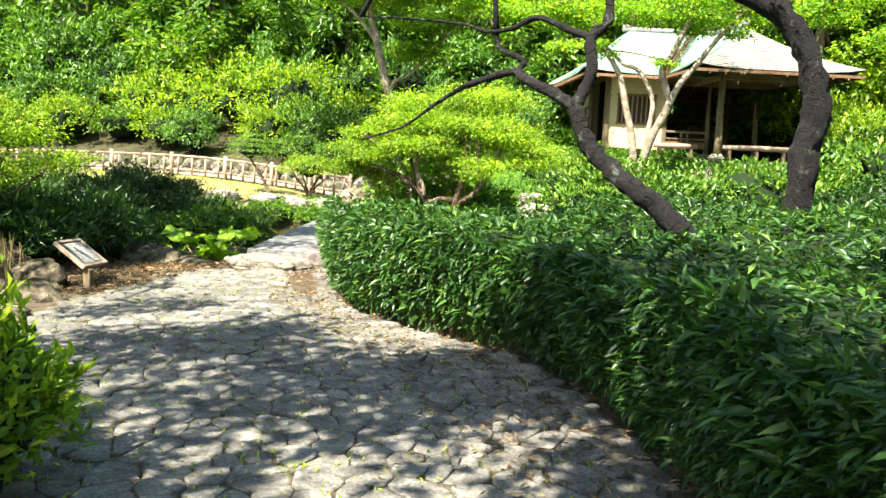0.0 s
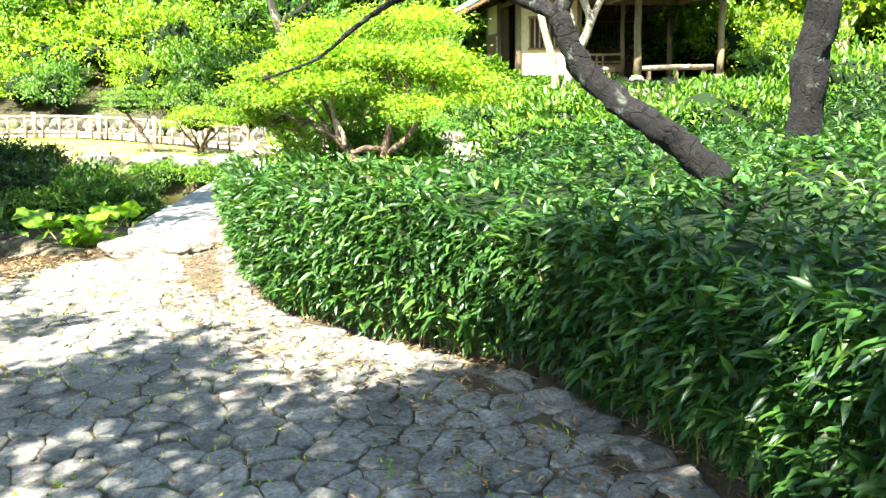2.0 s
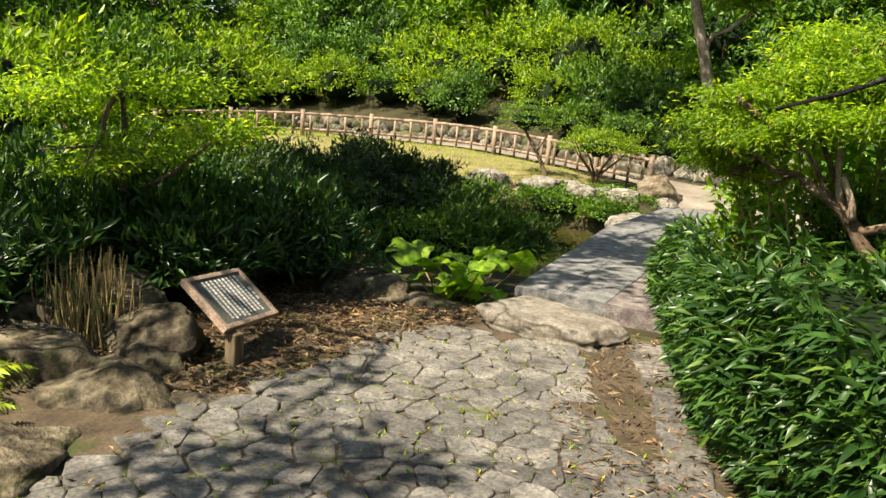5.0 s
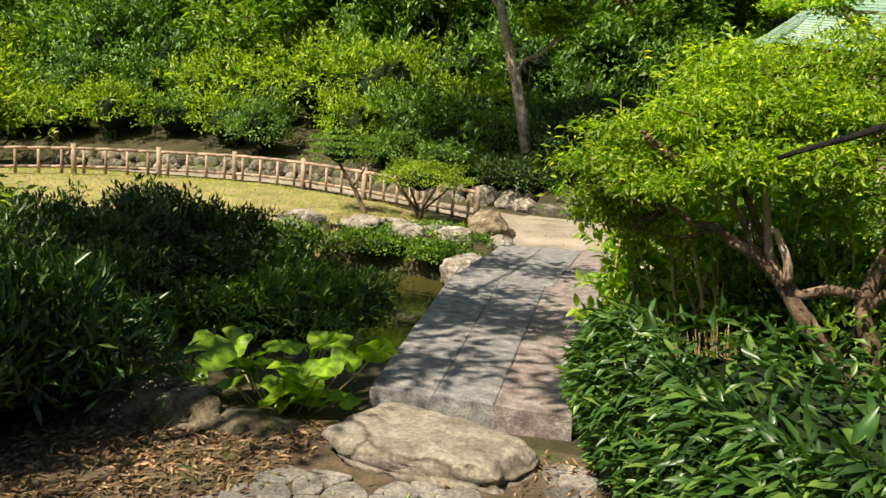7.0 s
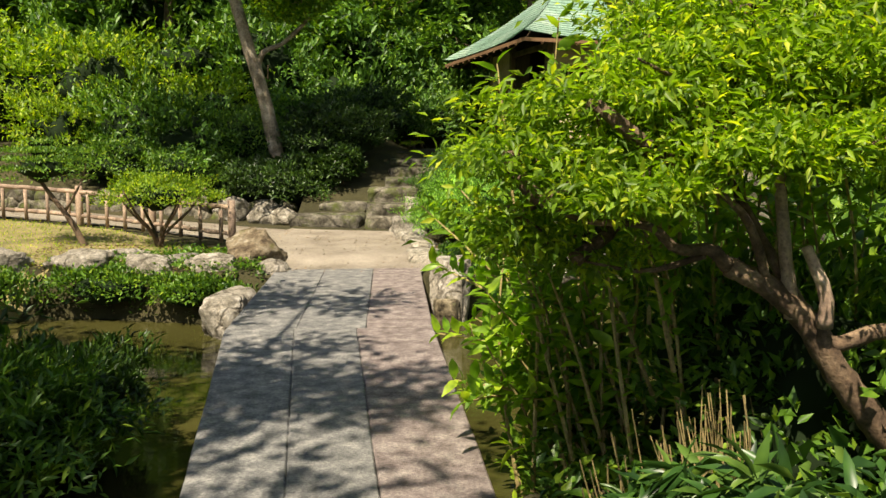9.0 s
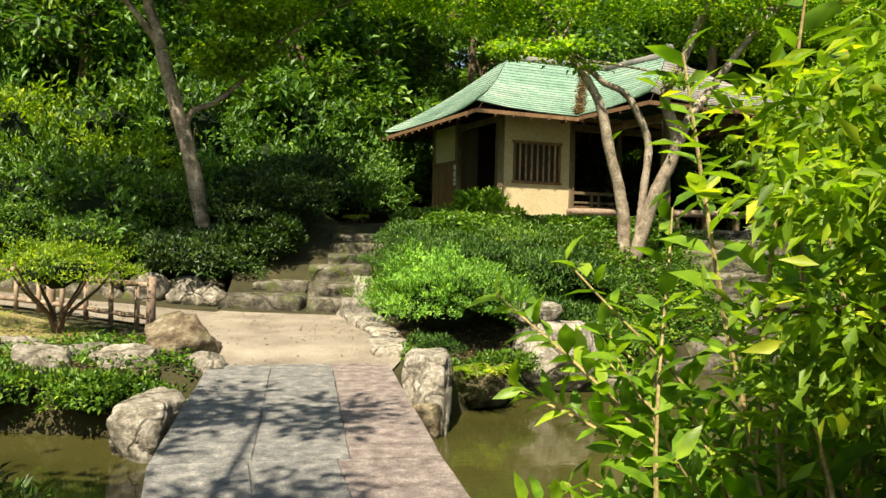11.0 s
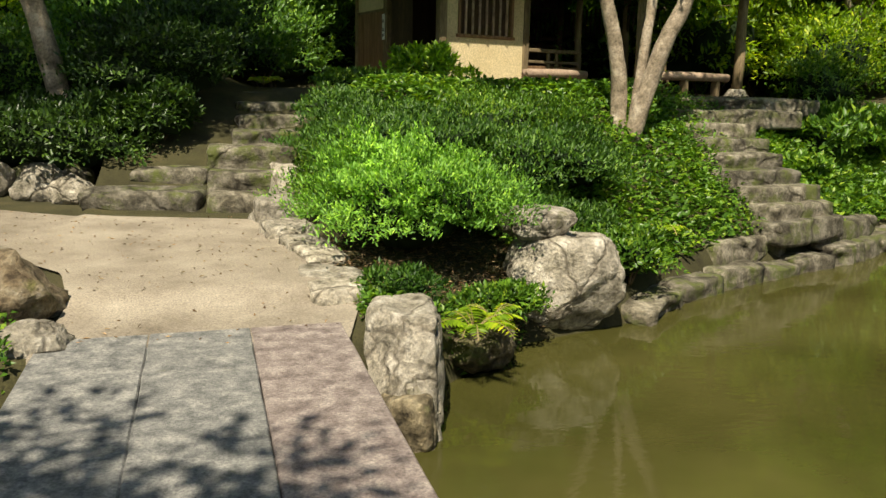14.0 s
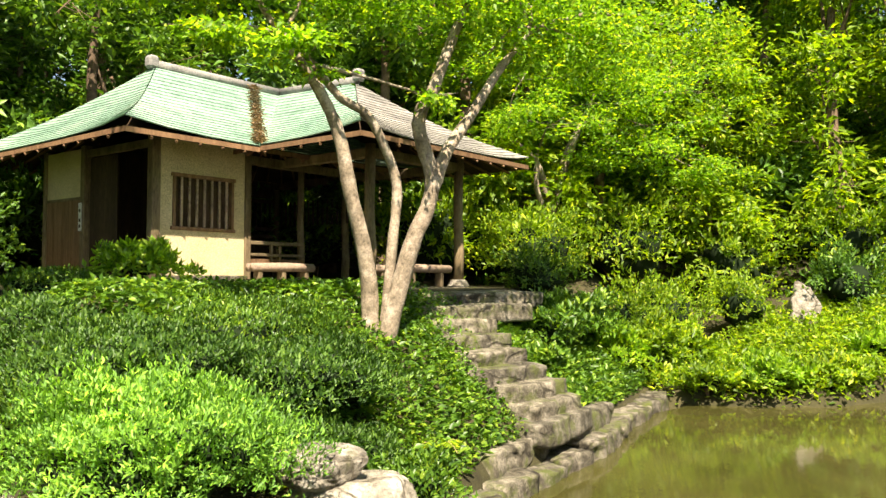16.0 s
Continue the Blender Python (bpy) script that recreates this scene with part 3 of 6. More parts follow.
bridge = thing("stone_bridge", (0, 0, 0), 0, "low flat bridge of long grey and rosy granite slabs", "bridge")
gap = 0.001
near_l, near_r, mid_l, mid_r, far_l, far_r = (0.12, 0.0), (1.42, 0.02), (-0.72, 4.3), (1.08, 4.38), (-0.95, 7.83), (0.93, 7.93)


def mix2(a, b, t):
    return (a[0] + (b[0] - a[0]) * t, a[1] + (b[1] - a[1]) * t)


for (a, b, c, d, cuts) in ((near_l, near_r, mid_r, mid_l, (0, 0.33, 0.63, 1)), (mid_l, mid_r, far_r, far_l, (0, 0.34, 0.675, 1))):
    for i in range(len(cuts) - 1):
        s0, s1 = cuts[i] + (gap if i else 0), cuts[i + 1] - (gap if i < len(cuts) - 2 else 0)
        top_in, low_in = 0.0, 0.008
        p, q = mix2(a, b, s0), mix2(a, b, s1)
        u2, w2 = mix2(d, c, s1), mix2(d, c, s0)
        q2, u3 = mix2(p, w2, low_in / 3.5), mix2(w2, p, low_in / 3.5)
        last = i == len(cuts) - 2
        plank("granite_slab", (mix2(p, w2, 0.002), mix2(q, u2, 0.002), mix2(u2, q, 0.002), mix2(w2, p, 0.002)), -0.24, 0.0 if i != 0 else -0.004, M_SLAB_RED if last else M_SLAB, bridge)
for y, x0, x1 in ((0.15, 0.0, 1.5), (4.33, -0.7, 1.1), (7.75, -0.95, 0.95)):
    part("pier", box_bm(x0 + 0.1, x1 - 0.1, y - 0.18, y + 0.18, -1.4, -0.243, 0.02), M_STEP, bridge)

# ---- rocks by the bridge ----
rock("boulder", (-1.32, 8.4, 0.1), (0.46, 0.42, 0.37), "rounded brown boulder with lichen beside the gravel", 3, 20, M_BOULDER)
block_rock("rock", (1.34, 7.78, 0.15), (0.27, 0.42, 0.5), "upright pale flat-topped rock at the end of the bridge", 5, -6, lean=(-0.05, -0.25))
block_rock("rock", (1.27, 7.3, -0.28), (0.17, 0.25, 0.3), "lower mossy foot of rock under the bridge's end", 15, 8, M_TUFF)
block_rock("rock", (3.15, 9.42, 0.32), (0.53, 0.42, 0.46), "large pale cracked rock overhanging the pond's edge", 11, 4, under=0.35, square=3.6)
block_rock("rock", (2.92, 9.5, 0.55), (0.31, 0.3, 0.14), "split slab of pale rock with rusty needles lying on top", 12, 10, square=4)
rock("rock", (2.1, 8.45, -0.38), (0.34, 0.3, 0.22), "low brown rock behind a bright fern", 9, 40, M_TUFF)
block_rock("rock", (-1.28, 6.9, -0.12), (0.26, 0.5, 0.34), "long mossy rock against the bridge over the water", 8, -12)
rock("rock", (19.4, 15.2, 0.75), (0.62, 0.55, 0.9), "grey upright rock among plants on the far bank", 14, 10)

# ---- pavilion ----
PAV = Matrix.Translation((4.28, 19.16, 0)) @ Matrix.Rotation(math.atan2(0.28, 0.96), 4, "Z")
FLOOR, EAVE = 1.67, 4.42


def pav_thing(name, label, category, kind="", group=""):
    t = thing(name, (0, 0, 0), 0, label, category, group, kind)
    t.matrix_world = PAV
    return t


def in_pav(u, v, z=0.0):
    return tuple(PAV @ Vector((u, v, z)))


def pb(name, parent, material, u0, u1, v0, v1, z0, z1, bevel=0.008, label=""):
    return part(name, box_bm(u0, u1, v0, v1, z0, z1, bevel), material, parent, label)


pav = pav_thing("garden_pavilion", "old tea pavilion with ochre plaster walls and cedar posts", "pavilion")
wall = pb("wall_front", pav, M_PLASTER, 0.09, 0.42, -0.04, 0.04, FLOOR + 0.2, 4.5, 0, "ochre plaster wall")
pb("wall_front", pav, M_PLASTER, 1.72, 2.05, -0.04, 0.04, FLOOR + 0.2, 4.5, 0)
pb("wall_front", pav, M_PLASTER, 0.42, 1.72, -0.04, 0.04, FLOOR + 0.2, 2.8, 0)
pb("wall_front", pav, M_PLASTER, 0.42, 1.72, -0.04, 0.04, 3.78, 4.5, 0)
pb("stone_footing", pav, M_STEP, 0.0, 2.13, -0.09, 0.06, FLOOR - 0.1, FLOOR + 0.2, 0.02)
win = pav_thing("window", "", "")
win.parent, win.matrix_world = pav, PAV
win.matrix_basis = Matrix.Identity(4)
for z0, z1 in ((2.74, 2.81), (3.77, 3.84)):
    part("frame", box_bm(0.33, 1.81, -0.08, 0.05, z0, z1, 0.008), M_PANEL, win)
for u0 in (0.37, 1.71):
    part("frame", box_bm(u0, u0 + 0.06, -0.075, 0.045, 2.812, 3.768, 0.006), M_PANEL, win)
for i in range(7):
    u = 0.54 + i * 0.173
    part("slat", box_bm(u, u + 0.05, -0.06, -0.02, 2.812, 3.768, 0.006), M_WOOD, win)
# dark sheet behind the slats, standing in for the unlit opening
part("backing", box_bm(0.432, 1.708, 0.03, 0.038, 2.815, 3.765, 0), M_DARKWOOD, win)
# side with the doorway
pb("wall_side", pav, M_PLASTER, -0.04, 0.04, 2.62, 4.13, 3.5, 4.5, 0)
pb("cedar_panel", pav, M_PANEL, -0.045, 0.045, 2.62, 4.13, FLOOR + 0.02, 3.44, 0.004, "brown cedar panel")
pb("rail", pav, M_POST, -0.06, 0.06, 2.62, 4.13, 3.443, 3.497, 0.006)
for v0 in (2.98, 3.4, 3.8):
    pb("batten", pav, M_PANEL, -0.055, -0.047, v0, v0 + 0.03, FLOOR + 0.04, 3.43, 0.002)
for (u, v, w) in ((0.0, 0.0, 0.09), (0.0, 2.53, 0.085), (0.0, 4.2, 0.075), (2.13, 0.0, 0.075), (2.13, 4.2, 0.075)):
    pb("post", pav, M_POST, u - w, u + w, v - w, v + w, FLOOR - 0.03, 4.55, 0.012)
pb("lintel", pav, M_POST, -0.05, 0.05, 0.1, 2.44, 4.3, 4.45, 0.01)
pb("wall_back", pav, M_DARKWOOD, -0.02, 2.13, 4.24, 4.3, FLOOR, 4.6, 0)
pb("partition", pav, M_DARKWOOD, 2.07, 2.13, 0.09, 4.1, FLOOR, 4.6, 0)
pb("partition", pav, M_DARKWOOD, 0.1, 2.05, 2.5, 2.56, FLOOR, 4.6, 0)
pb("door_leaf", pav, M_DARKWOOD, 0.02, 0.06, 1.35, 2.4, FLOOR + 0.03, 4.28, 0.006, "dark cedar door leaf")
pb("floor_slab", pav, M_STEP, -0.25, 6.25, -3.0, 4.6, FLOOR - 0.14, FLOOR - 0.035, 0.03)
# notice on the post by the door
notice = pav_thing("notice_board", "narrow white notice fixed to the doorpost", "notice")
part("plate", box_bm(-0.11, -0.095, 2.5, 2.62, 2.78, 3.36, 0.003), M_PAPER, notice)
for z in (3.2, 3.0, 2.88):
    part("character_bar", box_bm(-0.1135, -0.1105, 2.53, 2.59, z - 0.035, z + 0.035, 0), M_DARKWOOD, notice)
# open wing
for (u, v, w) in ((3.13, -2.6, 0.12), (5.9, -2.7, 0.11), (5.9, 0.9, 0.1), (3.8, 0.2, 0.085), (5.9, 3.6, 0.1), (3.2, 3.9, 0.09)):
    v0, f0 = tube([(u, v, FLOOR - 0.02), (u + 0.02, v, 2.4), (u - 0.01, v + 0.01, 3.2), (u + 0.01, v, 4.5)], [w * 1.05, w, w * 0.92, w * 0.9], 12, 0.12, int(u * 10))
    mesh_object("log_post", v0, f0, M_POST, pav, True)
    bm = bmesh.new()
    bmesh.ops.create_cone(bm, cap_ends=True, segments=10, radius1=0.27, radius2=0.17, depth=0.16)
    bmesh.ops.translate(bm, vec=(u, v, FLOOR + 0.05), verts=bm.verts)
    bmesh.ops.bevel(bm, geom=bm.edges[:], offset=0.02, segments=1, affect="EDGES")
    part("base_stone", bm, M_ROCK, pav)
for (u0, u1, v0, v1) in ((3.1, 6.1, -2.72, -2.58), (5.82, 5.98, -2.56, 3.7), (3.05, 3.2, -2.56, -0.1), (2.2, 5.8, 0.12, 0.26), (2.2, 5.8, 3.7, 3.84)):
    pb("beam", pav, M_POST, u0, u1, v0, v1, 4.22, 4.42, 0.02)
for (u0, u1, v0, v1, za, zb) in ((2.22, 3.7, -0.05, 0.02, 2.52, 2.6), (2.22, 3.7, -0.05, 0.02, 2.28, 2.34)):
    pb("handrail", pav, M_POST, u0, u1, v0, v1, za, zb, 0.01)
for u0 in (2.75, 2.98):
    pb("baluster", pav, M_POST, u0, u0 + 0.07, -0.04, 0.01, 1.98, 2.52, 0.008)
pb("apron_board", pav, M_PANEL, 2.22, 3.7, -0.03, 0.0, 1.98, 2.22, 0.004)
# rear lattice screens
for v in (3.75,):
    for i in range(16):
        u = 3.4 + i * 0.16
        pb("lattice_bar", pav, M_DARKWOOD, u, u + 0.035, v - 0.02, v + 0.02, 3.2, 3.85, 0)
    pb("lattice_rail", pav, M_DARKWOOD, 3.3, 5.9, v - 0.03, v + 0.03, 3.85, 3.95, 0)
    pb("lattice_rail", pav, M_DARKWOOD, 3.3, 5.9, v - 0.03, v + 0.03, 3.1, 3.2, 0)
for u in (5.86,):
    for i in range(16):
        v = 0.6 + i * 0.18
        pb("lattice_bar", pav, M_DARKWOOD, u - 0.02, u + 0.02, v, v + 0.035, 3.2, 3.85, 0)
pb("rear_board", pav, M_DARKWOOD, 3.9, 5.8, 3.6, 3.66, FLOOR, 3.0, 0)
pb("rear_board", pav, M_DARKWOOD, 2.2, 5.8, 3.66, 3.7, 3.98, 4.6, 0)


def bench(a, b, z, label):
    t = thing("log_bench", (0, 0, 0), 0, label, "bench", "benches round the pavilion")
    t.matrix_world = PAV
    d = (Vector(b) - Vector(a))
    n = Vector((-d.y, d.x)).normalized() * 0.17
    v0, f0 = tube([(a[0], a[1], z), ((a[0] + b[0]) / 2, (a[1] + b[1]) / 2, z + 0.01), (b[0], b[1], z)], [0.085, 0.09, 0.085], 10, 0.1, 4)
    v1, f1 = tube([(a[0] + n.x, a[1] + n.y, z), (b[0] + n.x, b[1] + n.y, z)], [0.08, 0.08], 10, 0.1, 5)
    mesh_object("seat_log", v0, f0, M_WOOD, t, True)
    mesh_object("seat_log", v1, f1, M_WOOD, t, True)
    for k in (0.12, 0.5, 0.88):
        q = Vector(a) + d * k
        part("leg", box_bm(q.x - 0.05, q.x + 0.05, q.y - 0.04, q.y + 0.14, FLOOR - 0.03, z - 0.06, 0.01), M_POST, t)


bench((1.55, -0.95), (3.0, -1.1), 2.03, "low weathered log bench before the open bay")
bench((3.3, -2.5), (5.7, -2.6), 2.03, "long low log bench between the porch posts")


def roof_face(parent, e0, e1, r0, r1, material, rows, sag=0.14):
    """Courses of shingle from the eave e0-e1 up to r0-r1, each a lapped strip of its own, with upturned corners."""
    e0, e1, r0, r1 = map(Vector, (e0, e1, r0, r1))
    nrm = (e1 - e0).cross(r0 - e0).normalized()
    seg = 10
    for i in range(rows):
        t0, t1 = i / rows, (i + 1.25) / rows
        t1 = min(t1, 1.0)
        vs, fs = [], []
        for k in range(seg + 1):
            s = k / seg
            up = 0.16 * (2 * s - 1) ** 4

            def at(t):
                p = (e0.lerp(r0, t)).lerp(e1.lerp(r1, t), s)
                p = p - Vector((0, 0, 1)) * sag * math.sin(math.pi * min(t, 1)) * 0.9
                return p + Vector((0, 0, up * (1 - t) ** 2))
            lo, hi = at(t0), at(t1)
            vs += [lo + nrm * 0.004, lo + nrm * 0.03, hi + nrm * 0.012]
        for k in range(seg):
            a = k * 3
            fs += [(a + 1, a + 4, a + 5, a + 2), (a, a + 3, a + 4, a + 1)]
        mesh_object("shingle_course", vs, fs, material, parent)


def hip_roof(parent, u0, u1, v0, v1, z, ridge, mats, rows, soffit):
    (ra, rb) = ridge
    c = [(u0, v0, z), (u1, v0, z), (u1, v1, z), (u0, v1, z)]
    ra, rb = tuple(ra), tuple(rb)
    along_u = abs(ra[0] - rb[0]) > abs(ra[1] - rb[1])
    if along_u:
        faces = ((c[0], c[1], ra, rb), (c[1], c[2], rb, rb), (c[2], c[3], rb, ra), (c[3], c[0], ra, ra))
    else:
        faces = ((c[0], c[1], ra, ra), (c[1], c[2], ra, rb), (c[2], c[3], rb, rb), (c[3], c[0], rb, ra))
    for (f, m) in zip(faces, mats):
        roof_face(parent, *f, m, rows)
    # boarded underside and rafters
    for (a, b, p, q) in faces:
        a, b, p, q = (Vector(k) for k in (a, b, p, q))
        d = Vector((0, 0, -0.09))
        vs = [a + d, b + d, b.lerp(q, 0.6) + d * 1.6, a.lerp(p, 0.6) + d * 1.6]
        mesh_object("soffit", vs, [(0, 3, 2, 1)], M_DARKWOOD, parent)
        vs = [a + d * 1.15, b + d * 1.15, b + Vector((0, 0, -0.01)), a + Vector((0, 0, -0.01))]
        mesh_object("eave_board", vs, [(0, 1, 2, 3)], M_PANEL, parent)
        n = max(4, int((b - a).length / 0.5))
        for i in range(1, n):
            s = i / n
            g = a.lerp(b, s)
            h = (a.lerp(p, 0.38)).lerp(b.lerp(q, 0.38), s)
            v9, f9 = tube([tuple(g + d * 1.7), tuple(h + d * 2)], [0.03, 0.03], 5)
            mesh_object("rafter", v9, f9, M_PANEL, parent)


roof = pav_thing("pavilion_roof", "hipped roof of green copper and grey shingle courses", "roof")
hip_roof(roof, -1.12, 6.9, -0.9, 6.0, EAVE, ((1.05, 1.7, 6.3), (4.3, 1.7, 6.3)), (M_COPPER, M_SHINGLE, M_SHINGLE, M_COPPER), 20, True)
hip_roof(roof, 1.75, 7.25, -3.7, 3.2, EAVE + 0.03, ((4.4, -0.9, 6.22), (4.4, 1.7, 6.32)), (M_SHINGLE, M_SHINGLE, M_SHINGLE, M_COPPER), 20, True)
for a, b in (((1.0, 1.7, 6.34), (4.4, 1.7, 6.36)), ((4.4, -0.95, 6.26), (4.4, 1.7, 6.36))):
    v9, f9 = tube([a, b], [0.11, 0.11], 8)
    mesh_object("ridge_tile", v9, f9, M_RIDGE, roof, True)
for u, v in ((0.95, 1.7), (4.4, -1.0)):
    part("ridge_end", box_bm(u - 0.12, u + 0.12, v - 0.12, v + 0.12, 6.24, 6.52, 0.05), M_RIDGE, roof)
pavg = thing("gutter_leaf_heap", (0, 0, 0), 0, "rusty heap of fallen needles lying in the roof valley", "debris")
N = 1500
tt = 2.05 * rng.random(N) ** 1.2
P = np.array([in_pav(1.75 + 0.85 * t + g * 0.06, -0.9 + 1.2 * t + h * 0.05, EAVE + 0.1 + 0.90 * t) for t, g, h in zip(tt, rng.normal(size=N), rng.normal(size=N))])
leaves("needles", P, rng.normal(size=(N, 3)) * np.array([1, 1, 0.3]), 0.08 + 0.06 * rng.random(N), 0.2, M_LITTER, pavg)

# ---- stone steps ----
def step_block(t, x, y, z, wx, wy, h, turn, seed, mat=M_STEP):
    bm = bmesh.new()
    bmesh.ops.create_cube(bm, size=1)
    bmesh.ops.subdivide_edges(bm, edges=bm.edges[:], cuts=7, use_grid_fill=True)
    for v in bm.verts:
        c = v.co
        k = Vector((c.x, c.y, c.z))
        m = max(abs(k.x), abs(k.y), abs(k.z)) * 2
        ln = (abs(k.x * 2) ** 16 + abs(k.y * 2) ** 16 + abs(k.z * 2) ** 16) ** (1 / 16)
        k *= m / max(ln, 1e-6)
        q = Vector((k.x * wx, k.y * wy, k.z * h)) * 3 + Vector((seed * 2.3, seed, 0))
        f = noise.noise(q) * 0.05 + noise.noise(q * 3) * 0.03
        v.co = Vector((k.x * wx + f, k.y * wy + f * 1.2, k.z * h + f * 0.7))
    ob = part("step_stone", bm, mat, t, smooth=True)
    ob.location, ob.rotation_euler = (x, y, z - h / 2), (0, 0, radians(turn))
    return ob


st = thing("garden_steps", (0, 0, 0), 0, "rough mossy stone steps climbing from the gravel", "steps")
sd = 1
for (x, y, z, wx, wy, h, turn) in ((-0.95, 13.25, 0.3, 1.45, 0.75, 0.5, -8), (0.2, 13.0, 0.27, 0.75, 0.6, 0.5, -4), (-0.65, 13.95, 0.5, 0.95, 0.7, 0.4, -8), (0.35, 13.6, 0.5, 1.1, 0.7, 0.4, -3),
                               (0.35, 14.35, 0.78, 1.15, 0.75, 0.45, 4), (0.6, 15.0, 0.97, 1.05, 0.7, 0.4, 6), (0.75, 15.7, 1.17, 1.2, 0.75, 0.4, 6), (0.8, 16.4, 1.36, 1.4, 0.8, 0.4, 6), (0.9, 17.2, 1.52, 1.6, 0.9, 0.4, 8)):
    step_block(st, x, y, z, wx, wy, h, turn, sd)
    sd += 1
st2 = thing("garden_steps", (0, 0, 0), 0, "narrow worn stone steps from the pond up to the terrace", "steps")
for (x, y, z, wx, wy, h, turn) in ((7.85, 15.0, 1.6, 4.4, 0.9, 0.3, 2), (7.6, 14.35, 1.4, 3.4, 0.7, 0.3, 4), (7.4, 13.85, 1.2, 1.3, 0.6, 0.35, 5), (7.45, 13.45, 1.0, 1.2, 0.55, 0.35, 8), (7.4, 13.05, 0.8, 1.25, 0.55, 0.35, 10),
                               (7.4, 12.65, 0.6, 1.35, 0.55, 0.35, 12), (7.5, 12.3, 0.4, 1.4, 0.55, 0.35, 16), (7.55, 11.98, 0.2, 1.35, 0.5, 0.3, 20), (7.5, 11.72, 0.02, 1.7, 0.45, 0.3, 24), (8.6, 12.25, -0.1, 2.0, 0.35, 0.3, 28), (6.4, 11.35, -0.14, 1.7, 0.35, 0.3, 26)):
    step_block(st2, x, y, z, wx, wy, h, turn, sd)
    sd += 1
edging = thing("pond_edging", (0, 0, 0), 0, "row of mossy edging stones along the pond", "edging")
ptsE = [(3.9, 9.45), (4.7, 10.2), (6.3, 11.0), (8.6, 11.95), (9.9, 12.8), (12.6, 14.2)]
rr = random.Random(3)
for (ax, ay), (bx, by) in zip(ptsE, ptsE[1:]):
    L = math.hypot(bx - ax, by - ay)
    n = max(1, round(L / 0.8))
    for i in range(n):
        s = (i + 0.5) / n
        step_block(edging, ax + (bx - ax) * s, ay + (by - ay) * s, -0.37 + rr.uniform(-0.07, 0.03), L / n * 0.97, 0.42, 0.42, math.degrees(math.atan2(by - ay, bx - ax)) + rr.uniform(-4, 4), sd).name = "edging_stone"
        sd += 1
for (x, y, z, wx, wy, h, turn) in ((0.95, 8.6, 0.1, 0.35, 0.4, 0.25, 10), (0.98, 9.1, 0.1, 0.3, 0.5, 0.25, 80), (0.95, 9.75, 0.14, 0.5, 0.4, 0.3, 95), (0.82, 10.35, 0.16, 0.5, 0.4, 0.35, 100), (0.72, 11.0, 0.2, 0.6, 0.5, 0.4, 100), (0.65, 11.8, 0.36, 0.55, 0.5, 0.5, 100), (0.85, 12.5, 0.66, 0.5, 0.45, 0.8, 95)):
    ob = step_block(edging, x, y, z, wx, wy, h, turn, sd, M_ROCK)
    ob.name = "edging_stone"
    sd += 1

# ---- log fence round the lawn ----
FENCE = [(-2.07, 10.1), (-3.7, 11.2), (-5.2, 11.8), (-6.9, 12.1), (-8.7, 12.0), (-10.4, 11.4), (-12.0, 10.4), (-13.4, 9.1), (-14.6, 7.6)]
fence = thing("log_fence", (0, 0, 0), 0, "low rustic fence of weathered grey-brown logs", "fence")
fl = smooth_line([(x, y, 0) for x, y in FENCE], 4)
for i, (x, y) in enumerate(FENCE):
    z = gz(x, y)
    v9, f9 = tube([(x, y, z - 0.2), (x, y, z + 0.4), (x, y, z + 0.74)], [0.065, 0.062, 0.06], 9, 0.1, i)
    mesh_object("post", v9, f9, M_WOOD, fence, True)
for h, r in ((0.62, 0.042), (0.2, 0.038)):
    for i in range(len(fl) - 1):
        a, b = fl[i], fl[i + 1]
        v9, f9 = tube([(a.x, a.y, gz(a.x, a.y) + h), ((a.x + b.x) / 2, (a.y + b.y) / 2, gz(a.x, a.y) * 0.5 + gz(b.x, b.y) * 0.5 + h + 0.012), (b.x, b.y, gz(b.x, b.y) + h)], [r, r * 0.93, r], 7, 0.12, i)
        mesh_object("rail", v9, f9, M_WOOD, fence, True)
for i in range(len(fl) - 1):
    for k in (0.5,):
        p = fl[i].lerp(fl[i + 1], k)
        z = gz(p.x, p.y)
        v9, f9 = tube([(p.x, p.y - 0.03, z + 0.05), (p.x, p.y - 0.03, z + 0.6)], [0.035, 0.033], 6, 0.1, i)
        mesh_object("upright", v9, f9, M_WOOD, fence, True)

# low stone wall beyond the fence
swall = thing("retaining_wall", (0, 0, 0), 0, "low dry wall of grey field stones behind the path", "wall")
rr = random.Random(5)
bx = -16.0
proto = [rock("wall_stone", (0, 0, 0), (0.3, 0.2, 0.2), "", 30 + i, 0, M_STEP, parent=swall, detail=2) for i in range(4)]
k = 0
while bx < -1.9:
    yb = 14.35 - 0.0 * bx + (0.25 if bx > -6 else 0.0) - 0.02 * (bx + 9) ** 2 * 0.2
    for row in range(2):
        o = proto[k % 4] if k < 4 else proto[k % 4].copy()
        if k >= 4:
            scene.collection.objects.link(o)
        o.location = (bx + rr.uniform(-0.08, 0.08), yb + row * 0.09, gz(bx, 13.3) + 0.06 + row * 0.25)
        o.rotation_euler = (rr.uniform(-0.3, 0.3), rr.uniform(-0.3, 0.3), rr.uniform(0, 6))
        k += 1
    bx += 0.36
for x, y, r, s in ((-2.4, 14.3, 0.4, 40), (-1.95, 14.0, 0.3, 41), (-3.1, 14.4, 0.45, 42)):
    rock("rock", (x, y, gz(x, y) + 0.12), (r, r * 0.8, r * 0.8), "rounded grey rock at the foot of the wooded slope", s)

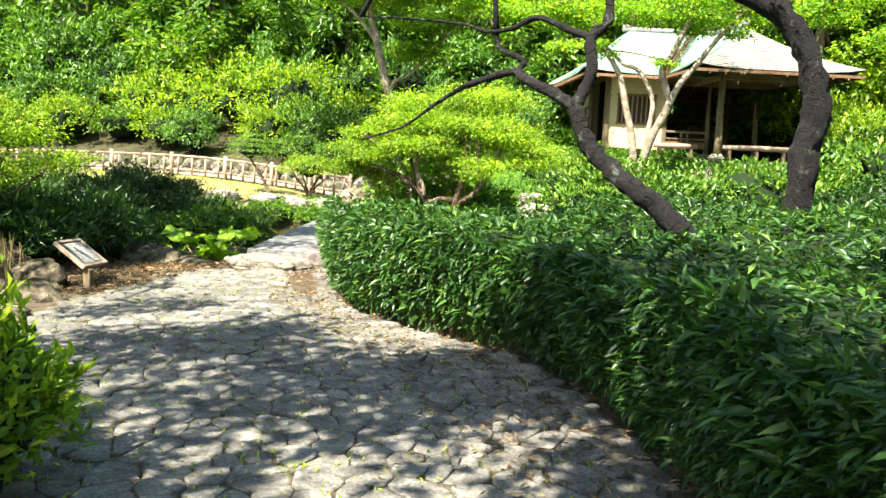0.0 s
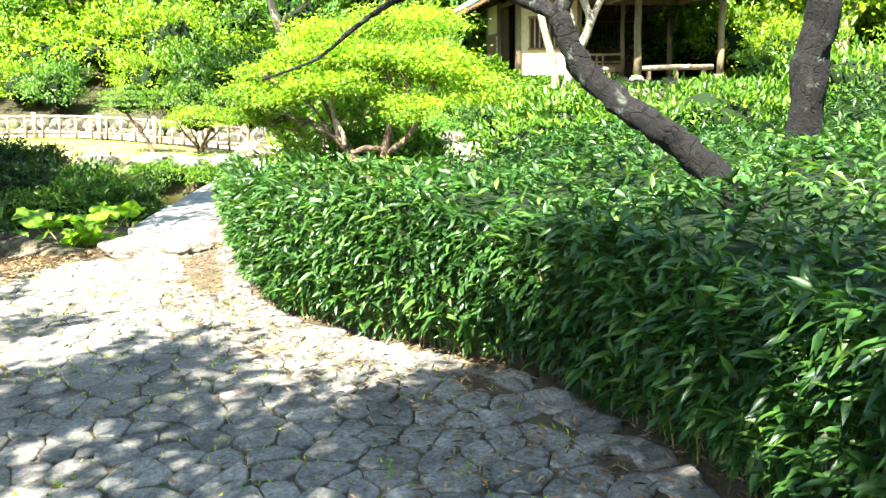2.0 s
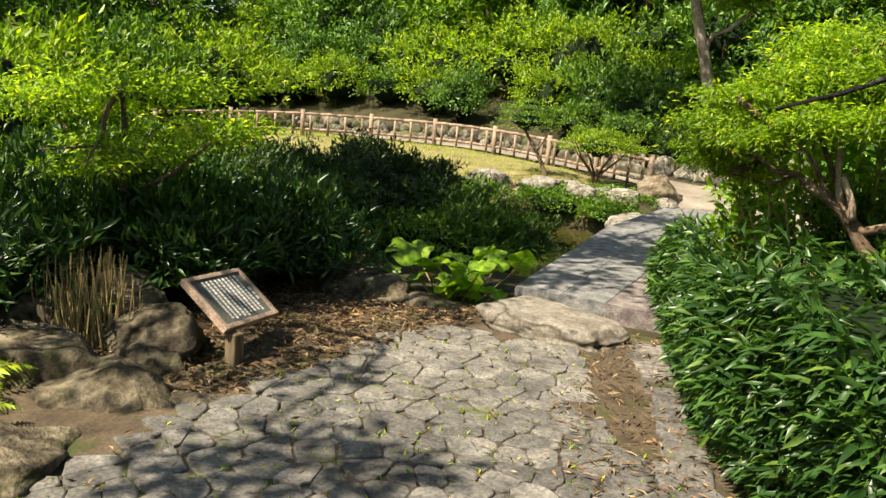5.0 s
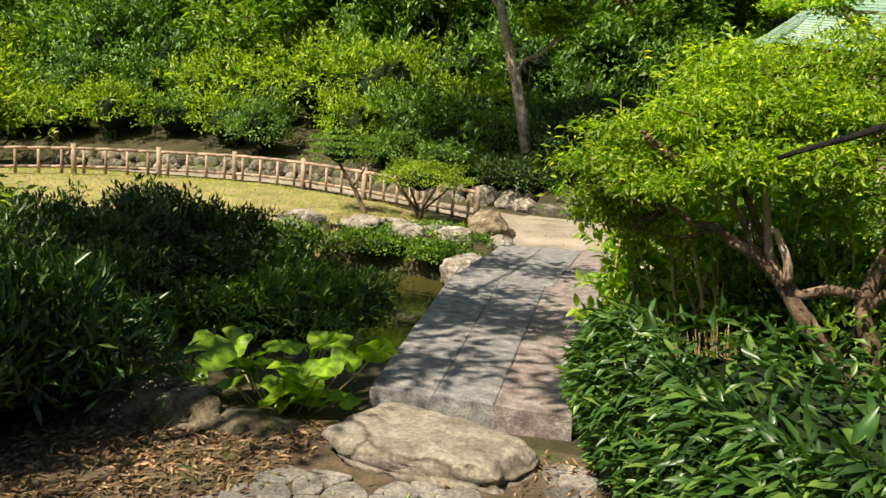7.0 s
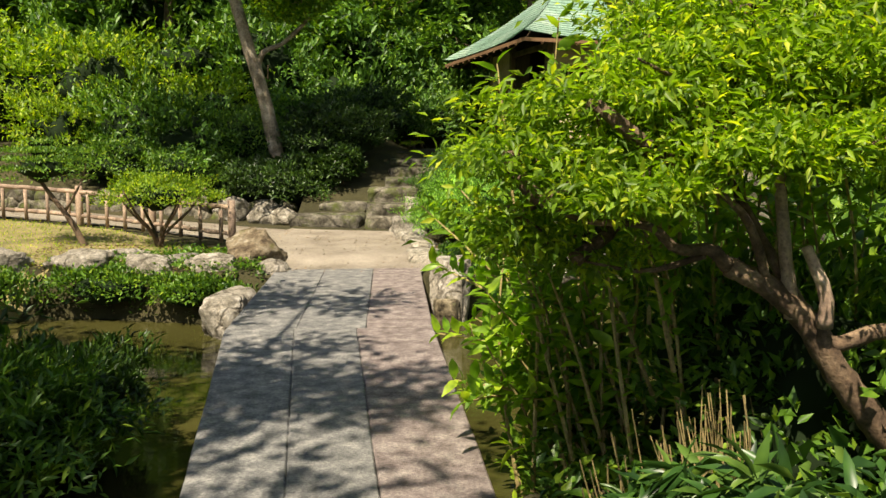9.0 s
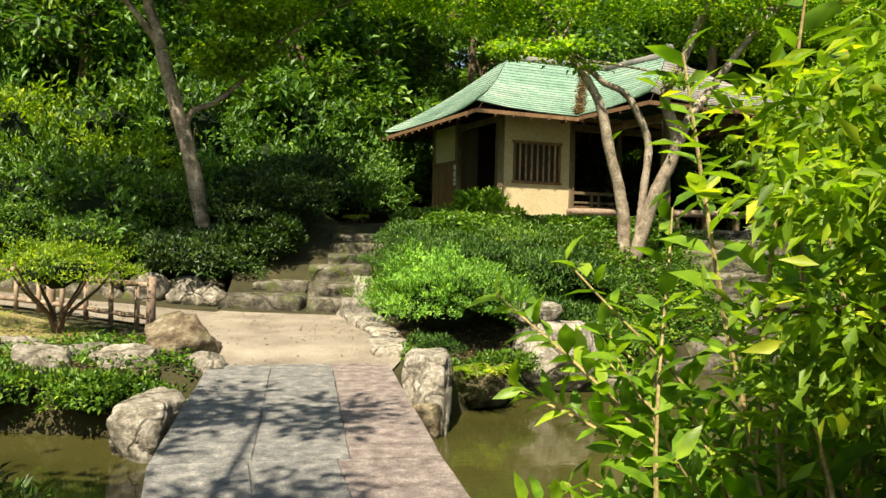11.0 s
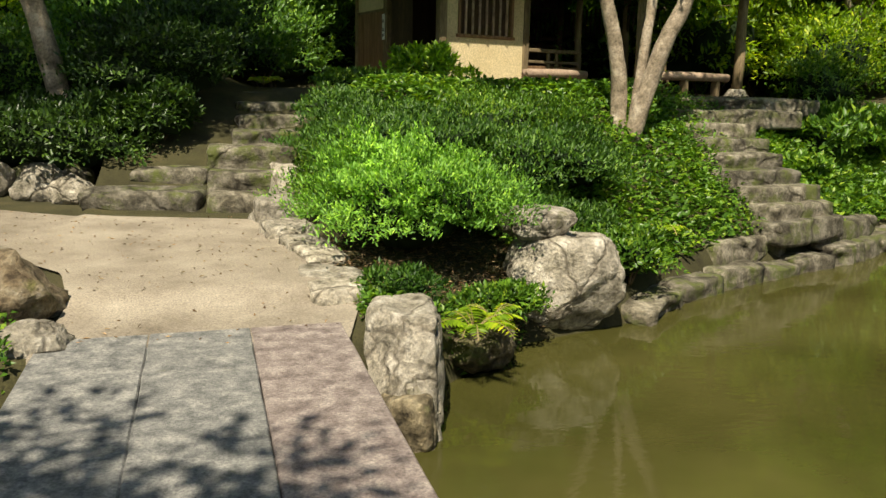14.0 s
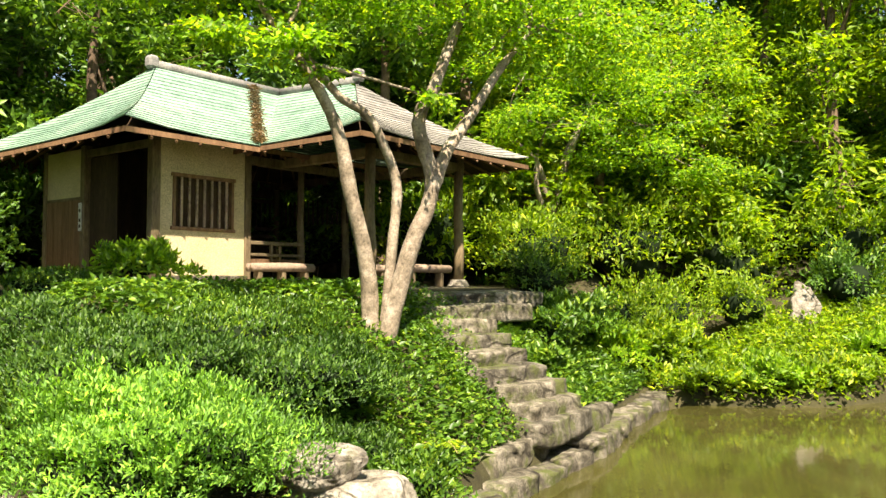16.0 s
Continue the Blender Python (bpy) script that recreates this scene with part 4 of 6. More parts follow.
# ---- path of cobbles ----
def clip_cell(cx, cy, others):
    poly = [(cx - 0.5, cy - 0.5), (cx + 0.5, cy - 0.5), (cx + 0.5, cy + 0.5), (cx - 0.5, cy + 0.5)]
    for ox, oy in others:
        mx, my, nx, ny = (cx + ox) / 2, (cy + oy) / 2, ox - cx, oy - cy
        out = []
        for i in range(len(poly)):
            a, b = poly[i], poly[(i + 1) % len(poly)]
            da, db = (a[0] - mx) * nx + (a[1] - my) * ny, (b[0] - mx) * nx + (b[1] - my) * ny
            if da <= 0:
                out.append(a)
            if (da < 0) != (db < 0):
                t = da / (da - db)
                out.append((a[0] + (b[0] - a[0]) * t, a[1] + (b[1] - a[1]) * t))
        poly = out
        if len(poly) < 3:
            return []
    return poly


COBBLES = [(-0.05, -1.05), (0.6, -0.95), (1.2, -0.8), (1.28, -1.2), (1.55, -2.0), (2.2, -2.4), (3.2, -3.5), (4.25, -4.2), (4.85, -5.05), (5.35, -6.15), (6.05, -8.0), (7.35, -11), (8.6, -14.5), (5.0, -14.5), (4.4, -11.5), (3.5, -8.8), (2.4, -6.8), (1.2, -5.8), (0.3, -4.9), (0.0, -3.6), (-0.13, -2.8), (-0.12, -2.0)]
rr = random.Random(12)
seeds = []
S = 0.18
for i in range(-8, 50):
    for j in range(-80, 2):
        x = (i + (0.5 if j % 2 else 0)) * S + rr.uniform(-0.42, 0.42) * S
        y = j * S * 0.9 + rr.uniform(-0.42, 0.42) * S
        seeds.append((x, y, rr.random()))
seeds = [s for s in seeds if not (s[2] < 0.16)]
cellmap = {}
for x, y, q in seeds:
    cellmap.setdefault((int(x // 0.5), int(y // 0.5)), []).append((x, y))
stones = []
for x, y, q in seeds:
    if not inside(COBBLES, x, y):
        continue
    near = [p for a in (-1, 0, 1) for b in (-1, 0, 1) for p in cellmap.get((int(x // 0.5) + a, int(y // 0.5) + b), []) if p != (x, y)]
    poly = clip_cell(x, y, near)
    if len(poly) >= 3:
        stones.append((x, y, poly))


def cobble_geometry(x, y, poly, r):
    z = gz(x, y) + r.uniform(0.018, 0.027)
    out = []
    k = len(poly)
    fine = []
    for i in range(k):
        a, b = poly[i], poly[(i + 1) % k]
        if math.dist(a, b) > 0.05:
            fine += [(a[0] * 0.8 + b[0] * 0.2, a[1] * 0.8 + b[1] * 0.2), (a[0] * 0.2 + b[0] * 0.8, a[1] * 0.2 + b[1] * 0.8)]
        else:
            fine.append(((a[0] + b[0]) / 2, (a[1] + b[1]) / 2))
    k = len(fine)
    if k < 3:
        return [], []
    rings = []
    tilt = (r.uniform(-0.05, 0.05), r.uniform(-0.05, 0.05))
    jit = [r.uniform(0.93, 1.02) for _ in fine]
    for f, dz in ((0.985, -0.05), (0.97, 0.0), (0.9, 0.006)):
        rings.append([(x + (px - x) * f * jj, y + (py - y) * f * jj, z + dz + tilt[0] * (px - x) + tilt[1] * (py - y)) for (px, py), jj in zip(fine, jit)])
    v = rings[0] + rings[1] + rings[2]
    f = [(i, (i + 1) % k, (i + 1) % k + k, i + k) for i in range(k)] + [(i + k, (i + 1) % k + k, (i + 1) % k + 2 * k, i + 2 * k) for i in range(k)] + [tuple(range(2 * k, 3 * k))]
    return v, f


stones.sort(key=lambda s: abs(s[1] + 4.0) + abs(s[0] - 1.6) * 0.4)
path = thing("cobbled_path", (0, 0, 0), 0, "old garden path of irregular flat cobbles with mossy joints", "path")
far_geo = []
for i, (x, y, poly) in enumerate(stones):
    v, f = cobble_geometry(x, y, poly, rr)
    if not f:
        continue
    if i < 300:
        mesh_object("cobble", v, f, M_COBBLE, path)
    else:
        far_geo.append((v, f))
v, f = join_parts(far_geo)
tagged(mesh_object("cobbles", v, f, M_COBBLE, path), kind="stuff")

# large flat stones at the foot of the bridge, kerb stones along the hedge
block_rock("threshold_stone", (0.74, -0.52, -0.02), (0.55, 0.36, 0.13), "broad pale cracked threshold stone before the bridge", 21, -11, M_THRESH, square=7, category="stone")
block_rock("threshold_stone", (1.5, -0.62, -0.13), (0.17, 0.42, 0.1), "smaller broken stone beside the threshold stone", 22, 8, M_COBBLE, square=4, category="stone")
HEDGE_LINE = [(1.62, -0.25), (1.72, -0.7), (2.0, -1.3), (2.6, -2.6), (3.5, -3.55), (4.55, -4.25), (5.1, -5.0), (5.6, -6.1), (6.3, -8.0), (7.6, -11.0), (8.9, -14.0)]
kerb = thing("kerb_row", (0, 0, 0), 0, "sunken kerb stones at the foot of the hedge", "kerb")
hl = smooth_line([(x - 0.12, y - 0.12, 0) for x, y in HEDGE_LINE], 3)
for i in range(len(hl) - 1):
    a, b = hl[i], hl[i + 1]
    if (b - a).length < 0.1:
        continue
    m = (a + b) / 2
    ob = step_block(kerb, m.x, m.y, gz(m.x, m.y) + 0.03, (b - a).length * 0.93, 0.2, 0.22, math.degrees(math.atan2(b.y - a.y, b.x - a.x)), 100 + i, M_COBBLE)
    ob.name = "kerb_stone"
for (x, y, z, rx, ry, rz, s) in ((-1.0, -2.75, -0.14, 0.42, 0.3, 0.28, 51), (-1.55, -2.6, -0.1, 0.4, 0.35, 0.3, 52), (-0.6, -3.45, -0.24, 0.5, 0.35, 0.2, 53), (-1.3, -3.5, -0.2, 0.55, 0.4, 0.26, 54), (-0.75, -2.95, -0.2, 0.3, 0.2, 0.16, 59), (-0.15, -3.2, -0.24, 0.22, 0.16, 0.1, 60), (-1.9, -3.1, -0.12, 0.4, 0.3, 0.25, 61), (-0.2, -4.35, -0.2, 0.4, 0.5, 0.18, 55), (-0.8, -4.6, -0.15, 0.5, 0.5, 0.26, 56),
                               (-1.1, -0.55, -0.2, 0.6, 0.3, 0.22, 57), (-0.35, -0.45, -0.26, 0.4, 0.25, 0.16, 58)):
    rock("rock", (x, y, z), (rx, ry, rz), "pitted mossy tuff rock edging the path", s, material=M_TUFF)

# ---- sign ----
sign = thing("plant_sign", (-0.42, -2.66, -0.22), 0, "tilted framed sign with rows of writing on a wooden post", "sign")
part("post", box_bm(-0.045, 0.045, -0.04, 0.04, -0.2, 0.24, 0.006), M_POST, sign)
board = new("board")
board.parent = sign
corner_l, corner_t, corner_b = Vector((-0.30, -0.15, 0.506)), Vector((-0.50, 0.45, 0.516)), Vector((0.035, -0.085, 0.24))
xa = (corner_b - corner_l).normalized()
ya = (corner_t - corner_l).normalized()
ya = (ya - xa * ya.dot(xa)).normalized()
za = xa.cross(ya)
ctr = (corner_t + corner_b) / 2
bmx = Matrix((( xa.x, ya.x, za.x, ctr.x), (xa.y, ya.y, za.y, ctr.y), (xa.z, ya.z, za.z, ctr.z), (0, 0, 0, 1)))
if za.z < 0:
    bmx = bmx @ Matrix.Rotation(math.pi, 4, "Y")
board.matrix_basis = bmx
W, Hh = 0.215, 0.30
for (x0, x1, y0, y1) in ((-W, W, Hh - 0.035, Hh), (-W, W, -Hh, -Hh + 0.035), (-W, -W + 0.035, -Hh + 0.0352, Hh - 0.0352), (W - 0.035, W, -Hh + 0.0352, Hh - 0.0352)):
    part("frame", box_bm(x0, x1, y0, y1, -0.025, 0.022, 0.004), M_WOOD, board)
part("plate", box_bm(-W + 0.033, W - 0.033, -Hh + 0.033, Hh - 0.033, -0.012, 0.008, 0), M_BOARD, board)
vs, fs = [], []
rr = random.Random(2)
for row in range(9):
    y = Hh - 0.12 - row * 0.043
    x = -W + 0.05
    while x < W - 0.07:
        w = rr.uniform(0.012, 0.024)
        k = len(vs)
        h = 0.022
        vs += [(x, y, 0.0105), (x + w, y, 0.0105), (x + w, y + h, 0.0105), (x, y + h, 0.0105)]
        fs.append((k, k + 1, k + 2, k + 3))
        x += w + 0.006
for x in (-0.05, -0.01, 0.03):
    k = len(vs)
    vs += [(x, Hh - 0.075, 0.0105), (x + 0.03, Hh - 0.075, 0.0105), (x + 0.03, Hh - 0.045, 0.0105), (x, Hh - 0.045, 0.0105)]
    fs.append((k, k + 1, k + 2, k + 3))
mesh_object("lettering", vs, fs, M_PAPER, board)

# ---- bamboo-grass hedge ----
hedge = thing("bamboo_grass_hedge", (0, 0, 0), 0, "waist-high clipped hedge of dense dark green bamboo grass", "hedge")
HL = smooth_line([(x, y, 0) for x, y in HEDGE_LINE], 6)
HPOLY = [(p.x, p.y) for p in HL] + [(20, -14), (20, 3.6), (9, 3.6), (5, 2.6), (2.4, 1.0), (1.62, 0.1)]
HA = np.array(HPOLY)


def hedge_top(x, y):
    return height(x, y) + 0.93 + 0.07 * np.sin(x * 1.3 + y * 0.7) + 0.05 * np.sin(x * 3.1 - y * 2.3) + 0.18 * sstep(6, 10, x) - 0.6 * sstep(-0.75, 0.25, y) * sstep(5, 3.5, x)


def edge_distance(x, y):
    best = np.full(x.shape, 1e9)
    for k in range(len(HA)):
        ax, ay = HA[k]
        bx, by = HA[(k + 1) % len(HA)]
        ex, ey = bx - ax, by - ay
        L = ex * ex + ey * ey
        if L < 1e-9:
            continue
        t = np.clip(((x - ax) * ex + (y - ay) * ey) / L, 0, 1)
        best = np.minimum(best, np.hypot(x - ax - t * ex, y - ay - t * ey))
    return best


def in_poly(P, x, y):
    c = np.zeros(x.shape, bool)
    for k in range(len(P)):
        ax, ay = P[k]
        bx, by = P[(k + 1) % len(P)]
        if by == ay:
            continue
        c ^= ((ay > y) != (by > y)) & (x < (bx - ax) * (y - ay) / (by - ay) + ax)
    return c


def scatter_poly(P, n, r):
    A = np.array(P)
    out = []
    while sum(len(o) for o in out) < n:
        q = r.uniform(A.min(0), A.max(0), (n, 2))
        out.append(q[in_poly(A, q[:, 0], q[:, 1])])
    return np.concatenate(out)[:n]


r = np.random.default_rng(21)
for (x0, cnt, fine, nm) in ((0, 72000, False, "far_foliage"),):
    q = scatter_poly(HPOLY, cnt, r)
    d = edge_distance(q[:, 0], q[:, 1])
    z = hedge_top(q[:, 0], q[:, 1]) - 0.22 * np.exp(-d / 0.12) - 0.12 * r.random(cnt)
    P = np.column_stack([q, z])
    ax = r.normal(size=(cnt, 3)) * np.array([1, 1, 0.4]) + np.array([-0.2, -0.3, 0.35])
    leaves("top_foliage", P, ax, 0.07 + 0.075 * r.random(cnt), 0.3, L_SASA, hedge, seed=5)
# the face along the path and round the end by the bridge
seg = [np.array([p.x, p.y]) for p in HL]
seg = [np.array([2.4, 1.0]), np.array([1.62, 0.1])] + seg
lens = np.array([np.linalg.norm(b - a) for a, b in zip(seg, seg[1:])])
cum = np.concatenate([[0], np.cumsum(lens)])


def along_face(n, r, upto=None):
    s = r.random(n) * (upto or cum[-1])
    k = np.clip(np.searchsorted(cum, s) - 1, 0, len(lens) - 1)
    t = (s - cum[k]) / lens[k]
    A, B = np.array(seg)[k], np.array(seg)[k + 1]
    p = A + (B - A) * t[:, None]
    d = (B - A) / lens[k][:, None]
    out = np.column_stack([d[:, 1], -d[:, 0]])
    return p, out


n = 44000
p, out = along_face(n, r)
sgn = np.where((out[:, 0] < 0) | (out[:, 1] < -0.3), 1, 1)
h = r.random(n) ** 0.75
base = height(p[:, 0], p[:, 1])
top = hedge_top(p[:, 0], p[:, 1])
bulge = 0.16 * np.sin(h * 2.6) - 0.10 * r.random(n) + 0.04 * np.sin(p[:, 0] * 9 + h * 7)
P = np.column_stack([p + out * (-bulge)[:, None] * -1 * np.array([1, 1]), base + 0.07 + h * (top - base - 0.12)])
ax = np.column_stack([out * 0.9, np.full(n, 0.1)]) + r.normal(size=(n, 3)) * 0.95 + np.array([0, 0, -0.15])
leaves("face_foliage", P, ax, 0.06 + 0.075 * r.random(n), 0.25, L_SASA, hedge, fine=True, seed=6)
n = 1500
p, out = along_face(n, r)
v_all = []
limbs = []
for i in range(n):
    b = p[i] + out[i] * r.uniform(-0.25, 0.0)
    z = gz(b[0], b[1])
    tip = (b[0] + out[i][0] * 0.08 + r.normal() * 0.05, b[1] + out[i][1] * 0.08 + r.normal() * 0.05, z + r.uniform(0.35, 0.7))
    limbs.append(tube([(b[0], b[1], z - 0.02), tip], [0.004, 0.003], 3))
v9, f9 = join_parts(limbs)
tagged(mesh_object("stalk", v9, f9, M_STEM, hedge), kind="stuff")
# dense inside of the hedge: solid filler with its shade put into the colour
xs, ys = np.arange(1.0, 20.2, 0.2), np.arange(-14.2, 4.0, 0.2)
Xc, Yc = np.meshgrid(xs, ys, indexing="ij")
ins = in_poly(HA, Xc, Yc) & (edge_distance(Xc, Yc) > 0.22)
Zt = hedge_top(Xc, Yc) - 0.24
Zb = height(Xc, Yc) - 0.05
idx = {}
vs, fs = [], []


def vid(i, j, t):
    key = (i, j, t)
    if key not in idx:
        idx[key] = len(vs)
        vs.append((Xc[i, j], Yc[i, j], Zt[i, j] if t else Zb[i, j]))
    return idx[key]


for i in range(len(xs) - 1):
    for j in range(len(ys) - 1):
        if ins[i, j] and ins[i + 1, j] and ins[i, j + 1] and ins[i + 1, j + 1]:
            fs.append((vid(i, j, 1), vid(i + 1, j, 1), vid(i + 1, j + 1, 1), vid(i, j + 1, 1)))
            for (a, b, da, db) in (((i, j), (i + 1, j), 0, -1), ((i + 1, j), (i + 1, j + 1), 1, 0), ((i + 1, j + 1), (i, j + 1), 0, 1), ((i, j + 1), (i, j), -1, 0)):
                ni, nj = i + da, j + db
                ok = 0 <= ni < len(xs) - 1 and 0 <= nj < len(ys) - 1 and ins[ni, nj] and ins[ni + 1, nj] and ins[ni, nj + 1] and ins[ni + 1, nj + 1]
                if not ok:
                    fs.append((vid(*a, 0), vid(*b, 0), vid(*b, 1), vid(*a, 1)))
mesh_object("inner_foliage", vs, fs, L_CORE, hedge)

# ---- plants ----
def crown(name, pads, leaf, size, width, parent, seed, per=900, flat=True):
    """Foliage in flattened, ragged pads of single leaves."""
    r = np.random.default_rng(seed)
    Ps, As = [], []
    for (cx, cy, cz, rx, ry, rz, n) in pads:
        n = int(n * per)
        k = max(3, n // 90)
        d0 = r.normal(size=(k, 3))
        d0 /= np.linalg.norm(d0, axis=1, keepdims=True)
        sub = d0 * (0.35 + 0.65 * r.random((k, 1)) ** 0.5) * np.array([rx, ry, rz]) + np.array([cx, cy, cz])
        pick = r.integers(0, k, n)
        off = r.normal(size=(n, 3)) * np.array([0.20, 0.20, 0.06 if flat else 0.18]) * (min(rx, ry) ** 0.5)
        Ps.append(sub[pick] + off)
        a = off * np.array([1, 1, 0.3]) * 3 + r.normal(size=(n, 3)) * 0.5 + np.array([0, 0, -0.1])
        As.append(a)
    P, A = np.concatenate(Ps), np.concatenate(As)
    return leaves("foliage", P, A, size * (0.6 + 0.7 * r.random(len(P))), width, leaf, parent, seed=seed)


def limb(points, r0, r1, sides=8, steps=4, knob=0.15, seed=0):
    l = smooth_line(points, steps)
    return tube(l, np.linspace(r0, r1, len(l)), sides, knob, seed)


def tree(name, label, chains, pads, bark, leaf, size, width, seed, per=900, flat=True, category="tree"):
    b = chains[0][0][0]
    t = thing(name, (0, 0, 0), 0, label, category)
    for i, (pts, r0, r1) in enumerate(chains):
        v, f = limb(pts, r0, r1, 11 if r0 > 0.08 else 7, 6, 0.42 if bark == M_BARKDARK else 0.2, seed + i)
        mesh_object("trunk" if i == 0 else "limb", v, f, bark, t, True)
    # twigs into the crown
    rr = random.Random(seed)
    tw = []
    ends = [Vector(c[0][-1]) for c in chains]
    for (cx, cy, cz, rx, ry, rz, n) in pads:
        e = min(ends, key=lambda q: (q - Vector((cx, cy, cz))).length)
        m = (e + Vector((cx, cy, cz))) / 2 + Vector((rr.uniform(-0.2, 0.2), rr.uniform(-0.2, 0.2), 0.1))
        tw.append(limb([tuple(e), tuple(m), (cx, cy, cz)], 0.035, 0.012, 5, 3))
        for k in range(4):
            tw.append(limb([tuple(m.lerp(Vector((cx, cy, cz)), 0.5 + 0.1 * k)), (cx + rr.uniform(-0.8, 0.8) * rx, cy + rr.uniform(-0.8, 0.8) * ry, cz + rr.uniform(-0.5, 0.5) * rz)], 0.014, 0.005, 4, 2))
    if tw:
        v, f = join_parts(tw)
        tagged(mesh_object("twig", v, f, bark, t, True), kind="stuff")
    crown("foliage", pads, leaf, size, width, t, seed, per, flat)
    return t


# old plum trees in the hedge
tree("plum_tree", "leaning black-barked plum tree with a crooked lichened trunk", [
    ([(6.2, -3.3, 0.5), (5.68, -3.15, 1.01), (5.43, -3.1, 1.21), (5.15, -3.0, 1.42), (4.94, -2.95, 1.64), (4.83, -2.9, 1.93)], 0.1, 0.075),
    ([(4.83, -2.9, 1.93), (4.94, -2.8, 2.27), (4.91, -2.7, 2.57), (5.04, -2.6, 2.73), (5.03, -2.5, 3.02), (4.86, -2.4, 3.56)], 0.06, 0.035),
    ([(4.92, -2.7, 2.57), (4.66, -2.5, 2.69), (4.36, -2.3, 2.82), (4.1, -2.2, 2.73), (3.8, -2.0, 2.73), (3.51, -1.9, 2.82), (2.92, -1.7, 2.9), (2.27, -1.5, 2.96)], 0.036, 0.01),
    ([(4.83, -2.9, 1.93), (4.62, -2.6, 2.06), (4.29, -2.4, 2.22), (4.12, -2.2, 2.31), (3.56, -1.6, 2.22), (3.19, -0.8, 2.18), (3.0, -1.0, 2.01), (2.72, -1.2, 1.76), (2.27, -1.4, 1.58)], 0.06, 0.009),
    ([(4.18, -2.25, 2.3), (4.23, -2.2, 2.42), (3.98, -2.1, 2.54), (3.92, -2.05, 2.69)], 0.03, 0.022)],
    [(2.75, -1.8, 3.44, 0.7, 0.6, 0.2, 0.4), (3.7, -2.0, 3.71, 0.9, 0.7, 0.25, 0.6), (4.85, -2.4, 3.76, 1.0, 0.9, 0.3, 0.8)], M_BARKDARK, L_MID, 0.06, 0.45, 61, 500)
tree("plum_tree", "dark thick old plum trunk rising from the hedge", [
    ([(7.2, -0.5, 0.0), (7.22, -0.5, 1.5), (7.31, -0.5, 2.11), (7.13, -0.5, 2.79), (6.83, -0.5, 3.18), (6.2, -0.5, 3.5)], 0.17, 0.11),
    ([(6.9, -0.5, 3.1), (6.6, -0.2, 4.0), (6.9, 0.2, 4.8)], 0.11, 0.05)],
    [(6.4, -0.4, 5.0, 1.6, 1.4, 0.5, 1), (7.5, 0.4, 4.6, 1.3, 1.2, 0.5, 1)], M_BARKDARK, L_MID, 0.08, 0.45, 62, 900)
# maple by the pavilion steps
MX = [(2.4, 13.4, 5.5, 1.5, 1.2, 0.35, 1.2), (4.2, 13.0, 5.45, 1.4, 1.3, 0.35, 1.0), (3.4, 13.6, 6.3, 1.8, 1.4, 0.4, 1.4), (6.0, 12.6, 5.6, 1.5, 1.2, 0.4, 1.1), (5.2, 13.4, 6.6, 1.8, 1.5, 0.4, 1.4), (7.6, 12.6, 5.9, 1.6, 1.3, 0.4, 1.4),
      (6.1, 12.3, 4.15, 0.4, 0.3, 0.15, 0.1), (4.3, 12.6, 4.5, 0.8, 0.6, 0.2, 0.3), (7.3, 12.9, 5.1, 0.9, 0.7, 0.3, 0.5), (9.4, 12.9, 5.6, 1.7, 1.3, 0.45, 1.4), (8.5, 13.6, 6.9, 2.0, 1.6, 0.5, 1.5), (11.2, 13.4, 6.3, 1.8, 1.5, 0.5, 1.4), (3.0, 12.6, 4.6, 0.6, 0.5, 0.2, 0.3)]
tree("maple_tree", "slender three-stemmed maple with pale mottled bark and yellow-green leaves", [
    ([(5.36, 12.9, 0.7), (5.29, 12.9, 1.93), (5.03, 12.9, 2.94), (4.86, 12.9, 3.65), (4.62, 12.9, 4.12), (4.42, 12.9, 4.38), (4.08, 12.9, 4.81)], 0.12, 0.05),
    ([(5.55, 12.95, 0.8), (5.68, 12.95, 2.15), (5.76, 12.95, 3.06), (5.53, 12.95, 3.65), (5.27, 12.95, 3.99), (4.86, 12.9, 4.15), (4.5, 12.9, 4.5)], 0.08, 0.05),
    ([(5.4, 12.75, 0.7), (5.77, 12.7, 2.08), (6.17, 12.7, 3.07), (5.94, 12.7, 3.89), (6.21, 12.7, 4.46), (6.49, 12.7, 5.13), (6.78, 12.7, 5.74)], 0.125, 0.06),
    ([(6.15, 12.7, 2.98), (6.4, 12.7, 3.55), (6.79, 12.7, 4.07), (7.29, 12.7, 4.78), (7.94, 12.7, 5.56)], 0.1, 0.05),
    ([(4.45, 12.9, 4.35), (4.0, 13.3, 5.2), (3.6, 13.6, 6.1)], 0.05, 0.03), ([(7.9, 12.7, 5.5), (9.3, 13.0, 6.1), (11, 13.3, 6.5)], 0.05, 0.02)],
    MX, M_BARK, L_MAPLE, 0.1, 0.6, 63, 2300)
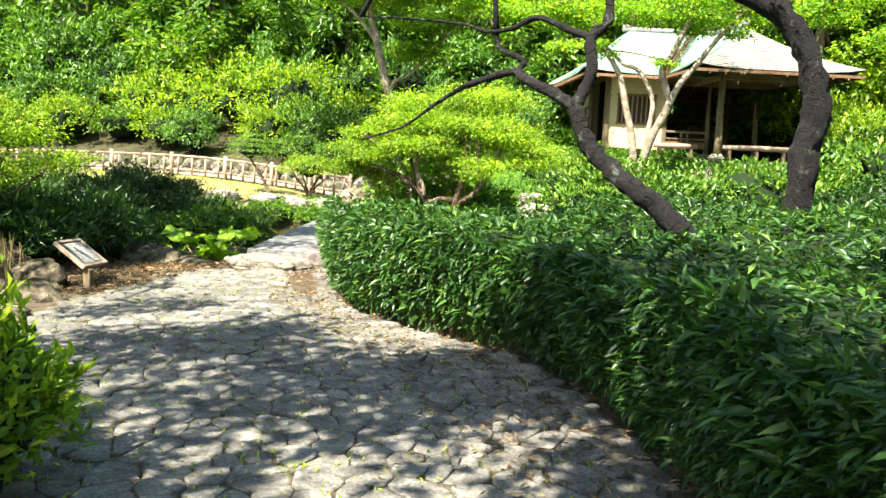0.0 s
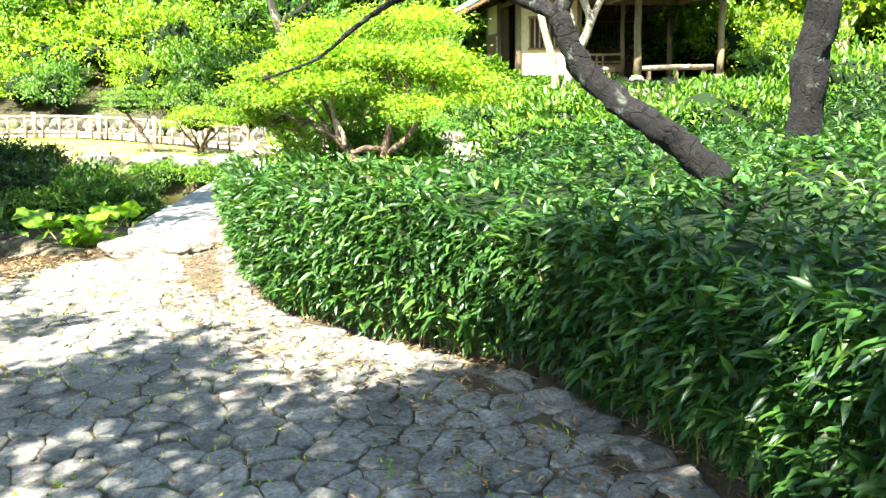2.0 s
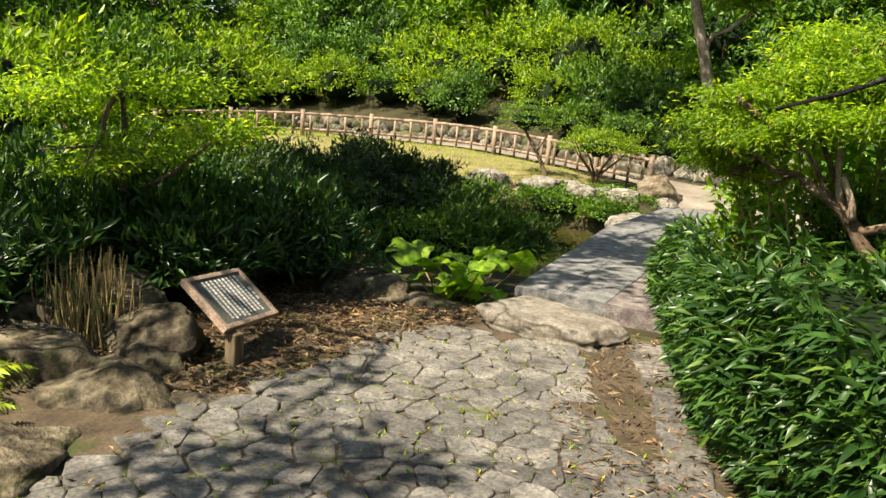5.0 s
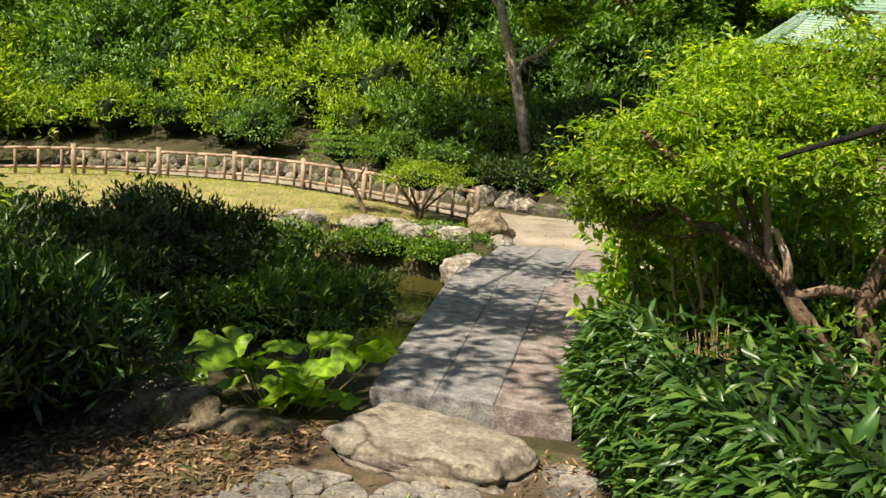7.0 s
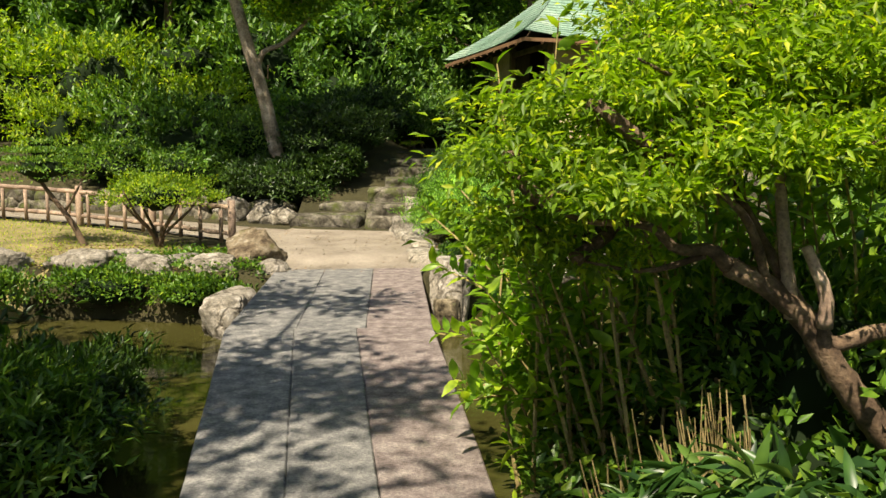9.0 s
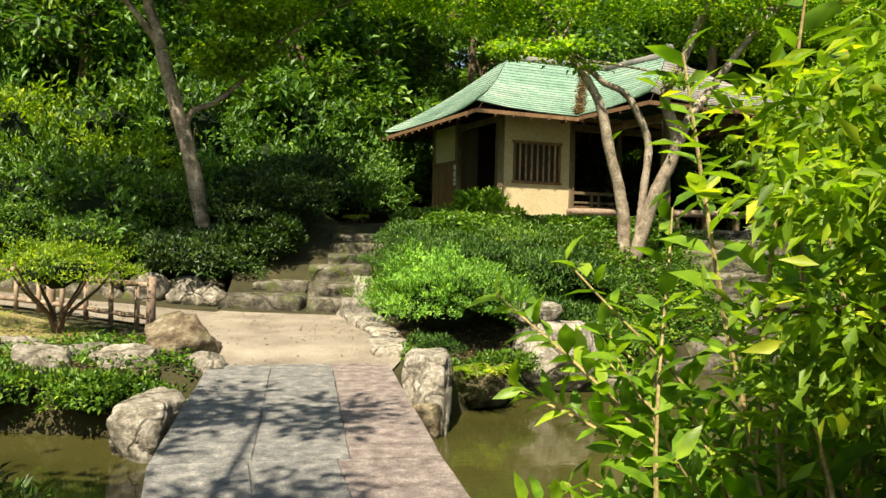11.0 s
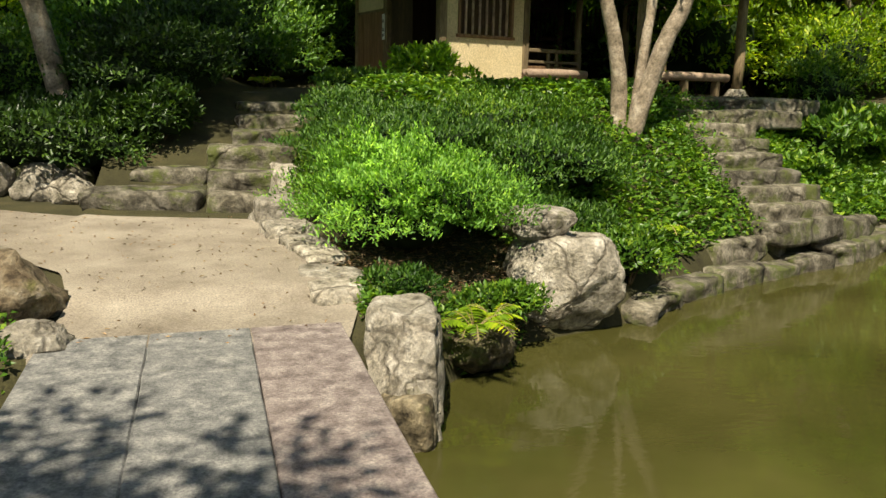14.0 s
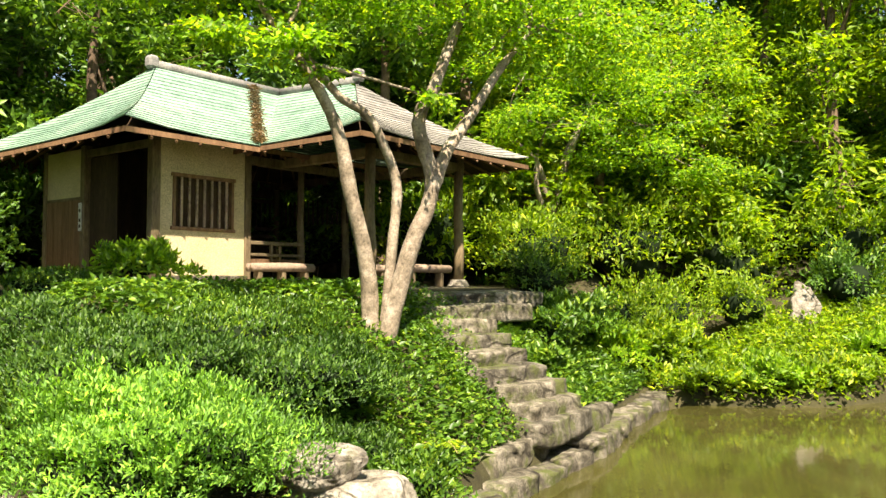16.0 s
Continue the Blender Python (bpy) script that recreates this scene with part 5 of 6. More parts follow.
tree("maple_tree", "yellow-green maple with a leaning trunk above the wooded slope", [
    ([(-2.3, 15.6, 0.9), (-2.55, 15.5, 2.45), (-2.95, 15.5, 3.88), (-3.29, 15.5, 5.19), (-3.49, 15.5, 5.83), (-3.6, 15.5, 7.0)], 0.17, 0.09),
    ([(-2.78, 15.5, 3.2), (-2.6, 15.5, 3.7), (-2.1, 15.5, 3.95), (-1.3, 15.4, 4.7)], 0.07, 0.04), ([(-3.2, 15.5, 4.9), (-3.9, 15.3, 5.8), (-4.6, 15.2, 6.4)], 0.07, 0.04),
    ([(-3.6, 15.5, 6.9), (-3.4, 14.6, 8.0), (-3.2, 13.2, 9.0)], 0.09, 0.05), ([(-3.4, 14.6, 8.0), (-2.0, 14.2, 9.0), (-0.8, 13.6, 9.5)], 0.06, 0.03)],
    [(-1.9, 15.2, 4.7, 0.9, 0.8, 0.3, 0.8), (-1.3, 15.0, 5.6, 1.2, 1.0, 0.35, 1), (-2.6, 15.0, 6.4, 1.5, 1.2, 0.4, 1.2), (-4.6, 15.2, 6.6, 1.6, 1.3, 0.4, 1.2), (-3.6, 15.4, 7.6, 1.8, 1.5, 0.5, 1.3), (-0.2, 14.6, 6.4, 1.4, 1.2, 0.4, 1.0), (0.9, 14.2, 5.9, 1.3, 1.1, 0.35, 1.0),
     # unseen high pads with their limbs, added to cast shade on the slope behind
     (-4.3, 10.8, 9.0, 1.4, 1.2, 0.5, 1.0), (-2.7, 11.1, 9.2, 1.2, 1.1, 0.4, 0.8), (-0.9, 11.9, 9.3, 1.1, 1.0, 0.4, 0.7), (-5.9, 11.4, 9.2, 1.5, 1.3, 0.5, 1.0), (-3.5, 12.8, 9.8, 1.5, 1.3, 0.5, 1.0), (-1.2, 13.6, 9.9, 1.5, 1.3, 0.5, 1.0), (1.0, 13.8, 10.0, 1.4, 1.2, 0.5, 0.9)], M_BARK, L_MAPLE, 0.11, 0.6, 64, 3600)
tree("maple_tree", "grey-stemmed maple spreading level boughs beyond the pavilion", [
    ([(15.0, 20.0, 1.2), (15.1, 20.0, 3.28), (15.52, 20.0, 4.56), (15.96, 20.0, 5.56), (16.65, 20.0, 6.61)], 0.2, 0.09),
    ([(15.1, 20.0, 4.0), (14.68, 20.0, 4.96), (13.67, 20.0, 5.63)], 0.12, 0.05), ([(15.2, 20.0, 3.4), (14.6, 19.9, 4.2), (14.5, 19.8, 5.2)], 0.1, 0.05)],
    [(14.2, 19, 5.9, 1.9, 1.6, 0.5, 1.2), (16.0, 19, 6.6, 2.2, 1.8, 0.5, 1.4), (18.2, 19, 6.2, 2.0, 1.8, 0.5, 1.3), (17.0, 19, 7.8, 2.5, 2.0, 0.6, 1.5), (14.0, 19.5, 7.4, 2.2, 1.8, 0.6, 1.3), (19.8, 19, 7.6, 2.4, 2, 0.6, 1.4), (16.8, 18.5, 5.2, 1.6, 1.4, 0.4, 1), (19.5, 18.4, 5.0, 1.6, 1.4, 0.4, 1)], M_BARK, L_MAPLE, 0.13, 0.6, 65, 1500)
# tall garden trees that shade the path
for i, ((tx, ty), pads) in enumerate((((-3.2, -5.5), [(-2.2, -3.6, 6.4, 1.1, 1.2, 0.5, 1), (-2.0, 1.7, 6.5, 0.9, 0.9, 0.4, 0.9), (-0.9, -3.2, 7.1, 0.8, 0.7, 0.4, 0.3), (-1.8, -1.2, 6.6, 0.8, 1.1, 0.5, 0.9), (-3.4, -2.6, 6.9, 1.5, 1.2, 0.6, 2.6), (-4.6, -1.6, 7.0, 1.5, 1.5, 0.7, 2.4), (-2.0, -1.6, 7.4, 1.0, 1.4, 0.5, 0.9), (-2.9, -6.8, 6.8, 1.2, 1.0, 0.5, 0.5), (-1.5, -7.4, 6.6, 0.8, 0.7, 0.5, 0.3), (-3.7, 0.2, 6.6, 1.0, 1.4, 0.5, 1.8), (-4.8, 0.5, 7.0, 1.2, 1.2, 0.5, 1.0), (-6.2, 1.0, 7.2, 1.3, 1.2, 0.5, 1.0)]),
                              ((0.2, -13.5), [(1.0, -11.5, 6.0, 1.5, 1.4, 0.5, 1.3), (3.2, -12.2, 6.6, 1.6, 1.5, 0.5, 1.3), (2.0, -9.4, 6.6, 1.2, 1.1, 0.5, 1.0), (4.6, -10.4, 6.2, 1.2, 1.2, 0.5, 0.8), (0.2, -9.2, 6.9, 1.2, 1.2, 0.5, 1.0), (0.4, -12.9, 7.2, 2.0, 2.0, 0.8, 1.5), (2.8, -9.0, 6.5, 1.1, 0.9, 0.5, 0.8), (3.8, -8.5, 6.7, 0.9, 0.8, 0.5, 0.6)]),
                              ((11, -10.5), [(8.6, -9.0, 6.4, 2.0, 1.6, 0.6, 2.5), (6.6, -8.6, 6.8, 1.5, 1.3, 0.5, 1.8), (6.2, -11.5, 6.6, 1.5, 1.6, 0.5, 1.8), (7.6, -12.8, 6.9, 1.8, 1.6, 0.5, 2.0), (9.5, -6.6, 6.0, 1.7, 1.5, 0.6, 1.2), (11, -9.5, 7.5, 2.2, 2.0, 0.8, 1.5)]))):
    z = gz(tx, ty)
    px, py = pads[0][0], pads[0][1]
    tree("garden_tree", "tall leafy tree casting dappled shade over the path", [([(tx, ty, z - 0.2), (tx + 0.1, ty + 0.1, z + 2), (tx * 0.7 + px * 0.3, ty * 0.7 + py * 0.3, z + 4.4), (px, py, pads[0][2] - 0.2)], 0.2, 0.07)] +
         [([(tx * 0.7 + px * 0.3, ty * 0.7 + py * 0.3, z + 4.2), ((px + q[0]) / 2, (py + q[1]) / 2, q[2] - 0.5), (q[0], q[1], q[2])], 0.045, 0.02) for q in pads[1:]], pads, M_BARK, L_MID, 0.15, 0.55, 70 + i, (900, 2300, 1500)[i])

# clipped and rounded shrubs near the way
bush("azalea_shrub", (1.8, 9.85, 0.0), (1.04, 1.05, 0.56), 32000, 0.05, 0.36, L_AZALEA, "rounded azalea with fresh green leaves over bare woody stems", seed=3, stems=26, up=0.7, ragged=0.13, core=0.64)
for i, (x, y, rx, ry, top, rz, n) in enumerate(((2.1, 11.6, 1.3, 0.8, 1.42, 0.42, 14000), (3.6, 11.3, 1.1, 0.9, 1.3, 0.45, 11000), (3.4, 12.6, 1.4, 0.8, 1.6, 0.4, 10000), (1.9, 12.9, 0.9, 0.7, 1.5, 0.35, 7000), (1.7, 14.2, 0.7, 0.9, 1.62, 0.25, 5000), (3.1, 14.1, 1.2, 0.9, 1.7, 0.25, 7000),
                                                 (4.5, 13.9, 0.8, 0.8, 1.66, 0.25, 5000), (3.0, 10.6, 0.75, 0.6, 0.7, 0.38, 7000), (1.3, 11.6, 0.5, 0.8, 1.0, 0.4, 4500), (4.4, 12.0, 0.7, 0.6, 1.0, 0.35, 5000), (3.7, 10.5, 0.7, 0.5, 0.45, 0.35, 4000))):
    bush("juniper_shrub", (x, y, top - 2.1 * rz), (rx, ry, rz), n, 0.06, 0.4, (L_JUNIPER, L_JUNIPER, L_MID)[i % 3], "dense low evergreen shrub spreading over the bank", group="shrubs on the bank", seed=10 + i, stems=5, up=0.8)
bush("mahonia_shrub", (3.4, 16.6, gz(3.4, 16.6)), (0.85, 0.6, 0.36), 1500, 0.16, 0.4, L_FRESH, "bright spreading shrub before the pavilion door", seed=22, core=0.3, ragged=0.25)
bush("evergreen_shrub", (0.6, 18.4, gz(0.6, 18.4)), (0.7, 0.6, 0.5), 1800, 0.13, 0.4, L_MID, "upright broad-leaved shrub at the top of the steps", seed=23, core=0.5)
bush("evergreen_shrub", (2.2, 16.9, gz(2.2, 16.9) - 0.1), (0.8, 0.5, 0.2), 2500, 0.08, 0.4, L_MID, "low dark shrub before the pavilion", seed=24)
# the darkest leaf colour here carries the deep shade beside the steps
for i, (x, y, rx, ry, rz, n, m) in enumerate(((-2.2, 14.9, 1.6, 1.1, 0.65, 11000, L_DARK), (-0.95, 14.75, 0.6, 0.5, 0.45, 4000, L_DARK), (-1.0, 15.6, 1.2, 1.1, 0.7, 9000, L_DARK), (-4.2, 15.2, 1.3, 1.0, 0.6, 7000, L_MID), (-0.5, 17.2, 1.2, 1.2, 0.7, 6000, L_DARK), (-5.9, 15.6, 1.3, 1.0, 0.6, 6000, L_MID), (-3.2, 16.6, 1.6, 1.3, 0.8, 8000, L_MID))):
    bush("evergreen_shrub", (x, y, gz(x, y) - 0.1), (rx, ry, rz), n, 0.09, 0.42, m, "dark shaded evergreen shrub beside the stone steps", group="shrubs by the steps", seed=30 + i)
for i, (x, y, rx, ry, rz, n, m) in enumerate(((9.9, 14.6, 0.9, 0.8, 0.4, 3800, L_MID), (11.2, 15.2, 1.1, 0.9, 0.5, 4200, L_MID), (12.2, 14.9, 0.7, 0.6, 0.4, 2800, L_FRESH), (13.3, 15.2, 1.1, 0.9, 0.6, 3800, L_LIGHT), (14.8, 15.4, 1.2, 0.9, 0.6, 3800, L_LIGHT),
                                                 (13.4, 13.6, 0.6, 0.5, 0.3, 1600, L_LIGHT), (14.4, 12.9, 0.8, 0.6, 0.35, 2000, L_FRESH), (15.8, 12.4, 0.9, 0.6, 0.35, 2200, L_LIGHT), (17.6, 12.2, 1.0, 0.6, 0.35, 2200, L_FRESH), (19.8, 11.9, 1.1, 0.7, 0.4, 2200, L_LIGHT), (8.9, 13.6, 0.5, 0.5, 0.22, 1500, L_MID))):
    bush("bank_plants", (x, y, max(gz(x, y), -0.5) - 0.08), (rx, ry, rz), n, 0.15, 0.42, m, "leafy sunlit plants crowding the bank of the pond", "plant", "plants along the far bank", seed=170 + i, core=0.55, stems=3, ragged=0.22)
# lawn shrubs
t = bush("azalea_shrub", (-3.1, 9.7, gz(-3.1, 9.7) + 0.42), (0.85, 0.7, 0.36), 5200, 0.055, 0.45, L_LIGHT, "open yellow-green azalea on bare stems by the fence", seed=40, layered=False, core=0.45, stems=0)
v, f = join_parts([limb([(0.0, 0, -0.55), (0.1 * a, 0.1 * b, -0.2), (0.45 * a, 0.4 * b, 0.15), (0.7 * a, 0.6 * b, 0.5)], 0.035, 0.01, 6) for a, b in ((1, 0.3), (-1, 0.2), (0.3, 1), (-0.4, -1), (0.8, -0.7), (-0.7, 0.8))])
tagged(mesh_object("woody_stem", v, f, M_TWIG, t, True), kind="stuff")
t = bush("small_tree", (-4.7, 9.5, gz(-4.7, 9.5) + 0.72), (0.75, 0.7, 0.42), 3200, 0.06, 0.4, L_MID, "small leaning tree with a thin dark trunk on the lawn", "tree", seed=41, layered=True, core=0.4, stems=0)
v, f = join_parts([limb([(0.6, 0, -0.85), (0.4, 0, -0.4), (0.05, 0, 0.1), (-0.2, 0, 0.5)], 0.055, 0.02, 7), limb([(0.3, 0, -0.2), (0.5, 0.1, 0.2), (0.6, 0.1, 0.5)], 0.025, 0.01, 5)])
mesh_object("trunk", v, f, M_TWIG, t, True)
# dark yews and bamboo grass left of the bridge
for i, (x, y, rx, ry, rz, n) in enumerate(((-4.3, 1.5, 1.3, 1.1, 0.5, 12000), (-2.9, 2.0, 1.2, 1.1, 0.56, 14000), (-1.7, 1.9, 0.95, 1.0, 0.46, 12000), (-3.3, 0.6, 1.2, 0.9, 0.5, 10000), (-1.45, 2.9, 0.5, 0.8, 0.32, 5000), (-6.2, 1.6, 1.4, 1.2, 0.55, 8000))):
    bush("yew_shrub", (x, y, max(gz(x, y), -0.45) - 0.05), (rx, ry, rz), n, 0.085, 0.3, L_DARK if i != 2 else L_MID, "dark feathery yew shrub overhanging the pond", group="yews by the pond", seed=50 + i, up=0.3, ragged=0.13)
for i, (x, y, rx, ry, rz, n) in enumerate(((-2.1, -0.9, 1.1, 1.0, 0.46, 6500), (-3.2, -1.8, 1.3, 1.2, 0.55, 6500), (-1.9, -2.0, 0.7, 0.6, 0.44, 3500), (-4.6, -0.4, 1.4, 1.3, 0.6, 5500), (-2.6, -3.3, 1.2, 1.0, 0.5, 5000), (-4.6, -3.0, 1.5, 1.3, 0.7, 5000))):
    bush("bamboo_grass", (x, y, gz(x, y) - 0.05), (rx, ry, rz), n, 0.13, 0.22, L_SASA, "thick clump of dark bamboo grass with straw-coloured stalks", group="bamboo grass clumps", seed=60 + i, stems=0)
stalks = thing("bamboo_stalks", (0, 0, 0), 0, "bare straw-coloured bamboo stalks under the grass clumps", "stalks", kind="stuff")
rr = random.Random(8)
lim = []
for i in range(420):
    a = rr.uniform(0, 1)
    x, y = -2.9 + 1.7 * a + rr.uniform(-0.15, 0.15), -2.75 + 0.3 * math.sin(a * 5) + rr.uniform(-0.2, 0.25)
    z = gz(x, y)
    lim.append(tube([(x, y, z - 0.02), (x + rr.uniform(-0.08, 0.08), y + rr.uniform(-0.08, 0.08), z + rr.uniform(0.3, 0.6))], [0.006, 0.004], 4))
v, f = join_parts(lim)
mesh_object("stalk", v, f, M_STEM, stalks)
t = tree("small_maple", "small light-green tree with layered leaves behind the sign", [([(-2.1, -2.2, -0.2), (-2.15, -2.2, 0.5), (-2.2, -2.15, 0.95), (-2.3, -2.1, 1.4)], 0.05, 0.018), ([(-2.18, -2.2, 0.6), (-1.8, -2.0, 0.85), (-1.55, -1.8, 1.15)], 0.025, 0.012), ([(-2.16, -2.2, 0.7), (-2.6, -2.3, 1.0), (-2.9, -2.3, 1.25)], 0.025, 0.012)],
         [(-2.3, -2.0, 1.45, 0.6, 0.6, 0.14, 0.6), (-1.55, -1.8, 1.2, 0.4, 0.4, 0.1, 0.3), (-2.9, -2.3, 1.3, 0.6, 0.6, 0.14, 0.5), (-2.5, -1.7, 1.0, 0.7, 0.6, 0.12, 0.4), (-2.0, -2.5, 0.95, 0.5, 0.4, 0.12, 0.3)], M_BRANCH, L_TUFT, 0.06, 0.36, 81, 4500)
bush("fern_shrub", (2.62, -7.6, gz(2.62, -7.6) - 0.12), (0.52, 0.7, 0.5), 4200, 0.085, 0.38, L_LIGHT, "glossy bright-green shrub crowding the path edge", seed=90, layered=True)

# shrubs on the near bank, right of the bridge
tree("azalea_tree", "old twisted azalea with brown limbs and yellow-green leaf tufts", [
    ([(3.15, 0.75, -0.15), (3.0, 0.65, 0.2), (2.86, 0.6, 0.4), (2.68, 0.6, 0.62), (2.52, 0.6, 0.86), (2.36, 0.6, 1.0), (2.2, 0.6, 1.08)], 0.075, 0.04),
    ([(2.2, 0.6, 1.08), (2.12, 0.58, 1.15), (1.98, 0.55, 1.16), (1.85, 0.5, 1.25), (1.62, 0.5, 1.27), (1.45, 0.5, 1.34)], 0.03, 0.007),
    ([(3.1, 0.75, -0.1), (3.08, 0.65, 0.4), (2.98, 0.6, 0.71), (3.04, 0.62, 1.0), (3.12, 0.66, 1.35), (3.0, 0.75, 1.75)], 0.07, 0.025),
    ([(3.0, 0.6, 0.8), (2.8, 0.58, 0.83), (2.62, 0.58, 0.78), (2.52, 0.6, 0.84)], 0.035, 0.03),
    ([(2.98, 0.6, 0.75), (3.25, 0.7, 0.95), (3.5, 0.8, 1.4), (3.6, 0.8, 1.8)], 0.045, 0.02),
    ([(2.5, 0.6, 0.9), (2.3, 0.72, 1.3), (2.15, 0.75, 1.6)], 0.03, 0.01), ([(2.36, 0.6, 1.0), (2.2, 0.5, 1.3), (1.9, 0.5, 1.5)], 0.022, 0.008), ([(2.1, 0.58, 1.13), (1.9, 0.7, 1.05), (1.62, 0.7, 1.1)], 0.016, 0.005)],
    [(1.5, 0.62, 1.48, 0.28, 0.3, 0.1, 0.35), (1.7, 0.8, 1.68, 0.4, 0.35, 0.12, 0.5), (2.05, 0.7, 1.78, 0.45, 0.4, 0.14, 0.7), (2.45, 0.85, 1.9, 0.5, 0.4, 0.15, 0.8), (2.9, 0.8, 1.85, 0.5, 0.45, 0.15, 0.8), (3.4, 0.9, 1.8, 0.6, 0.5, 0.2, 0.9), (2.2, 0.45, 1.55, 0.35, 0.25, 0.1, 0.4), (1.75, 0.45, 1.38, 0.3, 0.2, 0.08, 0.3),
     (2.7, 0.4, 1.55, 0.35, 0.25, 0.12, 0.35), (1.35, 0.75, 1.25, 0.2, 0.25, 0.1, 0.2), (2.3, 1.0, 2.15, 0.6, 0.45, 0.15, 0.7), (3.1, 1.2, 2.25, 0.8, 0.5, 0.2, 0.9), (3.9, 1.1, 1.5, 0.6, 0.5, 0.25, 0.8), (1.65, 0.95, 1.15, 0.25, 0.25, 0.12, 0.25), (3.3, 0.5, 1.3, 0.4, 0.3, 0.15, 0.4)],
    M_BRANCH, L_TUFT, 0.055, 0.34, 82, 5200)
stub = thing("support_post", (0, 0, 0), 0, "pale cut branch stubs propping the azalea", "post")
for a, m, b in (((2.46, 0.6, 0.88), (2.42, 0.6, 1.12), (2.37, 0.6, 1.52)), ((2.55, 0.52, 0.86), (2.53, 0.5, 1.0), (2.45, 0.5, 1.17))):
    v, f = limb([a, m, b], 0.03, 0.02, 8, 4, 0.2)
    mesh_object("prop", v, f, M_WOOD, stub, True)


def shoots(name, label, bases, leaf, size, seed, n_leaf=20):
    t = thing(name, (0, 0, 0), 0, label, "shrub")
    r = np.random.default_rng(seed)
    lim, Ps, As, Ss = [], [], [], []
    for (b, tip) in bases:
        b, tip = np.array(b, float), np.array(tip, float)
        mid = (b + tip) / 2 + np.array([r.normal() * 0.06, r.normal() * 0.06, 0.12])
        lim.append(limb([tuple(b), tuple(mid), tuple(tip)], 0.012, 0.004, 5, 5))
        for k in range(n_leaf):
            s = 0.12 + 0.88 * k / (n_leaf - 1)
            p = (1 - s) ** 2 * b + 2 * s * (1 - s) * (2 * mid - 0.5 * b - 0.5 * tip) + s * s * tip
            ang = k * 2.4 + r.normal() * 0.4
            d = tip - b
            d /= np.linalg.norm(d)
            side = np.cross(d, [0.3, 0.5, 0.8])
            side /= np.linalg.norm(side)
            up2 = np.cross(d, side)
            Ps.append(p)
            As.append(side * math.cos(ang) + up2 * math.sin(ang) + d * 0.75)
            Ss.append(size * (1.15 - 0.5 * abs(s - 0.6)) * (0.75 + 0.4 * r.random()))
    v, f = join_parts(lim)
    tagged(mesh_object("woody_stem", v, f, M_STEM, t), kind="stuff")
    leaves("foliage", np.array(Ps), np.array(As), np.array(Ss), 0.42, leaf, t, fine=True, seed=seed, fold=0.2)
    return t


r = random.Random(17)
bs = []
for i in range(76):
    x, y = r.uniform(1.55, 3.3), r.uniform(1.1, 2.4)
    h = r.uniform(1.0, 2.35) if y < 1.9 else r.uniform(0.5, 1.7)
    bs.append(((x, y, gz(x, y) - 0.02), (x + r.uniform(-0.45, 0.2), y + r.uniform(-0.3, 0.3), gz(x, y) + h)))
for i in range(16):
    bs.append(((1.9 + r.uniform(-0.2, 0.3), 1.7 + r.uniform(-0.4, 0.4), -0.15), (1.15 + r.uniform(0, 0.35), r.uniform(1.2, 2.4), r.uniform(0.3, 1.5))))
bs += [((1.9, 2.0, 0.3), (1.0, 2.32, 1.2)), ((1.9, 2.0, 0.2), (1.08, 2.3, 0.85)), ((1.8, 1.9, 0.1), (1.1, 2.2, 0.45))]
for (x, y, z) in ((1.35, 2.5, 0.95), (1.45, 2.4, 0.7), (1.5, 2.35, 0.35), (1.3, 2.0, 0.15), (1.35, 1.5, 0.0), (1.5, 1.2, 1.2), (1.45, 1.6, 0.8), (1.6, 0.9, 1.7), (1.7, 1.3, 2.0), (1.9, 1.8, 2.1)):
    bs.append(((2.1, min(y, 2.2), z * 0.4 - 0.1), (x + 0.12, y, z)))
shoots("hydrangea_shrub", "tall leafy shrub with large fresh-green serrated leaves by the bridge", bs, L_FRESH, 0.135, 18, 34)
bush("evergreen_shrub", (2.9, 1.3, -0.2), (0.95, 0.8, 0.6), 5000, 0.08, 0.4, L_MID, "dark undergrowth beneath the tall leafy shrub", seed=92)
for i, (x, y, rx, ry, rz, n) in enumerate(((5.2, 3.2, 1.4, 1.0, 0.7, 5000), (7.6, 3.8, 1.6, 1.1, 0.8, 5000), (10.5, 4.5, 2.0, 1.4, 0.9, 5000))):
    bush("evergreen_shrub", (x, y, gz(x, y)), (rx, ry, rz), n, 0.12, 0.4, L_MID, "leafy bank shrub behind the bamboo-grass hedge", group="shrubs behind the hedge", seed=95 + i)


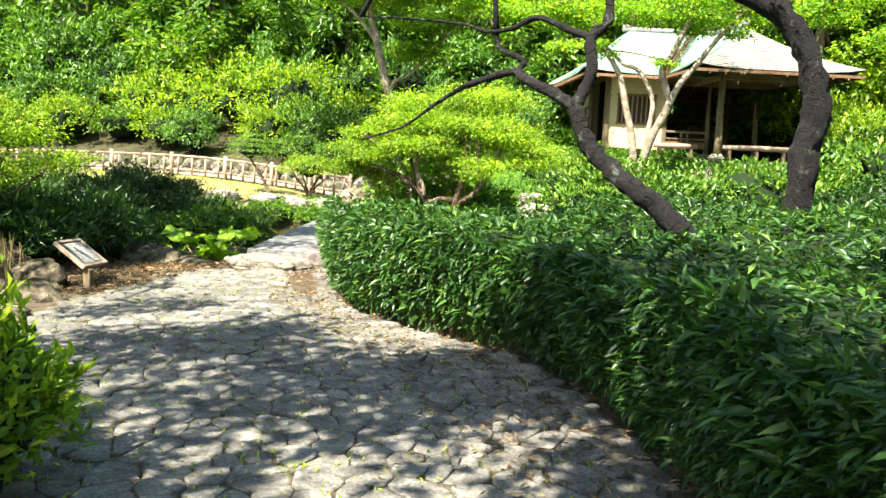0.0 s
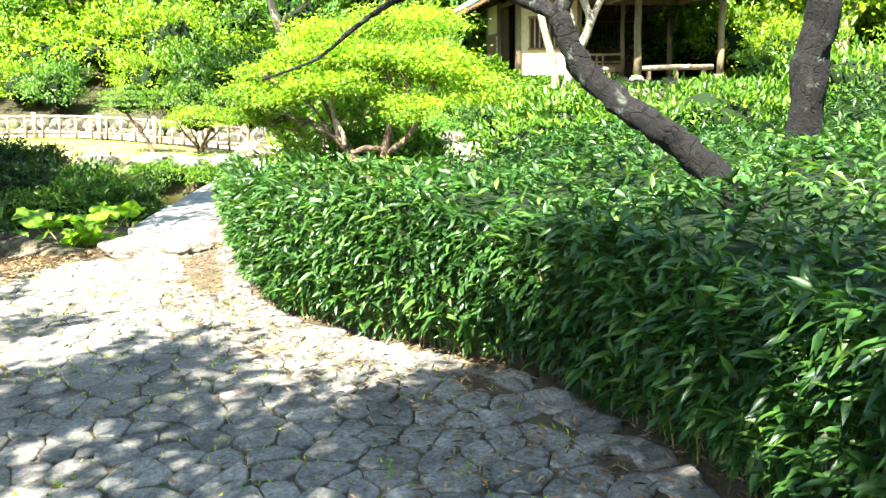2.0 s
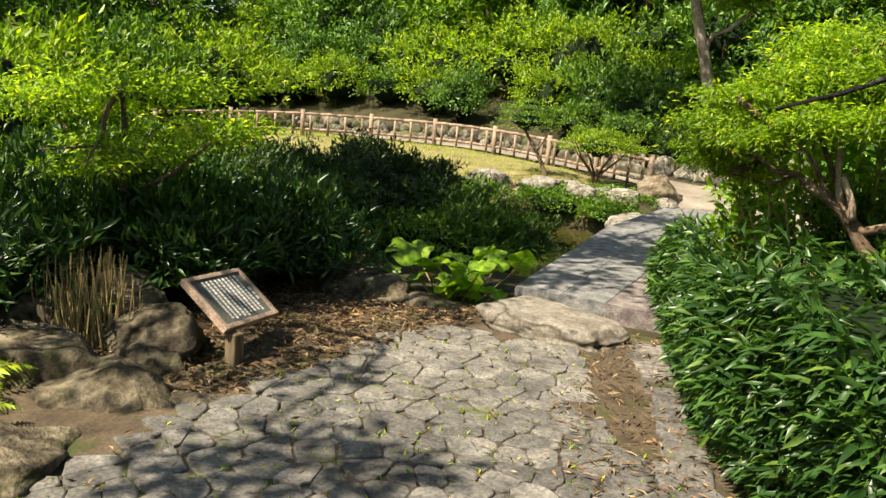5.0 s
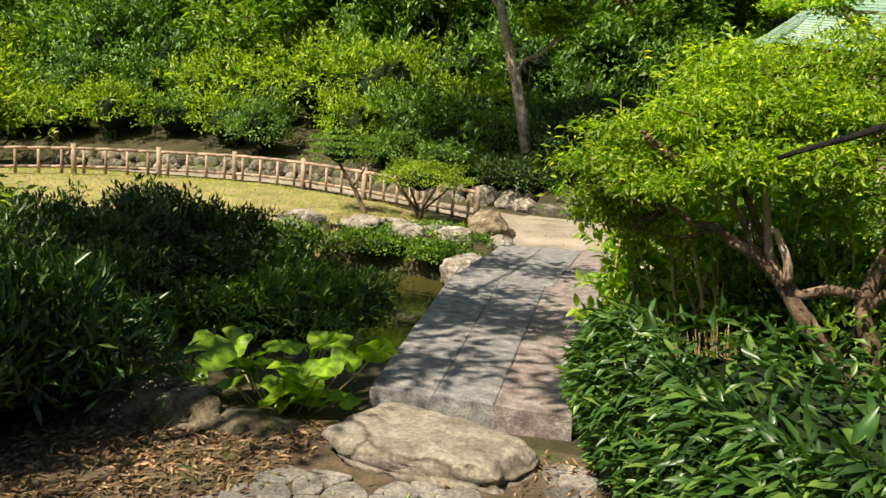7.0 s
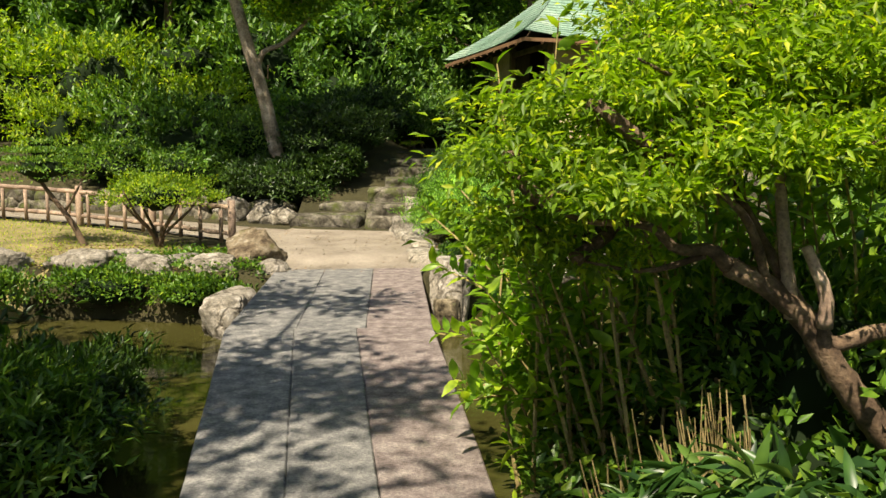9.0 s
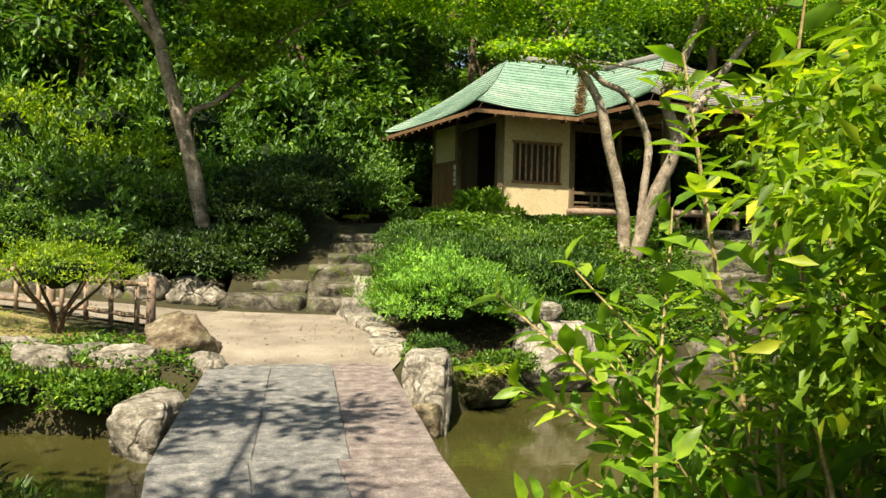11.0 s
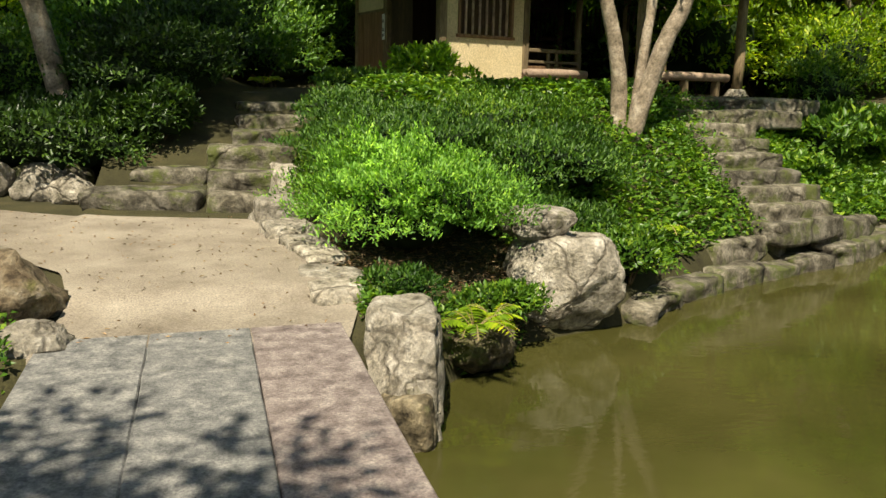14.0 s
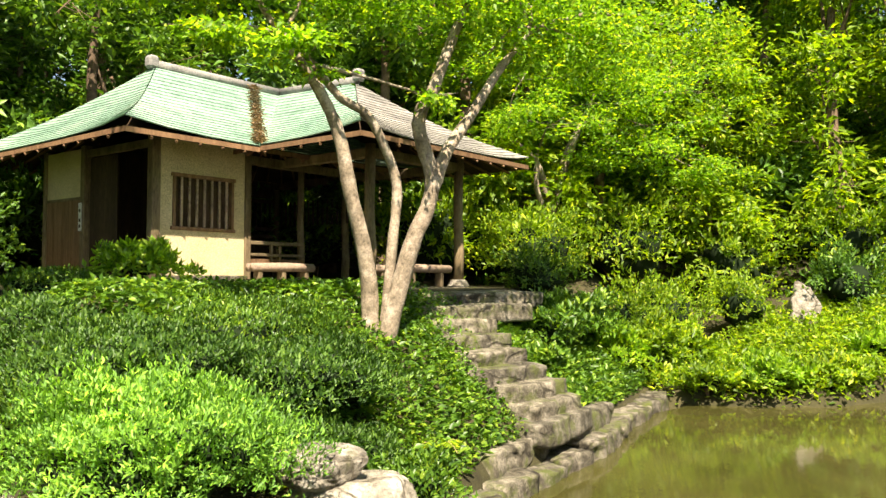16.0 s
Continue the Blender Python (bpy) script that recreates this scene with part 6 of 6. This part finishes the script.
def fern(name, at, n, length, seed, label="bright yellow-green fern spreading its fronds", turn=0):
    t = thing(name, at, turn, label, "fern")
    r = np.random.default_rng(seed)
    Ps, As, Ss, lim = [], [], [], []
    for i in range(n):
        a = 2 * math.pi * i / n + r.normal() * 0.3
        L = length * (0.7 + 0.5 * r.random())
        d = np.array([math.cos(a), math.sin(a), 0])
        pts = [d * L * s * 0.95 + np.array([0, 0, L * (1.1 * s - 0.95 * s * s)]) for s in np.linspace(0, 1, 16)]
        lim.append(tube([tuple(q) for q in pts[::3]], [0.004] * 6, 3))
        side = np.array([-d[1], d[0], 0])
        for k in range(2, 16):
            w = math.sin(math.pi * (k / 16) ** 0.8) * L * 0.26
            for sg in (1, -1):
                Ps.append(pts[k])
                As.append(side * sg + d * 0.35 + np.array([0, 0, -0.15]))
                Ss.append(w + 0.01)
    v, f = join_parts(lim)
    tagged(mesh_object("stalk", v, f, M_STEM, t), kind="stuff")
    leaves("fronds", np.array(Ps), np.array(As), np.array(Ss), 0.28, L_FERN, t, seed=seed, fold=0.05)
    return t


for i, (x, y, n, L) in enumerate(((1.95, 8.15, 11, 0.42), (2.2, 8.5, 7, 0.3), (4.4, 10.5, 9, 0.4), (5.0, 10.9, 9, 0.4), (14.2, 14.6, 11, 0.6), (15.2, 14.6, 11, 0.6), (13.4, 14.9, 9, 0.6), (16.0, 14.8, 9, 0.6), (-0.6, -4.3, 9, 0.35), (-1.0, -3.95, 9, 0.35), (2.3, -6.6, 9, 0.35), (0.6, 17.0, 9, 0.4))):
    z = max(gz(x, y), -0.35) + (0.15 if i < 2 else 0.04)
    fern("fern", (x, y, z), n, L, 200 + i, "bright yellow-green fern spreading its fronds" if i < 4 else "green fern growing among the bank plants")

# butterbur with big round leaves
bb = thing("butterbur", (-0.5, -0.02, -0.24), 0, "clump of broad glossy round butterbur leaves", "plant")
r = random.Random(4)
for i in range(34):
    a = r.uniform(0, 6.28)
    d = r.uniform(0.1, 0.62)
    cx, cy, cz = d * math.cos(a) * 1.1, d * math.sin(a) * 0.7, r.uniform(0.16, 0.46)
    if i > 26:
        cx, cy, cz = -1.1 + r.uniform(-0.5, 0.3), -0.25 + r.uniform(-0.2, 0.2), r.uniform(0.1, 0.3)
    R = r.uniform(0.1, 0.17)
    tilt = Euler((r.uniform(-0.7, 0.2), r.uniform(-0.45, 0.45), r.uniform(0, 6.28))).to_matrix()
    vs = [Vector((0, 0, -0.02))]
    for k in range(23):
        w = 0.22 + (6.283 - 0.44) * k / 22
        q = R * (1 + 0.09 * math.sin(w * 5 + i) + 0.035 * math.sin(w * 13))
        vs.append(Vector((q * math.cos(w) * 0.55, q * math.sin(w) * 0.55, 0.014 * math.sin(w * 5))))
    for k in range(23):
        w = 0.22 + (6.283 - 0.44) * k / 22
        q = R * (1 + 0.09 * math.sin(w * 5 + i) + 0.035 * math.sin(w * 13))
        vs.append(Vector((q * math.cos(w), q * math.sin(w), -0.02 - 0.02 * math.sin(w * 3 + i))))
    vs = [tilt @ v + Vector((cx, cy, cz)) for v in vs]
    fs = [(0, k + 1, k + 2) for k in range(22)] + [(k + 1, k + 24, k + 25, k + 2) for k in range(22)]
    lf = mesh_object("leaf", vs, fs, L_FRESH, bb, True)
    v, f = tube([(cx * 0.3, cy * 0.3, -0.05), (cx * 0.8, cy * 0.8, cz * 0.6), (cx, cy, cz - 0.02)], [0.007, 0.005, 0.004], 5)
    mesh_object("stalk", v, f, M_STEM, bb)

# stone lantern
lan = thing("stone_lantern", (-1.7, -4.3, gz(-1.7, -4.3)), 15, "small weathered grey stone lantern among the bamboo grass", "lantern")
for nm, r0, r1, z0, z1 in (("base", 0.17, 0.14, 0, 0.1), ("shaft", 0.08, 0.075, 0.1, 0.45), ("platform", 0.1, 0.17, 0.45, 0.52), ("light_box", 0.11, 0.11, 0.52, 0.7), ("cap", 0.26, 0.06, 0.7, 0.84), ("finial", 0.05, 0.02, 0.84, 0.94)):
    bm = bmesh.new()
    bmesh.ops.create_cone(bm, cap_ends=True, segments=6 if nm != "shaft" else 12, radius1=r0, radius2=r1, depth=z1 - z0)
    bmesh.ops.translate(bm, vec=(0, 0, (z0 + z1) / 2), verts=bm.verts)
    bmesh.ops.bevel(bm, geom=bm.edges[:], offset=0.01, segments=1, affect="EDGES")
    part(nm, bm, M_STEP, lan)

# ---- low cover: clumps, grass, litter ----
def carpet(name, label, poly, n, size, width, mat, seed, rise=0.03, up=1.0, parent=None, dz=0.0, category="grass"):
    r = np.random.default_rng(seed)
    q = scatter_poly(poly, n, r)
    q = q[pond_distance(q[:, 0], q[:, 1]) > 0.02]
    n = len(q)
    P = np.column_stack([q, height(q[:, 0], q[:, 1]) + 0.015 + dz + rise * r.random(n)])
    A = r.normal(size=(n, 3)) * np.array([1, 1, 0.2 + 0.3 * up]) + np.array([0, 0, up])
    ob = leaves(name, P, A, size * (0.5 + r.random(n)), width, mat, None, seed=seed)
    return tagged(ob, label, category, "", "stuff")


carpet("lawn_grass", "thin short yellow-green grass on the lawn", LAWN, 15000, 0.05, 0.16, L_FERN, 301)
carpet("bank_cover", "ivy and low weeds covering the bank by the steps", [(1.2, 10.6), (3.2, 10.0), (4.0, 9.9), (6.4, 11.4), (6.8, 14.4), (1.2, 15)], 20000, 0.09, 0.55, L_MID, 302, 0.16, 0.3)
carpet("bank_cover", "bright low weeds beside the worn steps", [(8.2, 12.2), (10, 13.1), (12.8, 14.6), (13, 16.5), (10.2, 15.6), (8.3, 14.0)], 15000, 0.1, 0.5, L_MID, 303, 0.3, 0.5)
carpet("bank_cover", "low green weeds along the far pond bank", [(12.4, 14.2), (13.4, 12.6), (15.2, 11.6), (22, 10.5), (25, 15), (14, 16.8)], 26000, 0.13, 0.45, L_LIGHT, 304, 0.4, 0.6)
carpet("bank_cover", "mossy low plants on the left bank below the lawn", [(-1.0, 7.1), (-2.2, 6.6), (-9, 5.7), (-9, 6.8), (-4, 7.6), (-2.6, 9.2), (-1.9, 9.2), (-1.1, 8)], 8500, 0.06, 0.5, L_MID, 305, 0.1, 0.4)
carpet("bank_cover", "ground ivy below the shrubs near the bridge", [(1.55, 0.0), (3.5, 0.6), (5, 3.5), (2.6, 2.6), (1.5, 1.4)], 4500, 0.09, 0.45, L_MID, 306, 0.25, 0.6)
carpet("fallen_leaves", "dry brown leaves scattered along the hedge and path", [(1.3, -0.3), (1.75, -0.3), (2.5, -2.0), (4.6, -4.2), (5.9, -6.1), (7.6, -10), (9, -14), (7.4, -14), (5.0, -7), (3.6, -4.7), (2.0, -3.0), (1.4, -2.0), (1.25, -0.8)], 6000, 0.055, 0.2, M_LITTER, 307, 0.02, 0.0, dz=0.015, category="leaves")
carpet("fallen_leaves", "dry leaf litter on the bed round the sign", [(-2.4, -0.3), (0.1, -0.3), (0.05, -1.9), (-0.1, -3.2), (-2.4, -3.2)], 9000, 0.06, 0.25, M_LITTER, 308, 0.02, 0.0, category="leaves")
carpet("fallen_leaves", "sparse dry leaves and needles on the cobbles", COBBLES, 1500, 0.045, 0.22, M_LITTER, 309, 0.004, 0.0, dz=0.035, category="leaves")
carpet("fallen_leaves", "sparse dry leaves scattered over the gravel", GRAVEL, 900, 0.04, 0.3, M_LITTER, 312, 0.004, 0.0, dz=0.02, category="leaves")
carpet("fallen_leaves", "rusty needles and dry leaves under the azalea", [(1.05, 8.3), (1.6, 8.4), (2.6, 8.7), (3.2, 9.4), (3.9, 9.7), (3.6, 10.4), (1.0, 10.4)], 5200, 0.05, 0.2, M_LITTER, 316, 0.02, 0.1, category="leaves")
bush("bank_weeds", (2.4, 8.9, -0.38), (0.42, 0.26, 0.18), 1800, 0.06, 0.45, L_MID, "low weeds growing between the rocks under the azalea", "plant", seed=150, core=0.6, stems=3)
bush("bank_weeds", (1.5, 8.6, -0.1), (0.35, 0.3, 0.16), 1500, 0.05, 0.45, L_JUNIPER, "low weeds growing between the rocks under the azalea", "plant", seed=151, core=0.5, stems=3)
bush("bank_weeds", (4.1, 9.95, -0.3), (0.5, 0.4, 0.28), 2600, 0.07, 0.45, L_MID, "leafy weeds beside the big pale rock", "plant", seed=152, core=0.6, stems=3)
carpet("bank_cover", "small weeds between the gravel edge and the rocks", [(1.05, 7.9), (2.6, 8.6), (2.7, 9.1), (1.1, 8.7)], 1100, 0.06, 0.5, L_MID, 313, 0.08, 0.5)
carpet("bank_cover", "mossy weeds creeping over the steps by the pond", [(6.4, 11.3), (8.8, 12.2), (8.6, 14.6), (6.2, 14.6), (6.3, 12)], 7000, 0.07, 0.5, L_MID, 314, 0.22, 0.4)
carpet("joint_moss", "small green weeds growing in the joints of the cobbles", COBBLES, 9000, 0.032, 0.3, L_FERN, 310, 0.0, 0.8, dz=0.0)
carpet("fallen_leaves", "dry leaves on the bank before the lawn", [(-1.5, 7.6), (-4.5, 7.4), (-4.6, 9.6), (-1.9, 9.8)], 2600, 0.05, 0.3, M_LITTER, 311, 0.02, 0.0, category="leaves")

for i, (x, y, rx, ry, rz, tn) in enumerate(((-1.75, 7.75, 0.36, 0.22, 0.16, 10), (-2.6, 7.8, 0.42, 0.28, 0.18, -15), (-3.5, 7.9, 0.5, 0.3, 0.16, 5), (-4.5, 7.6, 0.45, 0.3, 0.2, 20), (-2.3, 8.3, 0.3, 0.22, 0.1, 40), (-3.1, 8.5, 0.4, 0.3, 0.12, 0), (-0.95, 7.75, 0.25, 0.2, 0.12, 0))):
    rock("rock", (x, y, max(gz(x, y), -0.3) + 0.05), (rx, ry, rz), "flat brown rock with lichen on the bank by the lawn", 120 + i, tn)
for i, (x, y, rx, ry, rz) in enumerate(((-3.0, 7.45, 0.9, 0.35, 0.2), (-1.9, 7.3, 0.5, 0.3, 0.16), (-4.6, 7.2, 0.9, 0.35, 0.2), (-1.45, 7.45, 0.3, 0.3, 0.12))):
    bush("bank_weeds", (x, y, -0.5), (rx, ry, rz + 0.1), 2200, 0.06, 0.5, L_MID, "low weeds trailing over the bank to the water", "plant", seed=140 + i, core=0.5, stems=0)

# ---- woods on the slopes ----
def wood_bush(label, leaf, size, n, seed, radii=(1.5, 1.4, 1.1)):
    return bush("woodland_shrub", (0, -400, -50), radii, n, size, 0.42, leaf, label, "shrub", "woodland shrubs", seed=seed, core=0.58, stems=3, up=0.3, ragged=0.3)


protos = [wood_bush("dense dark-green woodland shrub on the shaded slope", L_FOREST, 0.17, 4200, 401), wood_bush("leafy mid-green woodland shrub on the slope", L_MID, 0.16, 4200, 402),
          wood_bush("sunlit light-green woodland shrub on the slope", L_LIGHT, 0.16, 4200, 404), wood_bush("glossy broad-leaved woodland shrub on the slope", L_FOREST, 0.2, 3600, 403)]
rr = random.Random(99)
spots = []
for row, (y0, step, sc) in enumerate(((16.2, 1.9, 0.75), (18.3, 2.2, 1.05), (21.0, 2.6, 1.35), (24.5, 3.2, 1.8), (29, 4.0, 2.3))):
    x = -27.0
    while x < (-3.2 if row < 2 else -1.0):
        spots.append((x + rr.uniform(-0.5, 0.5), y0 + rr.uniform(-0.6, 0.6) + 0.03 * x * 0, sc * rr.uniform(0.8, 1.2), row))
        x += step
for row, (y0, step, sc) in enumerate(((26.0, 2.4, 1.2), (29.5, 3.2, 1.9))):
    x = -1.0
    while x < 26:
        spots.append((x + rr.uniform(-0.5, 0.5), y0 + rr.uniform(-0.6, 0.6), sc * rr.uniform(0.8, 1.2), 2))
        x += step
for (x, y, sc) in ((11.6, 16.6, 0.55), (12.4, 17.6, 0.8), (14.2, 16.4, 0.6), (16.0, 17.0, 0.8), (18.6, 16.4, 0.7), (20.5, 14.6, 0.7), (13.6, 19.0, 0.9), (12.0, 21.5, 1.1), (14.5, 22.5, 1.2), (17.5, 19.5, 1.1), (20.5, 18.0, 1.1), (23, 16, 1.2), (24, 12.5, 1.1), (26, 9.5, 1.4), (18.5, 23, 1.5), (22.5, 21, 1.5), (27, 15, 1.6),
                 (1.0, 21.5, 0.8), (-0.5, 19.6, 0.7), (-2.4, 18.8, 0.9), (0.5, 24.5, 1.2), (-1.6, 22.0, 1.1), (3.0, 26.5, 1.2), (9.5, 25.5, 1.2),
                 (-8.5, 0.4, 1.0), (-8.5, -2.6, 1.0), (-10.5, 2.6, 1.1), (-12.0, -0.5, 1.4), (-6.6, -3.6, 0.8), (-15, 5.0, 1.2), (-16.5, 8.5, 1.2), (-17.5, 12, 1.3), (-7, -7, 1.1), (-3.2, -6.2, 0.8), (-1.6, -9.5, 1.0), (-1.0, -13, 1.2)):
    spots.append((x, y, sc, 0))
for i, (x, y, sc, row) in enumerate(spots):
    # dark leaf behind the steps and pavilion: the slope's shade put into the colour
    pr = protos[0 if (-4.5 < x < 9 and y > 15) else 2 if (x < -5 and row < 3 and rr.random() < 0.4) else 2 if (x > 9.5 and y < 20 and rr.random() < 0.65) else rr.choice((0, 1, 2, 2, 2, 3) if row < 2 else (0, 1, 2, 3) if row < 3 else (0, 0, 3, 1))]
    m = Matrix.Translation((x, y, gz(x, y) - 0.25 * sc)) @ Matrix.Rotation(rr.uniform(0, 6.28), 4, "Z") @ Matrix.Diagonal((1, 1, 1, 1))
    c = copy_thing(pr, m)
    s3 = sc * rr.uniform(0.9, 1.25)
    c.scale = (sc, sc, s3)
for p in protos:
    for o in (*p.children_recursive, p):
        bpy.data.objects.remove(o)


def wood_tree(label, leaf, size, per, seed):
    pads = []
    r = random.Random(seed)
    for k in range(20):
        a = r.uniform(0, 6.28)
        d = r.uniform(0.3, 2.6)
        z = r.uniform(1.6, 8.8)
        pads.append((d * math.cos(a) * (1.15 - z / 14), d * math.sin(a) * (1.15 - z / 14), z, 1.2, 1.2, 0.65, 1))
    t = tree("woodland_tree", label, [([(0, 0, -0.6), (0.1, 0.05, 2), (0.25, 0.0, 4.5), (0.1, 0.1, 7.5)], 0.2, 0.07)] + [([(0.2, 0, 3.0 + k * 0.5), (pads[k][0] * 0.6, pads[k][1] * 0.6, pads[k][2] - 0.3)], 0.06, 0.03) for k in range(5)], pads, M_TWIG, leaf, size, 0.42, seed, per, False)
    t["group"] = "woodland trees"
    return t


tp = [wood_tree("tall evergreen woodland tree with dark leaves", L_FOREST, 0.27, 480, 501), wood_tree("tall leafy woodland tree in mid-green leaf", L_MID, 0.26, 480, 502), wood_tree("tall sunlit woodland tree in light green leaf", L_LIGHT, 0.24, 480, 503)]
tspots = [(-24, 24), (-20, 22), (-17, 25), (-13.5, 22.5), (-10, 25), (-7, 22.5), (-4.5, 25), (-1.5, 25), (1.5, 28), (5, 28), (8.5, 29), (12, 27), (15.5, 26), (19, 25), (22.5, 24), (26, 20), (28, 15), (29, 10), (-21, 30), (-14, 31), (-8, 32), (-2, 32), (4, 34), (10, 34), (17, 32), (24, 29), (31, 22), (-27, 18), (-24, 12), (-22, 6), (-20, 0), (-17, -6), (-12, -12), (-1, 28.5), (33, 13), (14.5, 23.5), (18.5, 21.5), (21.5, 20), (25, 17), (12, 24), (10, 26.5), (24, 24), (27, 26), (21, 28), (13.5, 30), (30, 18.5), (26, 12), (-5, -17), (6, -22), (15, -16), (20, -6), (22, 2), (1.0, 31), (6.5, 33), (3.0, 37), (-3, 36), (-30, 13), (-31, 19), (-26, 3), (-33, 8), (9, 38), (30, 30), (-9, 42), (-4, 43), (1, 44), (6, 43), (11, 42), (16, 40), (21, 38), (26, 35), (31, 33), (-14, 40), (36, 26), (36, 19)] + [(42 * math.cos(a * 0.105), 6 + 42 * math.sin(a * 0.105)) for a in range(0, 31)]
for i, (x, y) in enumerate(tspots):
    sc = rr.uniform(0.95, 1.4) * (1.6 if i >= len(tspots) - 31 else 1)
    c = copy_thing(tp[2 if x > 13 and y < 27 and i < len(tspots) - 31 and i % 3 else i % 2 if i % 5 else 0], Matrix.Translation((x, y, gz(x, y) - 0.2)) @ Matrix.Rotation(rr.uniform(0, 6.28), 4, "Z"))
    c.scale = (sc, sc, sc)
for p in tp:
    for o in (*p.children_recursive, p):
        bpy.data.objects.remove(o)
